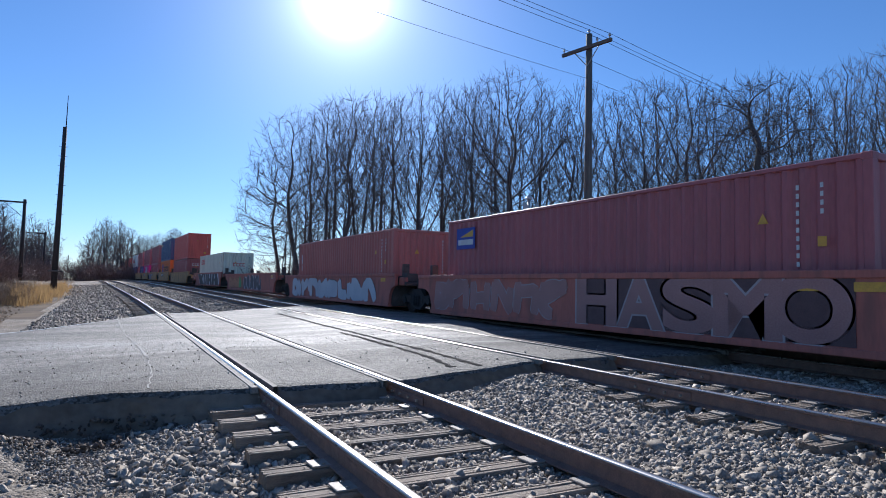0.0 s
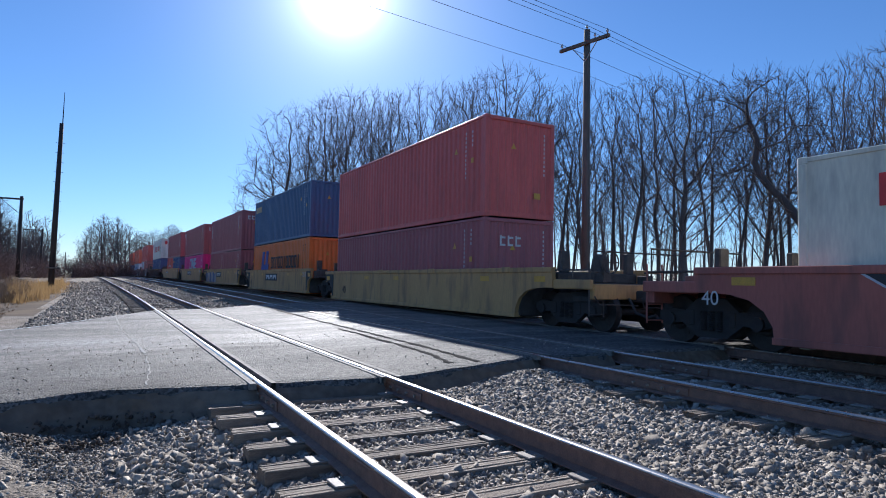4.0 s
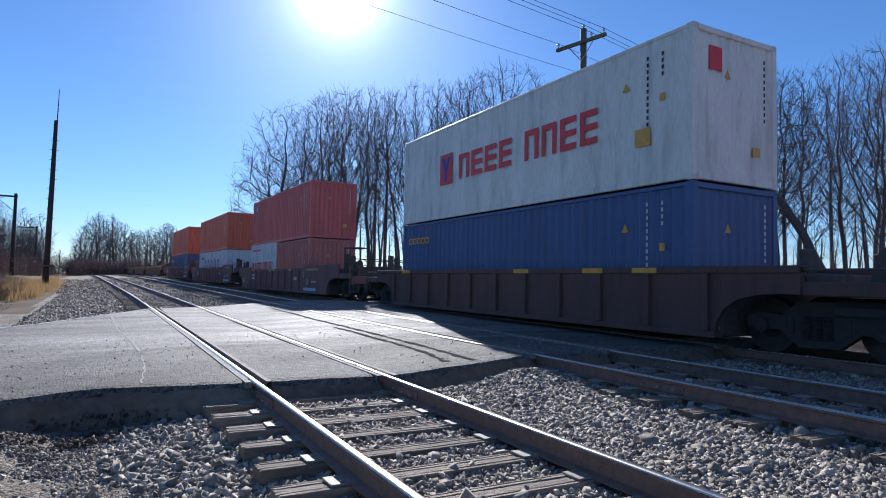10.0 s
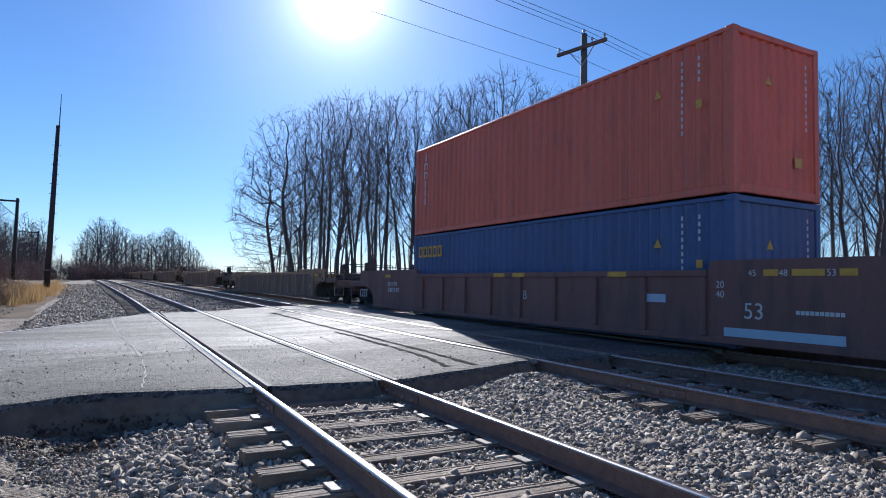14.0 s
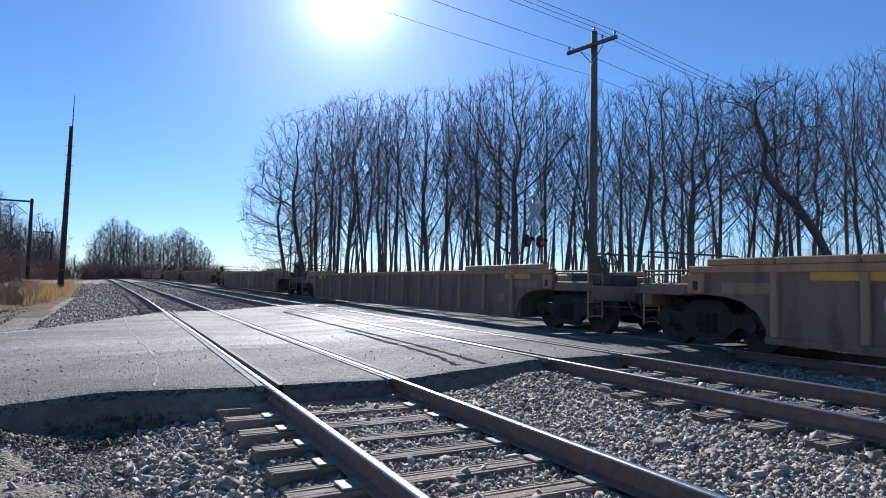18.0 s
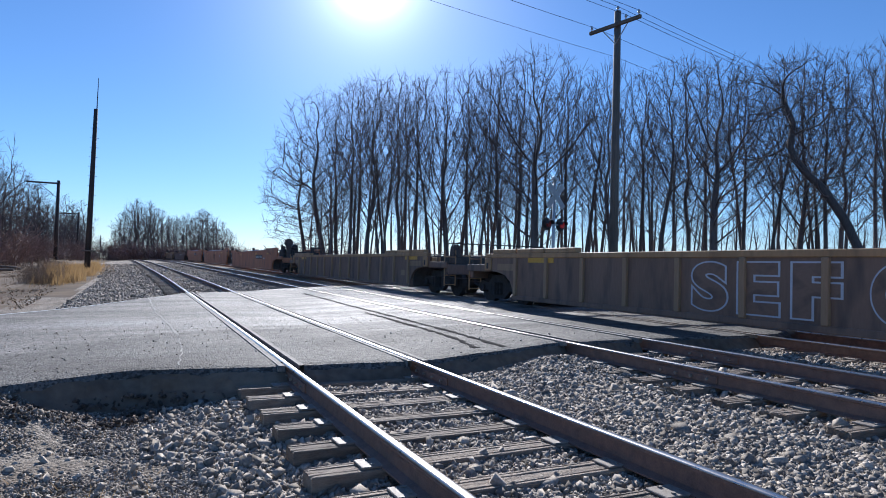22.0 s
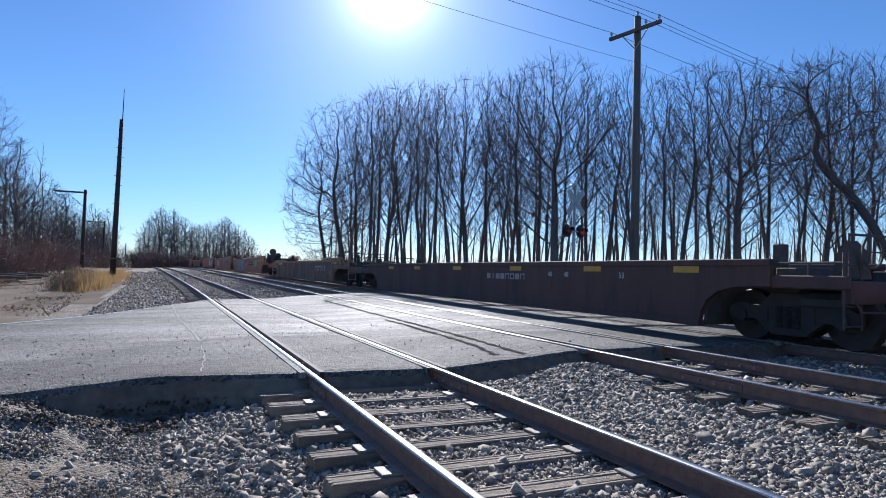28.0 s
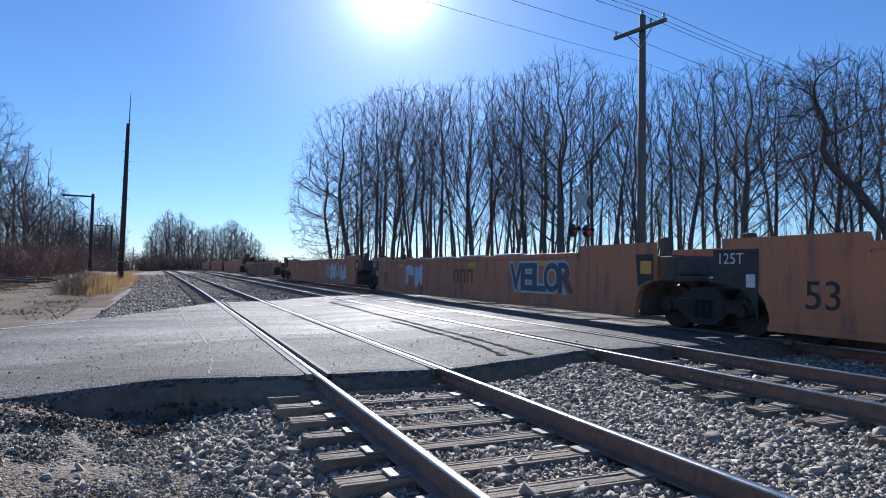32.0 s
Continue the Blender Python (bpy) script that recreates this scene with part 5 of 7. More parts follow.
def build_train():
    HC, ST = 2.896, 2.591
    L40, L20 = 12.192, 6.058
    cars = []
    plan = [
        (2.3, 19.2, S_RED, "art", "art", "red-brown well car with pale bubble graffiti"),
        (19.2, 35.6, S_RED, "art", "art", "red-brown well car with white graffiti"),
        (35.6, 52.6, S_RED, "art", "art", "empty red-brown well car with colourful graffiti"),
        (52.6, 69.9, S_RED, "art", "coupler", "red-brown well car with black and white graffiti"),
        (69.9, 89.3, S_YELLOW, "coupler", "art", "dirty yellow well car"),
        (89.3, 105.4, S_YELLOW, "art", "art", "dirty yellow well car with a black name panel"),
        (105.4, 121.8, S_YELLOW, "art", "art", "dirty yellow well car with blue and grey graffiti"),
        (121.8, 137.8, S_YELLOW, "art", "art", "dirty yellow well car with a black name panel"),
        (137.8, 157.0, S_YELLOW, "art", "coupler", "dirty yellow well car with a faded number panel"),
        (157.0, 176.8, S_DARK, "coupler", "coupler", "dark brown ribbed well car"),
        (176.8, 199.5, S_BROWN, "coupler", "art", "brown ribbed well car with white stencils"),
        (199.5, 219.8, S_BROWN, "art", "art", "brown ribbed well car with white stencils"),
        (219.8, 242.0, S_BROWN, "art", "coupler", "brown ribbed well car with white stencils"),
        (242.0, 266.9, S_RIB, "coupler", "coupler", "empty grimy ribbed well car with an ochre top chord"),
        (266.9, 290.95, S_RIB, "coupler", "coupler", "empty grimy ribbed well car with an ochre top chord"),
        (290.95, 315.55, S_RIB, "coupler", "coupler", "empty grimy ribbed well car with an ochre top chord"),
        (315.55, 339.4, S_RIB, "coupler", "coupler", "empty grimy ribbed well car with sprayed letters"),
        (339.4, 364.4, S_RIB, "coupler", "coupler", "empty grimy ribbed well car with sprayed letters"),
        (364.4, 388.1, S_RIB, "coupler", "coupler", "empty grimy ribbed well car with an ochre top chord"),
        (388.1, 410.4, S_ORANGE, "coupler", "art", "empty faded orange well car with a black number panel"),
        (410.4, 431.3, S_ORANGE, "art", "art", "empty faded orange well car"),
        (431.3, 452.5, S_ORANGE, "art", "coupler", "empty faded orange well car with a black number panel"),
        (452.5, 478.1, S_FEC, "coupler", "coupler", "empty dark brown smooth-sided well car"),
        (478.1, 501.5, S_RIB2, "coupler", "coupler", "empty grimy ribbed well car with an ochre top chord"),
        (501.5, 524.8, S_ORANGE, "coupler", "art", "empty faded orange well car with turquoise graffiti"),
        (524.8, 545.6, S_ORANGE, "art", "art", "empty faded orange well car with blue graffiti"),
        (545.6, 567.0, S_ORANGE, "art", "coupler", "empty faded orange well car with white graffiti"),
        (567.0, 589.0, S_RIB2, "coupler", "coupler", "empty grimy well car"),
        (589.0, 611.0, S_ORANGE, "coupler", "art", "empty faded orange well car"),
        (611.0, 632.0, S_ORANGE, "art", "art", "empty faded orange well car"),
        (632.0, 654.0, S_ORANGE, "art", "coupler", "empty faded orange well car"),
    ]
    for a, b, st, f, r, lab in plan:
        cars.append(well_car(a, b - a, st, f, r, lab))
    box = {}
    def put(key, *a, **k):
        box[key] = container(*a, **k)
    lowz = 0.26
    put("beacon", 4.7, L40, HC, C_MAROON, 0.14, "maroon steel shipping container in a red well car")
    put("up", 20.9, L40, HC, C_BROWN, 0.14, "red-brown steel shipping container above graffiti")
    put("oocl", 54.1, L40, HC, C_CREAM, 0.14, "cream smooth-sided shipping container with rusty corner", corr=0.008)
    put("brown_low", 75.2, L40, ST, C_MAROON, lowz, "maroon container in the bottom of a double stack")
    put("brown_top", 75.2, L40, HC, C_RED, lowz + ST + 0.02, "faded red container on top of a double stack")
    put("hapag", 91.4, L40, HC, C_ORANGE, 0.12, "bright orange container in a yellow well car", corr=0.02)
    put("seaco_top", 91.4, L40, HC, C_NAVY, 0.12 + HC + 0.02, "navy blue corrugated container on top of an orange one")
    put("tex_low_a", 107.5, L20, ST, C_MAROON, 0.17, "maroon twenty-foot container in a yellow well car")
    put("tex_low_b", 107.5 + 6.13, L20, ST, C_MAROON, 0.17, "maroon twenty-foot container with a blue badge")
    put("tex_top", 107.5, L40, HC, C_MAROON, 0.17 + ST + 0.02, "maroon corrugated container on top of a double stack")
    put("one", 123.7, L40, ST, C_PINK, 0.17, "bright magenta container with large pale letters", corr=0.02)
    put("tex2_top", 123.7, L40, HC, C_MAROON, 0.17 + ST + 0.02, "maroon corrugated container on top of a magenta one")
    put("blue20", 140.1, L20, ST, C_BLUE, 0.17, "blue twenty-foot container in a yellow well car")
    put("mag", 140.1 + 6.13, L20, ST, C_RED, 0.17, "red twenty-foot container with a white badge")
    put("tex3_top", 139.8, L40, HC, C_MAROON, 0.17 + ST + 0.02, "maroon corrugated container on top of a double stack")
    put("dic", 161.05, L40, ST, C_BLUE, 0.34, "blue corrugated container in a dark brown well car")
    put("ym", 161.05, L40, HC, C_WHITE, 0.34 + ST + 0.02, "white container with red lettering on a blue one", corr=0.012)
    put("red20", 183.65, L20, ST, C_BROWN, lowz, "red-brown twenty-foot container in a brown well car")
    put("ym20", 183.65 + 6.13, L20, ST, C_GREY, lowz, "white twenty-foot container with red lettering", corr=0.012)
    put("f_top", 183.65, L40, HC, C_RED, lowz + ST + 0.02, "dark red corrugated container on top of a double stack")
    put("cosco", 203.8, L40, ST, C_GREY, 0.14, "pale grey-blue container with large blue letters", corr=0.012)
    put("tri_top", 203.8, L40, HC, C_ORANGERED, 0.14 + ST + 0.02, "orange-red corrugated container on top of a grey one")
    put("seaco_low", 223.6, L40, ST, C_BLUE, 0.09, "dark blue container in a brown well car")
    put("tri2_top", 223.6, L40, HC, C_ORANGERED, 0.09 + ST + 0.02, "orange-red corrugated container on top of a blue one")
    return cars, box


def motions():
    """Keys the train: every car and container runs along the far track towards the road."""
    times = [i * 1.0 for i in range(33)]
    for ob, place, z in MOVERS:
        walk(ob, [(t, on_track(place - travelled(t), z)) for t in times])
    for ob, place, y in WHEELS:
        # wheels roll while they cross the road
        rows = [(0.0, pose(0, y, R_WHEEL))]
        for i in range(961):
            t = i / 30
            way = travelled(t)
            if -3 < place - way < 34:
                rows.append((t + 0.0, pose(0, y, R_WHEEL, math.degrees((way % (2 * math.pi * R_WHEEL)) / R_WHEEL))))
        if len(rows) > 1:
            if rows[1][0] == 0.0:
                rows.pop(0)
            if rows[-1][0] < 32.0:
                rows.append((32.0, rows[-1][1]))
            walk(ob, rows)


M_GRAVEL = mat("fine_gravel", (0.46, 0.4, 0.33), (0.22, 0.19, 0.155), 0.9, scale=8, fine=60, bump=0.1, spec=0.2, island=0.5)


# Dark tone of the clods carries the bank's blotchy shade.
M_CLOD = mat("shade_toned_clod", (0.16, 0.125, 0.1), (0.08, 0.064, 0.052), 0.95, scale=8, fine=60, bump=0.1, spec=0.1, island=0.5)
M_WEED = mat("dead_weed_stalk", (0.3, 0.2, 0.125), (0.17, 0.115, 0.075), 0.9, scale=0.6, fine=9, bump=0.0, island=0.4)
M_LITTER = mat("leaf_litter", (0.36, 0.24, 0.145), (0.25, 0.16, 0.095), 0.95, scale=3, fine=20, bump=0.0, spec=0.1, island=0.5)


# loose stones ----------------------------------------------------------------
def stones(name, label, x0, x1, y0, y1, per_m2, size, seed, sink=0.3, mask=None, material=None, surface=None):
    """Angular stones scattered over a patch of the ground, as one body."""
    rng = np.random.default_rng(seed)
    n = int((x1 - x0) * (y1 - y0) * per_m2)
    x, y = rng.uniform(x0, x1, n), rng.uniform(y0, y1, n)
    if mask:
        k = mask(x, y)
        x, y = x[k], y[k]
    n = len(x)
    ico = np.array([(x, y, z) for z in (-1, 1) for y in (-1, 1) for x in (-1, 1)]) * 0.72
    tri = np.array([(0, 2, 3), (0, 3, 1), (4, 5, 7), (4, 7, 6), (0, 1, 5), (0, 5, 4), (2, 6, 7), (2, 7, 3), (0, 4, 6), (0, 6, 2), (1, 3, 7), (1, 7, 5)])
    r = size * rng.lognormal(0, 0.32, n)[:, None, None] * 0.5
    v = ico[None] * (1 + rng.uniform(-0.5, 0.4, (n, 8, 3))) * r * rng.uniform(0.6, 1.45, (n, 1, 3)) * np.array([1.3, 1.3, 0.7])
    ax = rng.normal(0, 1, (n, 4))
    ax[:, 0] += 1.6
    ax[:, 3] *= 2.2
    ax /= np.linalg.norm(ax, axis=1)[:, None]
    w, a, b, c = ax.T
    R = np.stack([np.stack([1 - 2 * (b * b + c * c), 2 * (a * b - c * w), 2 * (a * c + b * w)], -1),
                  np.stack([2 * (a * b + c * w), 1 - 2 * (a * a + c * c), 2 * (b * c - a * w)], -1),
                  np.stack([2 * (a * c - b * w), 2 * (b * c + a * w), 1 - 2 * (a * a + b * b)], -1)], -2)
    v = np.einsum("nij,nkj->nki", R, v)
    z = np.array([(surface or ground_z)(p, q) for p, q in zip(x, y)])
    v += np.stack([x, y, z + r[:, 0, 0] * rng.uniform(-sink, 0.9, n)], -1)[:, None, :]
    f = (tri[None] + (np.arange(n) * 8)[:, None, None]).reshape(-1, 3)
    me = bpy.data.meshes.new(name)
    me.vertices.add(n * 8)
    me.vertices.foreach_set("co", v.reshape(-1).astype(np.float32))
    me.loops.add(len(f) * 3)
    me.loops.foreach_set("vertex_index", f.reshape(-1).astype(np.int32))
    me.polygons.add(len(f))
    me.polygons.foreach_set("loop_start", np.arange(0, len(f) * 3, 3, dtype=np.int32))
    me.update(calc_edges=True)
    me.materials.append(material or M_STONE)
    tagged(new(name, me), label, "ballast", kind="stuff")


def build_ballast():
    edge = lambda x, y: y < np.interp(x, ROAD_X, NEAR_Y) - 0.3
    close = lambda x, y: y < np.interp(x, ROAD_X, NEAR_Y) - 0.05
    lab = "grey crushed-stone ballast between the tracks"
    stones("ballast", lab, 0.06, 1.44, 1.4, 6.8, 2200, 0.028, 1, mask=edge)
    stones("ballast", lab, 1.6, 3.4, 0.9, 7.3, 3600, 0.029, 2, mask=edge)
    stones("ballast", lab, 3.3, 4.02, 1.0, 7.4, 600, 0.034, 3, sink=1.2, mask=edge)
    stones("ballast", lab, 4.14, 5.5, 1.5, 7.4, 1500, 0.031, 4, mask=edge)
    stones("ballast", lab, 5.64, 8.1, 1.8, 7.6, 1500, 0.032, 5, mask=edge)
    stones("ballast", "grey ballast along the tracks behind the road", 0.06, 8.1, -6.0, 1.0, 330, 0.045, 14, mask=lambda x, y: np.abs(x - 1.505) > 0.09)
    patchy = lambda x, y: edge(x, y) & (np.sin(x * 3.1 + 0.7 * y) + np.sin(y * 2.3 - x) * 0.7 + (x + 1.45) * 2.6 > 0.0)
    stones("ballast", "dark crushed stone beside exposed tie ends", -1.8, -0.04, 1.8, 6.75, 1900, 0.033, 6, sink=1.0, mask=patchy, material=M_GRAVEL)
    stones("gravel", "fine gravel on the dirt beside the track", -4.4, -0.9, 2.0, 7.0, 3000, 0.014, 7, sink=0.9, mask=close, material=M_GRAVEL)
    stones("gravel", "scattered stones on the dirt beside the track", -4.4, -1.3, 2.0, 6.2, 55, 0.036, 8, sink=1.0, mask=edge)
    bank = lambda x, y: (y > np.interp(x, ROAD_X, NEAR_Y) - 0.9) & (y < np.interp(x, ROAD_X, NEAR_Y) - 0.12)
    stones("gravel", "dark clods and stones on the bank under the road edge", -4.4, -0.2, 4.5, 7.2, 420, 0.026, 21, sink=0.2, mask=bank, material=M_CLOD,
           surface=lambda x, y: max(ground_z(x, y), road_z(x) + rise(y) - 0.34 + 0.2 * max(0.0, 1 - (float(np.interp(x, ROAD_X, NEAR_Y)) - y) / 0.35)))
    stones("gravel", "loose fine gravel heaped against the road", 2.7, 4.3, 5.7, 7.5, 1500, 0.021, 9, mask=edge)
    stones("ballast", "grey ballast beyond the road", -3.6, 4.6, 19.5, 44, 150, 0.05, 10, mask=lambda x, y: y > np.interp(x, FAR_X, FAR_Y) + 0.15)
    stones("ballast", "grey ballast along the distant tracks", -5.4, 3.2, 44, 84, 45, 0.075, 12, mask=lambda x, y: x > -3.3 + np.interp(y, [44, 86], [-0.6, -2.0]))
    on = lambda x, y: (y > np.interp(x, ROAD_X, NEAR_Y) + 0.1) & (np.abs((x + 0.04) % 1.5 - 0.0) > 0.1)
    stones("gravel", "stray pebbles on the asphalt", -4, 6.5, 6.9, 12.5, 12, 0.012, 11, mask=on, surface=lambda x, y: road_z(x) + rise(y) + 0.004, material=M_GRAVEL)


def build_verge():
    """Dry grass round the mast, timbers and a dirt heap beside the dirt track."""
    rnd = random.Random(8)
    m = Mesh()
    for i in range(9000):
        if i < 7000:
            x, y = -4.6 + rnd.gauss(0, 0.6), rnd.uniform(46, 74)
            h = rnd.uniform(0.2, 0.85) * max(0.25, 0.6 + 1.1 * noise.noise((x * 1.1, y * 0.35, 0)))
        else:
            x, y = -4.75 + rnd.gauss(0, 0.4), 40 + rnd.gauss(0, 2.2)
            h = rnd.uniform(0.3, 1.15) * max(0.3, 0.8 + 0.9 * noise.noise((x * 1.1, y * 0.6, 3)))
        x += bend(y)
        z = ground_z(x, y)
        a = rnd.uniform(0, 6.28)
        dx, dy = math.cos(a) * 0.012, math.sin(a) * 0.012
        lx, ly = rnd.gauss(0, 0.28) * h, rnd.gauss(0, 0.28) * h
        k = len(m.v)
        m.v += [(x - dx, y - dy, z - 0.03), (x + dx, y + dy, z - 0.03), (x + lx * 0.5 + dx * 0.7, y + ly * 0.5 + dy * 0.7, z + h * 0.6), (x + lx * 0.5 - dx * 0.7, y + ly * 0.5 - dy * 0.7, z + h * 0.6), (x + lx, y + ly, z + h)]
        m.f += [(k, k + 1, k + 2, k + 3), (k + 3, k + 2, k + 4)]
    tagged(part("dry_grass", m, M_DRYGRASS), "golden dry grass and weeds round the mast", "grass", kind="stuff")
    m = Mesh()
    for i in range(1500):
        y = 36 + 14 * rnd.random()
        x = -5.5 + rnd.gauss(0, 0.55) - 0.03 * (y - 36) + bend(y)
        h = rnd.uniform(0.3, 1.2) * max(0.2, 0.7 + 1.2 * noise.noise((x * 1.3, y * 0.5, 12)))
        z = ground_z(x, y)
        top = (x + rnd.gauss(0, 0.12) * h, y + rnd.gauss(0, 0.12) * h, z + h)
        m.tube([(x, y, z - 0.03), top], [0.009, 0.005], 3, cap=False)
        for k in range(3):
            t = rnd.uniform(0.4, 1.0)
            q = tuple(a + (b - a) * t for a, b in zip((x, y, z), top))
            m.tube([q, (q[0] + rnd.gauss(0, 0.12), q[1] + rnd.gauss(0, 0.12), q[2] + rnd.uniform(0.04, 0.2))], [0.006, 0.004], 3, cap=False)
    tagged(part("dead_weeds", m, M_WEED), "brown dead weed stalks beside the dirt track", "weeds", kind="stuff")
    m = Mesh()
    for i in range(260):
        y = rnd.uniform(40, 70)
        x = -9.5 - rnd.random() ** 1.4 * 4.5 + bend(y)
        z, a, q = ground_z(x, y), rnd.uniform(0, 6.28), rnd.uniform(0.3, 1.6)
        m.tube([(x, y, z + 0.02), (x + q * math.cos(a), y + q * math.sin(a), z + rnd.uniform(0.03, 0.3))], [0.03, 0.012], 4, cap=False)
    tagged(part("fallen_branches", m, M_WEED), "fallen branches and sticks beside the dirt track", "branches", kind="stuff")
    m = Mesh()
    for i in range(30000):
        y = 21 + 45 * rnd.random() ** 1.3
        x = -4.4 - rnd.uniform(0, 9.5) + bend(y)
        if 0.6 * noise.noise((x * 0.9, y * 0.35, 9)) + 0.13 * (abs(x + 7.6) - 1.2) < rnd.uniform(-0.1, 0.6) or y < np.interp(x, FAR_X, FAR_Y) + 0.6:
            continue
        z, a, h = ground_z(x, y), rnd.uniform(0, 6.28), rnd.uniform(0.01, 0.09)
        k = len(m.v)
        m.v += [(x, y, z), (x + math.cos(a) * 0.05, y + math.sin(a) * 0.05, z), (x + rnd.gauss(0, 0.09), y + rnd.gauss(0, 0.09), z + h)]
        m.f.append((k, k + 1, k + 2))
    tagged(part("leaf_litter", m, M_LITTER), "brown leaf litter and dead weeds beside the dirt track", "leaf litter", kind="stuff")
    m = Mesh()
    for i in range(900):
        x, y = rnd.uniform(-4.2, -1.3), rnd.uniform(2.6, 5.0)
        h = rnd.uniform(0.03, 0.1)
        z = ground_z(x, y)
        a = rnd.uniform(0, 6.28)
        k = len(m.v)
        m.v += [(x, y, z), (x + math.cos(a) * 0.006, y + math.sin(a) * 0.006, z), (x + rnd.gauss(0, 0.05), y + rnd.gauss(0, 0.05), z + h)]
        m.f.append((k, k + 1, k + 2))
    tagged(part("dead_grass", m, M_DRYGRASS), "short dead grass on the gravel", "grass", kind="stuff")
    for i in range(7):
        x, y = -9.6 - rnd.uniform(0, 2.6), 50 + rnd.uniform(-3, 9)
        t = part("timber", Mesh().tube([(-1.5, 0, 0.11), (0, 0.03, 0.12), (1.5, 0, 0.11)], [0.12, 0.11, 0.09], 9), M_POLE)
        t.matrix_basis = pose(x, y, ground_z(x, y) + (0.0 if i < 4 else 0.17), 0, rnd.uniform(-4, 4), rnd.uniform(-35, 35))
        tagged(t, "weathered old log lying beside the dirt track", "timber", "old timbers")
    m = Mesh()
    n = 14
    for j in range(n + 1):
        for i in range(n + 1):
            u, w = i / n * 2 - 1, j / n * 2 - 1
            q = max(0, 1 - u * u - w * w)
            x, y = -10.6 + u * 2.2, 88 + w * 5
            m.v.append((x, y, ground_z(x, y) - 0.15 + 0.6 * q ** 0.9 + 0.45 * noise.noise((x * 1.1, y * 0.9, 2)) * (q > 0)))
    for j in range(n):
        for i in range(n):
            a = j * (n + 1) + i
            m.f.append((a, a + 1, a + n + 2, a + n + 1))
    tagged(part("dirt_mound", m, M_DIRT, smooth=True), "low brown heap of dirt beside the dirt track", "dirt heap")


def build_road_marks():
    """Cracks, a patched seam and tyre marks on the asphalt."""
    rnd = random.Random(31)
    seal = mat("crack_filler", (0.55, 0.52, 0.47), (0.35, 0.33, 0.3), 0.85, bump=0.2, spec=0.05)
    dark = mat("worn_tar", (0.12, 0.112, 0.102), (0.075, 0.07, 0.064), 0.9, bump=0.4, spec=0.0)

    def line(name, pts, width, material, label, jitter):
        m = Mesh()
        fine = []
        for (x0, y0), (x1, y1) in zip(pts, pts[1:]):
            n = max(2, int(math.hypot(x1 - x0, y1 - y0) / 0.12))
            fine += [(x0 + (x1 - x0) * i / n, y0 + (y1 - y0) * i / n) for i in range(n)]
        for i, (x, y) in enumerate(fine):
            w = width * rnd.uniform(0.35, 1.2)
            x += rnd.gauss(0, jitter)
            z = road_z(x) + rise(y) + 0.012 * noise.noise((x * 0.5, y * 0.5, 4.0)) + 0.006
            m.v += [(x - w / 2, y, z), (x + w / 2, y, z)]
            if i:
                k = 2 * i
                m.f.append((k - 2, k - 1, k + 1, k))
        tagged(part(name, m, material), label, "road crack", kind="structure")

    line("crack", [(-1.3, 19.5), (-1.2, 14.5), (-1.02, 11.5), (-0.98, 10.2)], 0.045, seal, "pale filled crack in the asphalt", 0.012)
    line("crack", [(-0.98, 10.2), (-1.0, 8.6), (-1.12, 7.25)], 0.02, seal, "pale filled crack in the asphalt", 0.012)
    line("crack", [(3.25, 20), (3.18, 13.5), (3.12, 9.0), (3.0, 7.2)], 0.11, dark, "dark tarred seam beside the track", 0.01)
    line("crack", [(2.95, 13.0), (2.88, 9.6), (2.8, 8.4), (2.6, 7.3)], 0.1, dark, "dark tarred seam beside the track", 0.016)
    line("crack", [(10.8, 13.5), (12.5, 16.0), (13.2, 19.0), (15.0, 21.0)], 0.12, dark, "dark tarred crack in the asphalt", 0.03)
    line("crack", [(10.6, 19.0), (13.0, 20.5), (16.0, 21.5)], 0.1, dark, "dark tarred crack in the asphalt", 0.03)


# lettering and paint on the train ----------------------------------------------
G_INK = mat("dark_ink_spray", (0.13, 0.07, 0.07), (0.09, 0.05, 0.052), 0.6, bump=0.0)
G_SILVER = mat("silver_spray", (0.48, 0.42, 0.42), (0.36, 0.3, 0.3), 0.5, bump=0.0, scale=1.5)
G_PINK = mat("dusty_pink_spray", (0.43, 0.235, 0.215), (0.31, 0.16, 0.145), 0.55, bump=0.0, scale=1.2)
G_WHITE = mat("white_spray", (0.62, 0.64, 0.68), (0.48, 0.5, 0.55), 0.5, bump=0.0, scale=1.5)
G_BLACK = mat("black_spray", (0.025, 0.025, 0.03), (0.04, 0.04, 0.045), 0.5, bump=0.0)
G_GREEN = mat("green_spray", (0.1, 0.4, 0.12), (0.07, 0.28, 0.09), 0.5, bump=0.0)
G_ORANGE = mat("orange_spray", (0.5, 0.22, 0.1), (0.4, 0.16, 0.08), 0.5, bump=0.0)
G_TURQ = mat("turquoise_spray", (0.23, 0.34, 0.38), (0.14, 0.23, 0.28), 0.5, bump=0.0, scale=2)
G_BLUE = mat("blue_spray", (0.08, 0.13, 0.3), (0.05, 0.08, 0.2), 0.5, bump=0.0, scale=2)
G_SLATE = mat("dark_slate_spray", (0.05, 0.055, 0.075), (0.09, 0.095, 0.12), 0.5, bump=0.0, scale=2)
G_LIME = mat("pale_lime_spray", (0.4, 0.5, 0.25), (0.3, 0.4, 0.18), 0.5, bump=0.0)
G_BROWN = mat("brown_ghost_spray", (0.2, 0.09, 0.04), (0.16, 0.07, 0.03), 0.6, bump=0.0)


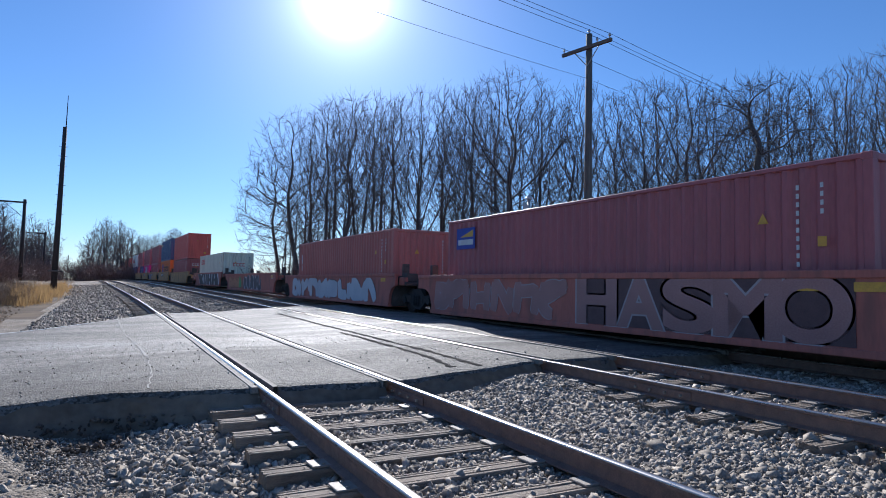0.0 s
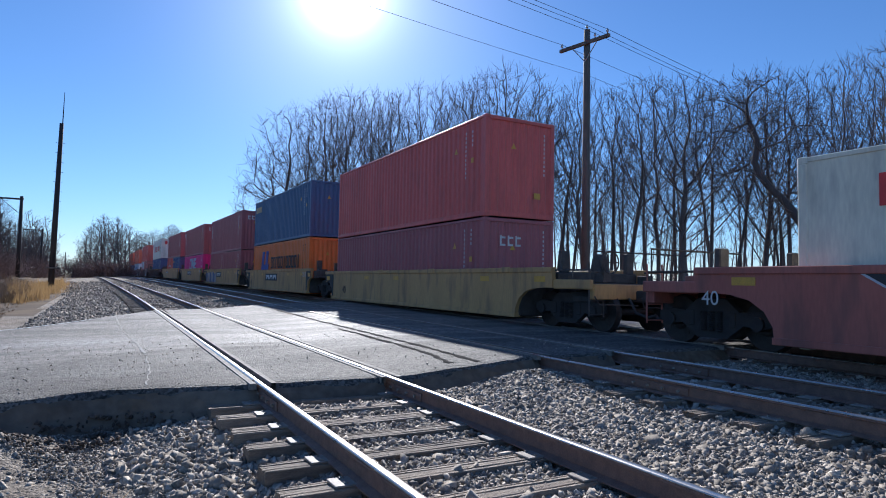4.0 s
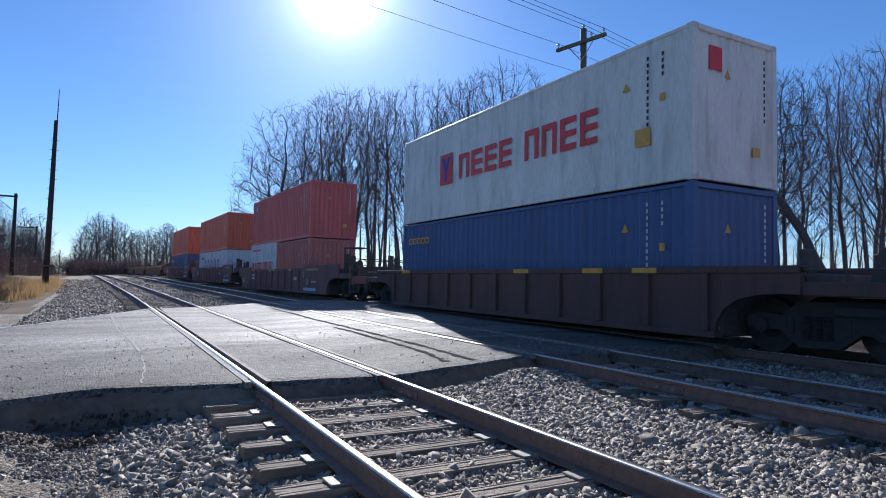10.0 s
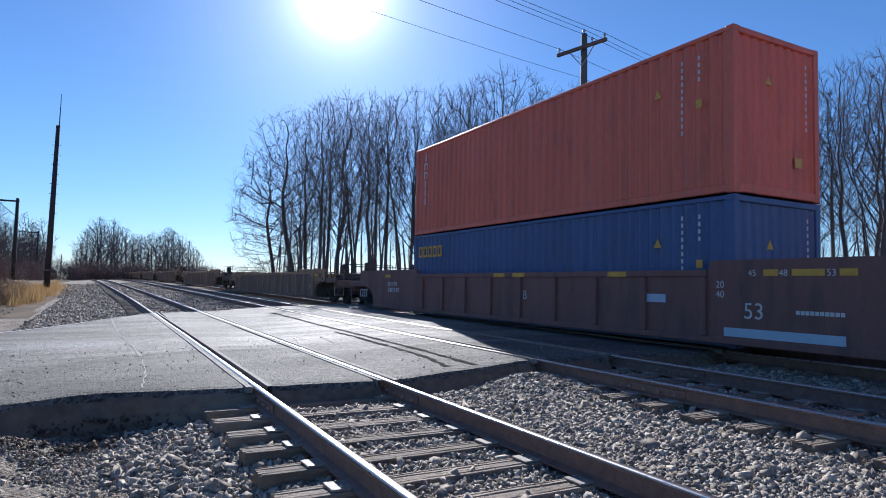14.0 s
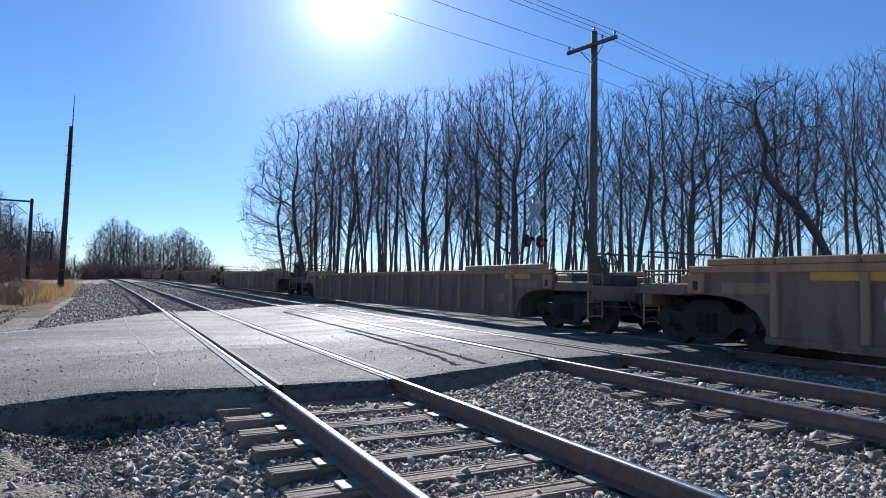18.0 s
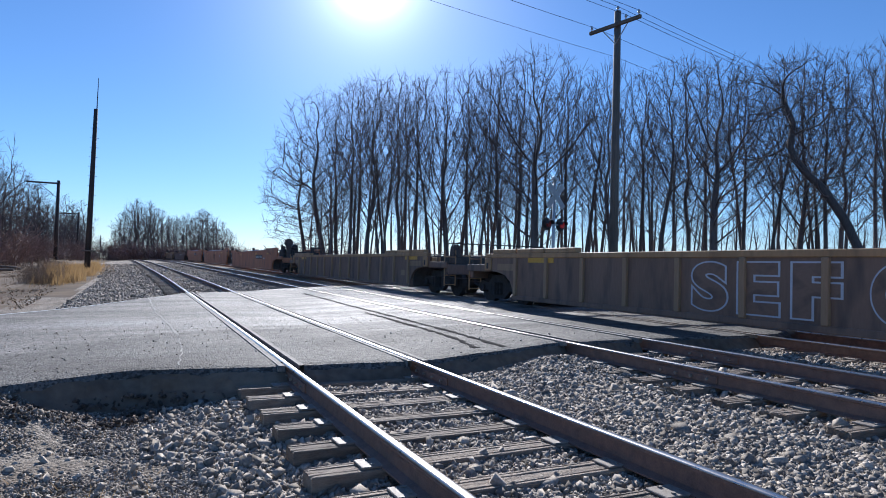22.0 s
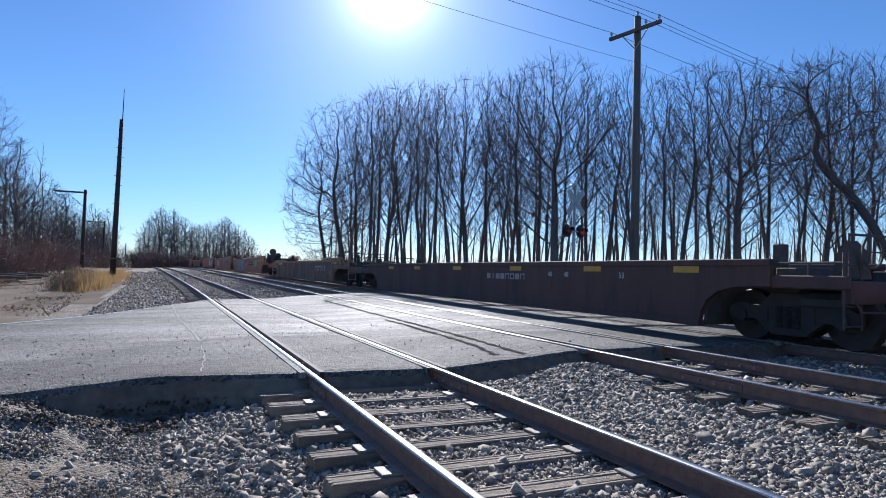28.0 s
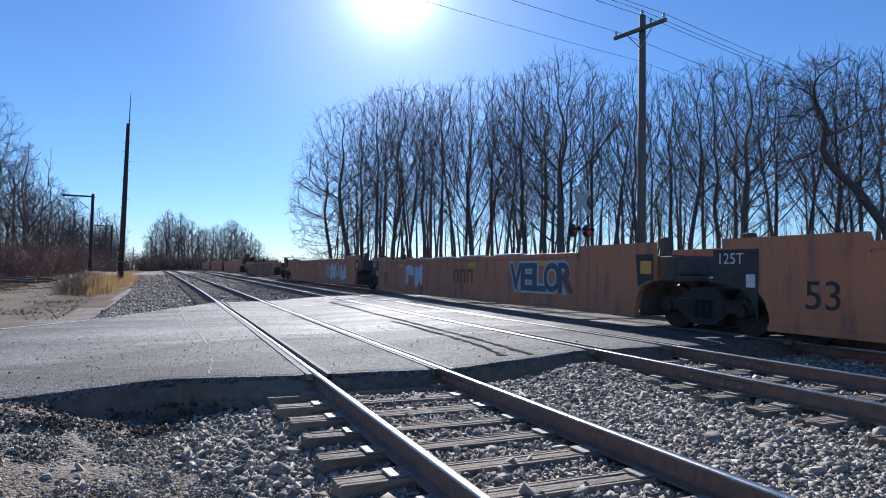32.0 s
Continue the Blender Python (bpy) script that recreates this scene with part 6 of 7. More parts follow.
def blocks(parent, name, y_left, y_right, z0, z1, count, material, label, x=-1.225, seed=1, shapes="frame bar arch slab", bold=1.0):
    """A row of plain blocks the size of lettering, from y_left (further back) to y_right."""
    rnd = random.Random(seed)
    p = (y_left - y_right) / count
    h = z1 - z0
    kinds = shapes.split()
    for i in range(count):
        m = Mesh()

        def r(a, b, c, d):
            m.box(x - 0.004, x, a, b, c, d)

        b = y_left - i * p - p * 0.1
        a = b - p * 0.8
        t = min(0.26 * (b - a), 0.22 * h * bold)
        k = kinds[rnd.randrange(len(kinds))]
        if k == "bar":
            c = (a + b) / 2
            r(c - t * 0.7, c + t * 0.7, z0, z1)
        elif k == "slab":
            r(a, b, z0, z1)
        elif k == "arch":
            r(a, a + t, z0, z1 - t), r(b - t, b, z0, z1 - t), r(a, b, z1 - t, z1)
        elif k == "rungs":
            r(a, b, z0, z0 + t), r(a, b, z1 - t, z1), r(a, b - t, (z0 + z1 - t) / 2, (z0 + z1 + t) / 2), r(b - t, b, z0 + t, z1 - t)
        else:
            r(a, a + t, z0 + t, z1 - t), r(b - t, b, z0 + t, z1 - t), r(a, b, z0, z0 + t), r(a, b, z1 - t, z1)
        part(name, m, material, parent, label)


def columns(c, H, material=None, end=True, tri=True, low=False):
    """Small number columns, warning triangle and plates near the front end of a container."""
    material = material or P_WHITE
    m = Mesh()
    top = H - (0.35 if not low else 0.3)
    for i in range(11):
        m.box(-1.222, -1.215, 1.05, 1.095, top - 0.13 * i - 0.075, top - 0.13 * i)
    tagged(part("number_column", m, material, c, "column of small characters"), kind="stuff")
    m = Mesh()
    for i in range(4):
        m.box(-1.222, -1.215, 0.68, 0.725, top - 0.13 * i - 0.075, top - 0.13 * i)
    tagged(part("number_column", m, material, c, "column of small characters"), kind="stuff")
    part("data_plate", Mesh().box(-1.223, -1.216, 0.64, 0.77, top - 0.95, top - 0.8), P_YELLOW if tri else material, c, "small yellow label")
    if tri:
        part("warning_triangle", Mesh().extrude([(1.55, top - 0.55), (1.74, top - 0.55), (1.645, top - 0.38)], 0, -1.223, -1.216), P_YELLOW, c, "yellow warning triangle")
    if end:
        m = Mesh()
        for i in range(10):
            m.box(0.84, 0.88, 0.028, 0.034, top - 0.13 * i - 0.075, top - 0.13 * i)
        tagged(part("number_column", m, material, c, "column of small characters"), kind="stuff")
        part("data_plate", Mesh().box(0.5, 0.72, 0.027, 0.034, 0.6, 0.78), P_YELLOW, c, "yellow label")
        part("warning_triangle", Mesh().extrude([(-0.33, H - 0.9), (-0.15, H - 0.9), (-0.24, H - 0.73)], 1, 0.027, 0.034), P_YELLOW if tri else material, c, "small label")


def end_blocks(c, name, x0, x1, z0, z1, count, material, label):
    """Plain letter-sized blocks on the end wall that faces the road."""
    m = Mesh()
    p = (x1 - x0) / count
    for i in range(count):
        a = x0 + i * p + 0.1 * p
        b = a + 0.7 * p
        t = 0.3 * (b - a)
        m.box(a, a + t, 0.026, 0.033, z0, z1)
        m.box(a + t, b, 0.026, 0.033, z0, z0 + t)
        m.box(a + t, b, 0.026, 0.033, z1 - 1.6 * t, z1 - 0.6 * t)
    part(name, m, material, c, label)


def ring(m, y, z, r0, r1, x, n=24, gap=0.0):
    k = len(m.v)
    s = n if gap == 0 else int(n * (1 - gap / 6.283))
    for i in range(s + 1):
        a = math.pi + gap / 2 + (6.283 - gap) * i / s if gap else 6.283 * i / n
        m.v += [(x, y + r0[0] * math.cos(a), z + r0[1] * math.sin(a)), (x, y + r1[0] * math.cos(a), z + r1[1] * math.sin(a))]
    for i in range(s):
        q = k + 2 * i
        m.f.append((q, q + 1, q + 3, q + 2))


def dress():
    HC, ST, L = 2.896, 2.591, 12.192
    B, C = BOX, CARS
    for key, c in B.items():
        H = HC if ("top" in key or key in ("beacon", "up", "oocl", "hapag", "ym")) else ST
        pale = key in ("oocl", "ym", "ym20", "cosco")
        columns(c, H, P_BLACK if pale or key == "hapag" else P_WHITE, tri=key not in ("cosco", "one"), low=H == ST)
    # badges and names, as plain shapes
    b = part("badge", Mesh().box(-1.224, -1.214, L - 1.6, L - 0.55, 2.0, 2.62), P_BLUE, B["beacon"], "blue company badge with a pale stripe")
    part("badge_stripe", Mesh().box(-1.229, -1.223, L - 1.5, L - 0.65, 2.12, 2.28), P_WHITE, b)
    part("badge_stripe", Mesh().extrude([(L - 1.5, 2.35), (L - 0.75, 2.35), (L - 1.5, 2.55)], 0, -1.229, -1.223), P_YELLOW, b)
    blocks(B["up"], "name_block", L - 0.45, L - 0.85, 1.8, 2.3, 1, P_WHITE, "white painted initials", seed=3)
    blocks(B["up"], "name_block", L - 0.45, L - 0.85, 1.45, 1.72, 1, P_WHITE, "white painted initials", seed=4)
    blocks(B["oocl"], "name_block", L - 1.1, L - 2.9, 2.05, 2.5, 4, P_RED, "red company name", seed=5, shapes="frame")
    end_blocks(B["oocl"], "name_block", -0.45, 0.55, 1.75, 2.05, 4, P_RED, "red company name")
    part("rust_streak", Mesh().box(-1.223, -1.2, 0.05, 0.3, 0.4, 2.8), mat("rust", (0.32, 0.16, 0.06), (0.5, 0.42, 0.3), 0.8, scale=4, bump=0.2), B["oocl"], "rusty corner post")
    for k in ("tex_top", "tex2_top", "tex3_top"):
        end_blocks(B[k], "name_block", -0.8, 0.05, 2.25, 2.55, 3, P_WHITE, "white company name")
        for i in range(3):
            blocks(B[k], "name_block", L - 0.4, L - 0.72, 2.2 - i * 0.42, 2.52 - i * 0.42, 1, P_WHITE, "white company name", seed=i, shapes="arch")
    end_blocks(B["brown_low"], "name_block", -0.7, 0.1, 1.8, 2.1, 3, P_WHITE, "white company name")
    h = B["hapag"]
    for i in range(2):
        y = L - 2.2 - i * 0.95
        part("emblem", Mesh().extrude([(y, 1.3), (y - 0.55, 1.3), (y - 0.85, 2.45), (y - 0.3, 2.45)], 0, -1.226, -1.219), P_BLUE, h, "blue slanted emblem")
    part("emblem", Mesh().extrude([(L - 2.2, 1.3), (L - 4.0, 1.3), (L - 4.1, 1.62), (L - 2.3, 1.62)], 0, -1.231, -1.224), P_BLUE, h, "blue slanted emblem")
    blocks(h, "name_block", L - 4.6, L - 10.6, 1.36, 2.05, 11, P_BLACK, "large dark company name", seed=8, shapes="frame arch bar", bold=1.4)
    blocks(B["seaco_top"], "name_block", L - 0.35, L - 1.8, 2.15, 2.5, 5, P_YELLOW, "yellow company name", seed=9, shapes="frame")
    o = B["one"]
    blocks(o, "name_block", 8.36, 6.82, 1.1, 2.3, 1, P_PALE, "large pale blue frame-like shape", shapes="frame")
    m = Mesh()
    m.box(-1.226, -1.219, 6.44, 6.77, 1.1, 2.3)
    m.box(-1.226, -1.219, 5.49, 5.82, 1.1, 2.3)
    m.extrude([(6.44, 2.3), (6.44, 1.75), (5.82, 1.1), (5.82, 1.65)], 0, -1.226, -1.219)
    part("name_block", m, P_PALE, o, "large pale blue gate-like shape")
    m = Mesh()
    m.box(-1.226, -1.219, 4.96, 5.29, 1.1, 2.3)
    for q in (1.1, 1.6, 2.03):
        m.box(-1.226, -1.219, 4.25, 4.96, q, q + 0.27)
    part("name_block", m, P_PALE, o, "large pale blue rung-like shape")
    g = B["mag"]
    m = Mesh()
    ring(m, 3.3, 2.08, (0.27, 0.27), (0.33, 0.33), -1.224)
    m.extrude([(3.5, 1.91), (3.1, 1.91), (3.3, 2.28)], 0, -1.225, -1.219)
    part("badge", m, P_WHITE, g, "white round badge")
    blocks(g, "name_block", 4.3, 2.3, 1.42, 1.64, 8, P_WHITE, "white company name", seed=12)
    blocks(B["blue20"], "name_block", 5.75, 4.75, 1.95, 2.18, 5, P_YELLOW, "yellow company name", seed=13, shapes="frame")
    y = B["ym"]
    part("badge", Mesh().box(-1.224, -1.216, 8.8, 9.55, 1.05, 2.0), P_RED, y, "red and blue square badge")
    part("badge", Mesh().extrude([(9.1, 1.15), (9.25, 1.15), (9.25, 1.5), (9.48, 1.9), (9.3, 1.9), (9.17, 1.65), (9.04, 1.9), (8.87, 1.9), (9.1, 1.5)], 0, -1.23, -1.222), P_BLUE, y, "red and blue square badge")
    blocks(y, "name_block", 8.45, 5.6, 1.12, 1.85, 4, P_RED, "large red company name", seed=14, shapes="arch frame rungs", bold=1.5)
    blocks(y, "name_block", 5.16, 2.4, 1.12, 1.88, 4, P_RED, "large red company name", seed=15, shapes="arch frame rungs", bold=1.5)
    part("badge", Mesh().box(-0.75, -0.4, 0.025, 0.034, 2.1, 2.55), P_RED, y, "red and blue square badge")
    part("data_plate", Mesh().box(-1.223, -1.216, 1.0, 1.4, 0.8, 1.15), P_YELLOW, y, "yellow label")
    blocks(B["dic"], "name_block", L - 0.5, L - 2.0, 1.9, 2.1, 5, P_YELLOW, "yellow company name", seed=16, shapes="frame")
    q = B["ym20"]
    part("badge", Mesh().box(-1.224, -1.216, 5.2, 5.65, 1.0, 1.45), P_RED, q, "red and blue square badge")
    blocks(q, "name_block", 5.0, 3.2, 1.0, 1.45, 4, P_RED, "large red company name", seed=17, shapes="arch frame bar")
    blocks(q, "name_block", 2.9, 0.9, 1.0, 1.47, 4, P_RED, "large red company name", seed=18, shapes="arch frame bar")
    blocks(q, "name_block", 5.6, 3.6, 2.15, 2.27, 16, P_RED, "small red web address", seed=19, shapes="slab frame")
    part("badge", Mesh().box(-1.224, -1.216, L - 1.2, L - 0.8, 2.1, 2.6), P_BLUE, B["f_top"], "blue and white square badge")
    part("badge", Mesh().extrude([(L - 1.14, 2.16), (L - 0.92, 2.3), (L - 0.92, 2.54), (L - 1.1, 2.5)], 0, -1.23, -1.222), P_WHITE, B["f_top"], "blue and white square badge")
    k = B["cosco"]
    for i in range(5):
        m = Mesh()
        ring(m, L - 3.3 - i * 1.42, 1.4, (0.27, 0.34), (0.44, 0.52), -1.224, gap=0.0)
        part("name_block", m, P_BLUE, k, "large blue rounded letter shape")
    blocks(k, "name_block", L - 1.2, L - 2.6, 1.95, 2.15, 4, P_BLUE, "small blue characters", seed=21)
    m = Mesh()
    ring(m, L - 0.75, 2.0, (0.1, 0.22), (0.16, 0.3), -1.224)
    part("badge", m, P_BLUE, k, "small blue emblem")
    m = Mesh()
    ring(m, L - 5.9, 2.28, (0.0, 0.0), (0.14, 0.16), -1.224)
    part("badge", m, P_RED, k, "small red round badge")
    for key in ("tri_top", "tri2_top"):
        for i in range(6):
            blocks(B[key], "name_block", L - 0.62, L - 0.9, 2.42 - i * 0.29, 2.64 - i * 0.29, 1, P_WHITE, "white company name", seed=i + 30, shapes="arch frame bar")
    blocks(B["seaco_low"], "name_block", L - 0.35, L - 2.0, 1.85, 2.2, 5, P_YELLOW, "yellow company name", seed=41, shapes="frame")

    def reflectors(car, spots, z=1.08, w=0.42, h=0.13, x=-1.506):
        for y in spots:
            side_marks(car, "reflector", [(y, y + w, z, z + h)], P_YELLOW, "yellow reflective patch", x=x)

    def panel(car, y0, y1, z0, z1, count, seed):
        side_marks(car, "name_panel", [(y0, y1, z0, z1)], P_BLACK, "black name panel")
        blocks(car, "name_block", y1 - 0.12, y0 + 0.12, z0 + 0.07, z1 - 0.07, count, P_WHITE, "white characters on black", x=-1.512, seed=seed, shapes="arch frame bar" if count > 3 else "arch", bold=1.0 if count > 3 else 2.6)

    # red five-unit car
    side_marks(C[0], "graffiti", [(2.5, 8.2, 0.32, 1.3)], G_INK, "dark ground behind sprayed letters", x=-1.5055)
    graffiti(C[0], 8.5, 15.0, 0.32, 1.28, 2, [G_PINK, G_PINK], G_SILVER, letters=6, wild=0.4, fat=0.3, edge=0.025, label="pale bubble-letter graffiti")
    word(C[0], "HASMO", (7.6, 6.4, 5.25, 4.15, 3.15), 1.3, 0.28, 1.36, G_PINK, G_SILVER, "dusty pink bubble letter with a silver rim", outer=0.06, inner=0.035)
    graffiti(C[1], 2.5, 14.0, 0.25, 1.22, 4, [G_WHITE, G_WHITE], G_BLACK, letters=8, wild=1.0, fat=0.46, edge=0.03, label="white angular graffiti")
    graffiti(C[2], 4.4, 9.6, 0.24, 1.3, 6, [G_SLATE], G_WHITE, letters=5, wild=1.0, fat=0.34, edge=0.08, label="silver and dark blue graffiti")
    graffiti(C[2], 10.2, 14.6, 0.3, 1.2, 7, [G_ORANGE, G_ORANGE, G_ORANGE, G_ORANGE, G_GREEN], G_BROWN, letters=5, wild=0.6, edge=0.03, label="orange and green graffiti")
    # broad black letters with white between them
    part("graffiti", Mesh().extrude([(1.5, 0.3), (11.0, 0.3), (12.6, 1.26), (2.3, 1.26)], 0, -1.509, -1.505), G_BLACK, C[3], "broad black sprayed letters")
    for poly in ([(12.6, 1.26), (12.66, 1.26), (11.08, 0.3), (11.02, 0.3)], [(11.14, 1.25), (10.4, 1.25), (10.75, 1.05)], [(10.05, 0.82), (9.1, 1.25), (9.28, 0.82), (9.02, 0.32)],
                 [(8.6, 0.8), (8.42, 0.4), (8.3, 0.3), (8.2, 0.8), (8.3, 1.25), (8.5, 1.1)], [(7.5, 0.3), (7.1, 0.3), (7.32, 0.65), (7.3, 1.26), (7.44, 1.26), (7.4, 0.65)],
                 [(6.34, 0.86), (5.9, 0.86), (5.9, 1.26), (6.34, 1.26)], [(6.26, 0.3), (5.74, 0.3), (5.84, 0.6), (6.24, 0.6)], [(5.16, 1.26), (4.7, 1.26), (4.98, 0.34)],
                 [(3.95, 0.86), (3.45, 0.86), (3.72, 1.22)], [(3.95, 0.32), (3.5, 0.32), (3.55, 0.6), (3.9, 0.6)], [(2.5, 1.26), (2.1, 1.26), (1.46, 0.34), (1.85, 0.34)]):
        part("graffiti", Mesh().extrude(poly, 0, -1.514, -1.51), G_WHITE, C[3], "white gap between black sprayed letters")
    for i, (a, bb) in enumerate(((2.0, 3.0), (1.6, 13.4), (1.5, 6.0), (2.0, 14.2))):
        reflectors(C[i], (a + 0.1, bb))
    lettering(C[2], "125 T", 0.34, 2.0, 1.02, P_WHITE)
    lettering(C[3], "40", 0.34, 15.2, 0.75, P_WHITE)
    # yellow five-unit car
    for i in (4, 5, 6, 7, 8):
        reflectors(C[i], (2.2, 4.6, 10.4, 13.2))
        n = C[i]
        for k in range(3):
            part("lift_bracket", Mesh().box(-1.56, -1.5, 3.6 + k * 4.1, 3.95 + k * 4.1, 1.3, 1.44, 0.015), W_YELLOW, n)
    for i in (5, 6, 7, 8):
        part("end_panel", Mesh().extrude([(0.87, 0.97), (1.06, 0.97), (1.3, 0.86), (1.39, 0.66), (1.43, 0.34), (1.6, 0.34), (1.6, 1.29), (0.87, 1.29)], 0, -1.51, -1.505), M_BLACK, C[i], "black end panel")
        part("reflector", Mesh().box(-1.518, -1.512, 0.92, 1.26, 1.02, 1.2), P_YELLOW, C[i], "yellow reflective patch")
    for i, ln in ((4, 19.4), (5, 16.1), (6, 16.4), (7, 16.0)):
        part("end_panel", Mesh().extrude([(ln - a, b) for a, b in ((0.87, 0.97), (1.06, 0.97), (1.5, 0.88), (1.74, 0.64), (1.84, 0.34), (2.0, 0.34), (2.0, 1.29), (0.87, 1.29))], 0, -1.51, -1.505), M_BLACK, C[i], "black end panel")
        part("reflector", Mesh().box(-1.518, -1.512, ln - 1.5, ln - 1.1, 1.02, 1.2), P_YELLOW, C[i], "yellow reflective patch")
    panel(C[5], 7.1, 9.8, 0.78, 1.18, 3, 50)
    panel(C[7], 7.2, 9.6, 0.78, 1.18, 3, 51)
    panel(C[6], 7.7, 9.6, 0.78, 1.18, 3, 52)
    graffiti(C[6], 9.7, 14.4, 0.25, 1.25, 9, [G_BLUE, G_SILVER], G_BLUE, letters=6, wild=1.2, label="blue and grey graffiti")
    side_marks(C[8], "name_panel", [(10.8, 12.9, 0.85, 1.06)], M_TRUCK, "faded dark number panel")
    blocks(C[8], "name_block", 12.8, 10.9, 0.89, 1.02, 9, P_WHITE, "faded white characters", x=-1.512, seed=54)
    for i in (5, 6, 7, 8):
        lettering(C[i], "125-T", 0.3, 2.3, 1.02, P_WHITE)
    lettering(C[4], "40", 0.45, 16.2, 0.5, P_BLACK)
    lettering(C[5], "40", 0.45, 13.9, 0.5, P_BLACK)
    # brown cars
    reflectors(C[9], (4.6, 6.0, 8.5, 15.0), 1.265, 0.6, 0.1, -1.534)
    for i in (10, 11, 12):
        c = C[i]
        ln = (22.7, 20.3, 22.2)[i - 10]
        d = 2.97 if i == 10 else 0.0
        reflectors(c, (5.94 + d, 9.26 + d, 10.1 + d, 17.2), 1.285, 0.5, 0.1, -1.534)
        for q, w in ((2.86, 0.24), (2.17, 0.48), (1.73, 0.24)):
            reflectors(c, (q + d,), 1.29, w, 0.1)
        lettering(c, "53", 0.36, 3.45 + d, 0.62, P_WHITE)
        lettering(c, "ACB"[i - 10], 0.3, 9.35 + d, 0.76, P_WHITE)
        lettering(c, "125T", 0.42, ln - 1.95, 0.55, P_WHITE)
        lettering(c, "20", 0.16, 3.95 + d, 1.1, P_WHITE)
        lettering(c, "40", 0.16, 3.95 + d, 0.94, P_WHITE)
        for q, tx in ((3.36, "45"), (2.85, "48"), (2.15, "53")):
            lettering(c, tx, 0.14, q + d, 1.29, P_WHITE)
        side_marks(c, "sill_patch", [(1.9 + d, 3.8 + d, 0.32, 0.46)], P_PALE, "pale primer patch")
        side_marks(c, "data_panel", [(5.0 + d, 5.47 + d, 0.82, 0.97)], P_PALE, "pale data panel")
        blocks(c, "name_block", ln - 4.7, ln - 5.5, 0.98, 1.12, 4, P_WHITE, "faded white characters", x=-1.506, seed=60 + i)
        blocks(c, "name_block", ln - 4.7, ln - 5.7, 0.78, 0.92, 6, P_WHITE, "faded white characters", x=-1.506, seed=70 + i)
        blocks(c, "name_block", 2.6 + d, 1.9 + d, 0.72, 0.78, 10, P_WHITE, "small white data lines", x=-1.506, seed=80 + i, shapes="slab")
    # ribbed ochre cars
    LEN = {i: q for i, q in zip(list(range(13, 19)) + [23, 27], (24.9, 24.05, 24.6, 23.85, 25.0, 23.7, 23.4, 22.0))}
    for i in list(range(13, 19)) + [23, 27]:
        reflectors(C[i], (2.8, LEN[i] - 5.2), 1.2, 1.1, 0.12)
        m = Mesh()
        for k in range(3):
            m.box(-1.5, -1.3, 2.3 + k * 1.25, 3.5 + k * 1.25, 1.44, 1.56, 0.015)
            m.box(-1.5, -1.3, LEN[i] - 3.5 - k * 1.25, LEN[i] - 2.3 - k * 1.25, 1.44, 1.56, 0.015)
        part("top_cap", m, W_OCHRE, C[i], "ochre cap plates on the chord")
        side_marks(C[i], "data_panel", [(3.9, 4.25, 0.62, 0.82)], W_RIB, "small faded data panel")
        for y in (2.5, LEN[i] - 3.6):
            side_marks(C[i], "dusty_panel", [(y, y + 1.0, 0.98, 1.16)], W_RIB, "dusty ochre end panel")
    word(C[16], "SFOK", (11.8, 9.6, 8.65, 7.6), 0.9, 0.4, 1.24, W_GRIME, G_WHITE, "white outlined graffiti letter", outer=0.07)
    side_marks(C[16], "yellow_panel", [(10.1, 11.2, 0.36, 1.3)], W_OCHRE, "ochre repaired panel", x=-1.506)
    word(C[17], "SEFO", (15.25, 14.3, 13.35, 12.2), 0.8, 0.38, 1.26, W_GRIME, G_WHITE, "white outlined graffiti letter", outer=0.07)
    graffiti(C[14], 16.0, 19.0, 0.35, 1.1, 16, [W_GRIME], G_SILVER, letters=3, label="faded grey graffiti")
    blocks(C[23], "name_block", 7.6, 5.2, 0.8, 1.1, 3, P_WHITE, "white faded letters", x=-1.506, seed=90, shapes="arch")
    # orange three-unit cars
    for i in (19, 20, 21, 24, 25, 26, 28, 29, 30):
        ln = 21.5
        reflectors(C[i], (4.6, 8.9, 15.6), 1.28, 0.5, 0.13)
        m = Mesh()
        for k in range(4):
            m.box(-1.5, -1.34, 6.0 + k * 2.4, 7.6 + k * 2.4, 1.6, 1.645, 0.012)
        part("top_cap", m, P_PALE, C[i], "pale worn cap plates")
        side_marks(C[i], "data_panel", [(5.9, 6.3, 0.95, 1.05)], P_WHITE, "small white data panel")
    for i in (20, 21, 25, 26, 29, 30):
        part("end_panel", Mesh().extrude([(0.86, 0.96), (1.02, 0.96), (1.3, 0.84), (1.38, 1.5), (0.86, 1.5)], 0, -1.51, -1.505), M_BLACK, C[i], "black end panel")
    for i, ln in ((19, 22.4), (20, 20.9), (24, 23.5), (25, 20.8), (28, 22.0), (29, 21.0)):
        part("end_panel", Mesh().extrude([(ln - y, z) for y, z in ((0.86, 0.96), (1.02, 0.96), (1.5, 0.85), (1.72, 0.6), (1.78, 0.27), (1.8, 1.55), (0.86, 1.55))], 0, -1.51, -1.505), M_BLACK, C[i], "black end panel")
        lettering(C[i], "125T", 0.27, ln - 0.95, 1.3, P_WHITE, x=-1.514)
        side_marks(C[i], "data_panel", [(ln - 1.74, ln - 1.56, 0.9, 1.12)], P_WHITE, "small white data panel", x=-1.511)
        m = Mesh()
        for k in range(5):
            m.tube([(-1.5, ln - 3.6 - k * 0.42, 1.45 + 0.1 * (k % 2)), (-1.512, ln - 3.75 - k * 0.42, 1.6), (-1.5, ln - 3.95 - k * 0.42, 1.42)], 0.012, 4)
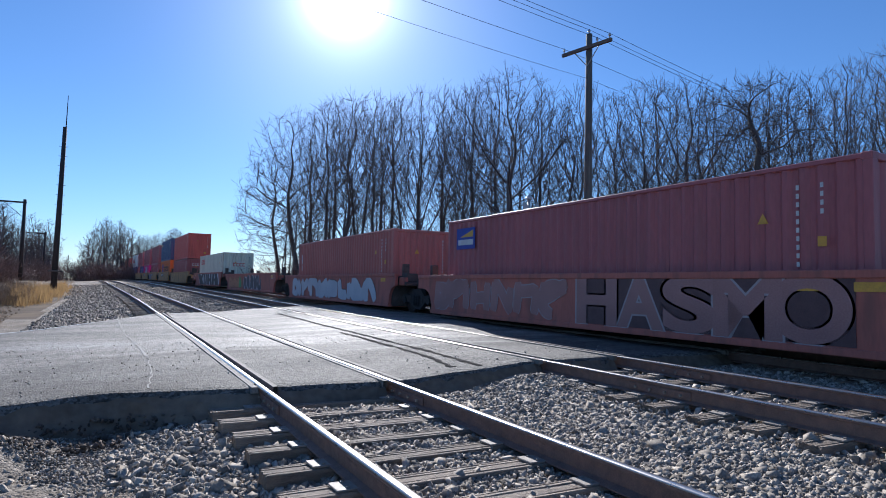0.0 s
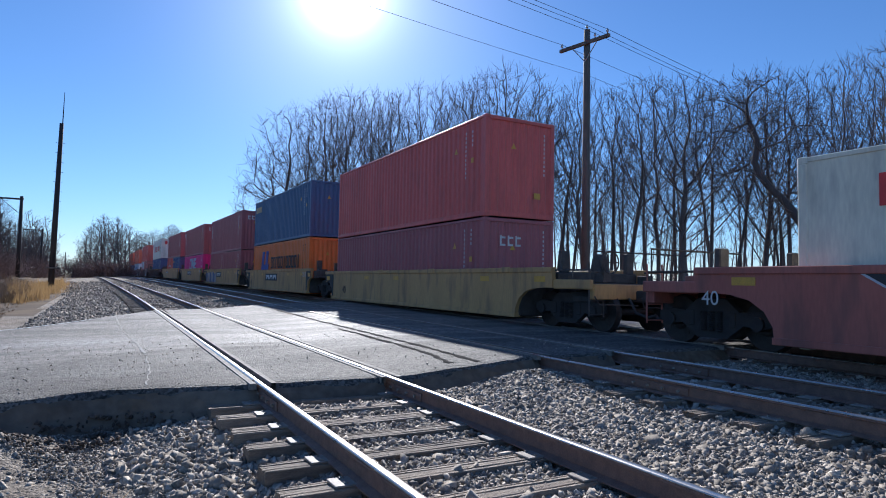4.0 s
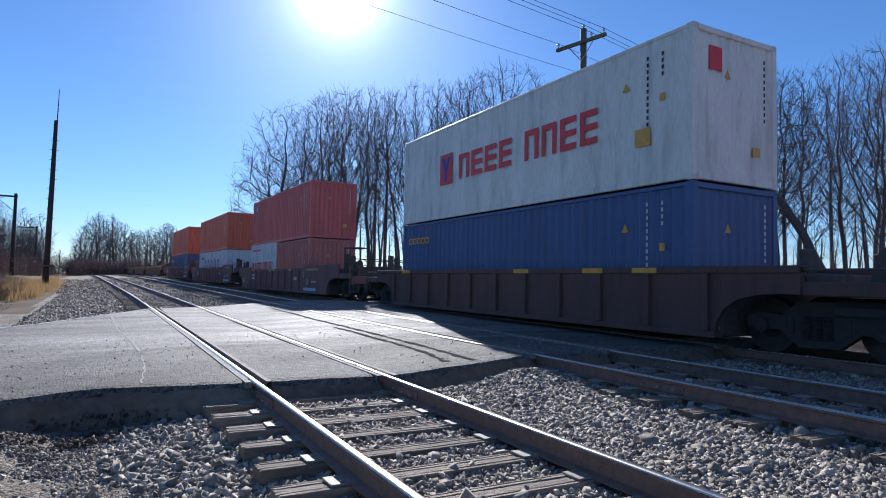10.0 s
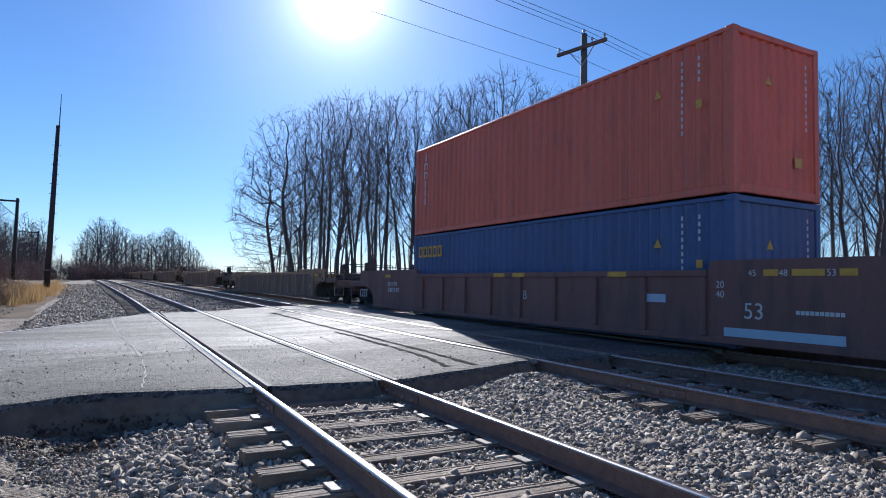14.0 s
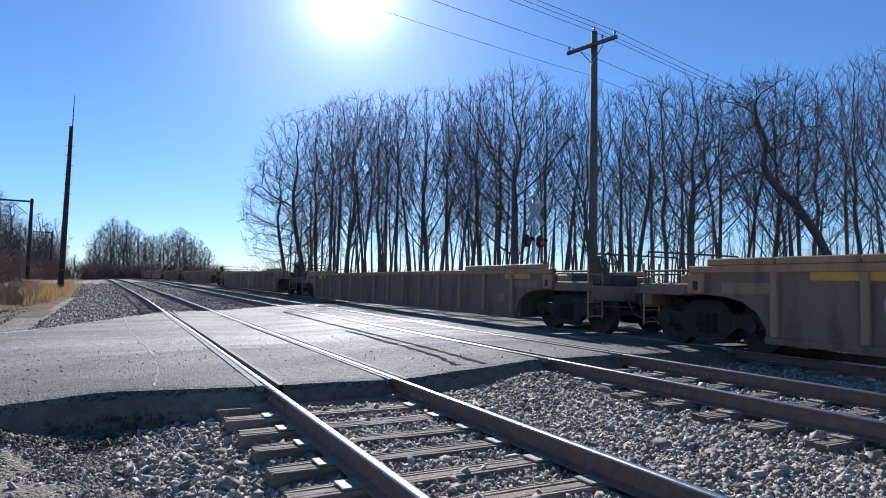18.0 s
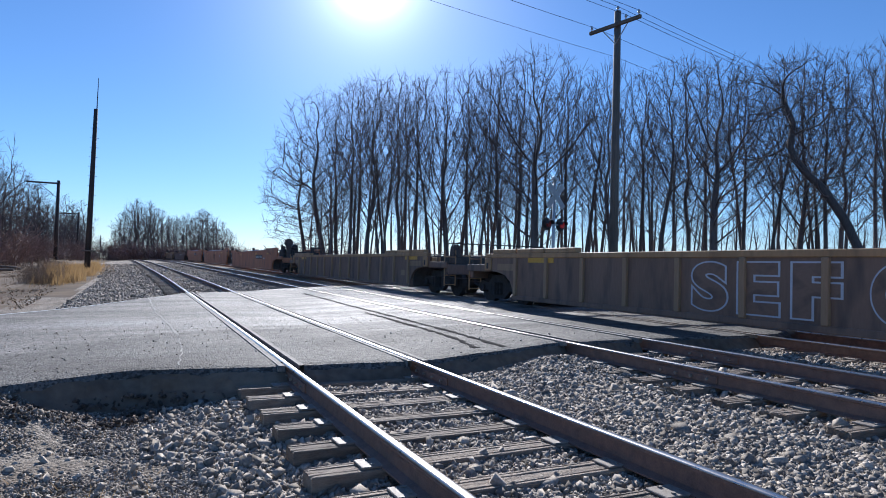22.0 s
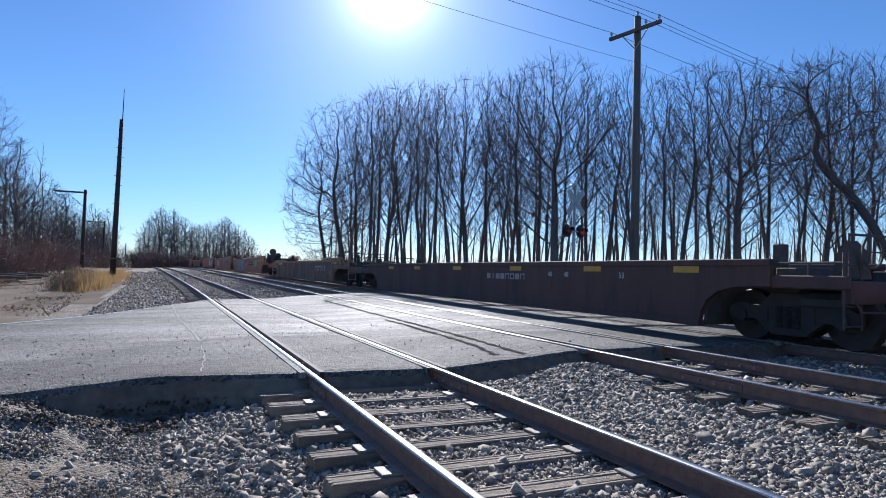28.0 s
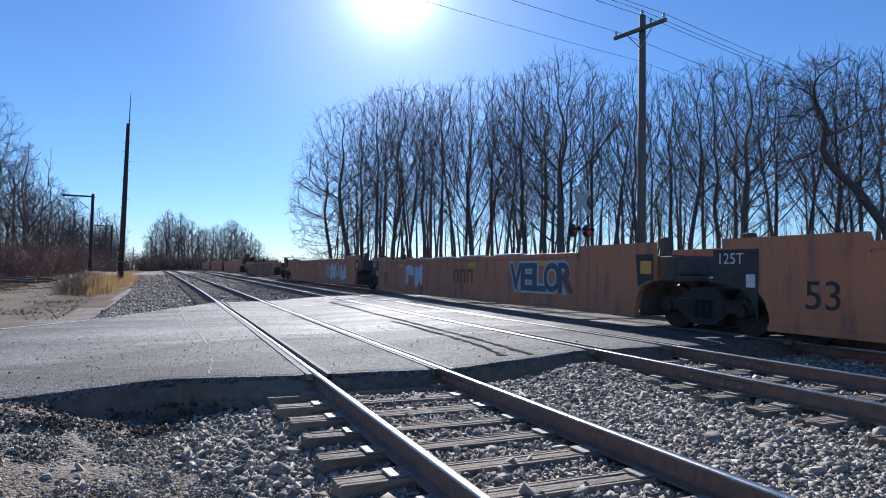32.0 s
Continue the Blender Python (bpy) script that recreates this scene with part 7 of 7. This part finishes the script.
        tagged(part("graffiti", m, G_BROWN, C[i], "thin brown scrawled tag"), kind="stuff")
    for i in (20, 21, 25, 26, 24):
        part("reflector", Mesh().box(-1.518, -1.513, 0.9, 1.22, 1.1, 1.36), P_YELLOW, C[i], "yellow reflective patch")
    for i in (19, 24):
        lettering(C[i], "53", 0.62, 20.9, 0.6, P_BLACK)
    lettering(C[21], "53", 0.62, 6.2, 0.6, P_BLACK)
    lettering(C[25], "53", 0.62, 18.2, 0.6, P_BLACK)
    panel(C[19], 6.7, 9.2, 0.98, 1.27, 10, 100)
    panel(C[21], 7.2, 9.8, 0.95, 1.25, 10, 101)
    panel(C[24], 7.6, 10.5, 0.95, 1.25, 10, 102)
    blocks(C[20], "name_block", 11.2, 9.4, 0.7, 1.2, 3, G_BROWN, "faded brown letter shapes", x=-1.506, seed=103, shapes="arch")
    blocks(C[25], "name_block", 10.6, 9.0, 0.75, 1.2, 3, G_BROWN, "faded brown letter shapes", x=-1.506, seed=104, shapes="arch")
    word(C[24], "NABER", (17.75, 16.75, 15.75, 14.75, 13.75), 1.08, 0.4, 1.46, G_TURQ, G_PALE_OUT, "turquoise graffiti letter", outer=0.06, inner=0.022)
    graffiti(C[24], 5.7, 7.5, 0.7, 1.4, 22, [G_LIME], G_LIME, letters=2, label="pale green cartoon-like graffiti shape")
    word(C[25], "VELOR", (6.3, 5.7, 5.1, 4.5, 3.9), 0.85, 0.55, 1.42, G_SLATE, G_PALE_OUT, "dark blue letter with a pale rim", outer=0.09, inner=0.03)
    m = Mesh()
    ribbon(m, [(12.25 + 0.4 * math.cos(a) * (1 - 0.4 * math.sin(a)), 0.95 + 0.26 * math.sin(a)) for a in np.linspace(0, 6.283, 25)], 0.05, -1.511, (11.7, 0.5), (12.8, 1.4))
    ribbon(m, [(12.1 - 0.5 * t, 0.8 + 0.28 * math.sin(3 * t)) for t in np.linspace(0, 1, 7)], 0.05, -1.5115, (11.5, 0.5), (12.8, 1.4))
    part("graffiti", m, G_WHITE, C[24], "white looped outline")
    graffiti(C[24], 3.9, 5.95, 1.56, 1.72, 61, [G_LIME], W_OCHRE, letters=6, wild=0.6, fat=0.5, edge=0.01, label="yellow-green sprayed letters on the raised end")
    for q in ((2.42, 2.46, 1.2, 1.5), (2.86, 2.9, 1.2, 1.5), (2.46, 2.86, 1.2, 1.23), (2.46, 2.86, 1.47, 1.5), (2.46, 2.86, 1.33, 1.35)):
        side_marks(C[24], "data_frame", [q], P_WHITE, "white framed data box")
    side_marks(C[24], "reflector", [(3.6, 4.0, 1.2, 1.42)], P_YELLOW, "orange reflective patch")
    graffiti(C[25], 13.4, 15.4, 0.5, 1.4, 24, [G_WHITE], G_BLUE, letters=2, label="white star-shaped graffiti")
    graffiti(C[26], 3.0, 7.5, 0.4, 1.4, 25, [G_SILVER, G_WHITE], G_BLACK, letters=4, label="grey graffiti")
    # dark brown smooth car
    reflectors(C[22], (3.4, 6.2, 9.6, 13.4, 17.0, 20.0), 1.16, 0.62, 0.13)
    blocks(C[22], "name_block", 11.6, 9.4, 0.92, 1.08, 8, G_SILVER, "white characters", x=-1.506, seed=110)
    for y, tx in ((5.6, "53"), (8.3, "40"), (7.6, "48")):
        lettering(C[22], tx, 0.18, y, 1.02, P_WHITE)


G_PALE_OUT = mat("pale_blue_spray", (0.42, 0.53, 0.58), (0.3, 0.42, 0.48), 0.5, bump=0.0)


build_ground()
build_road()
build_rails()
build_poles()
build_signal()
build_trees()
CARS, BOX = build_train()
dress()
build_ties()
build_road_marks()
build_ballast()
build_verge()
motions()
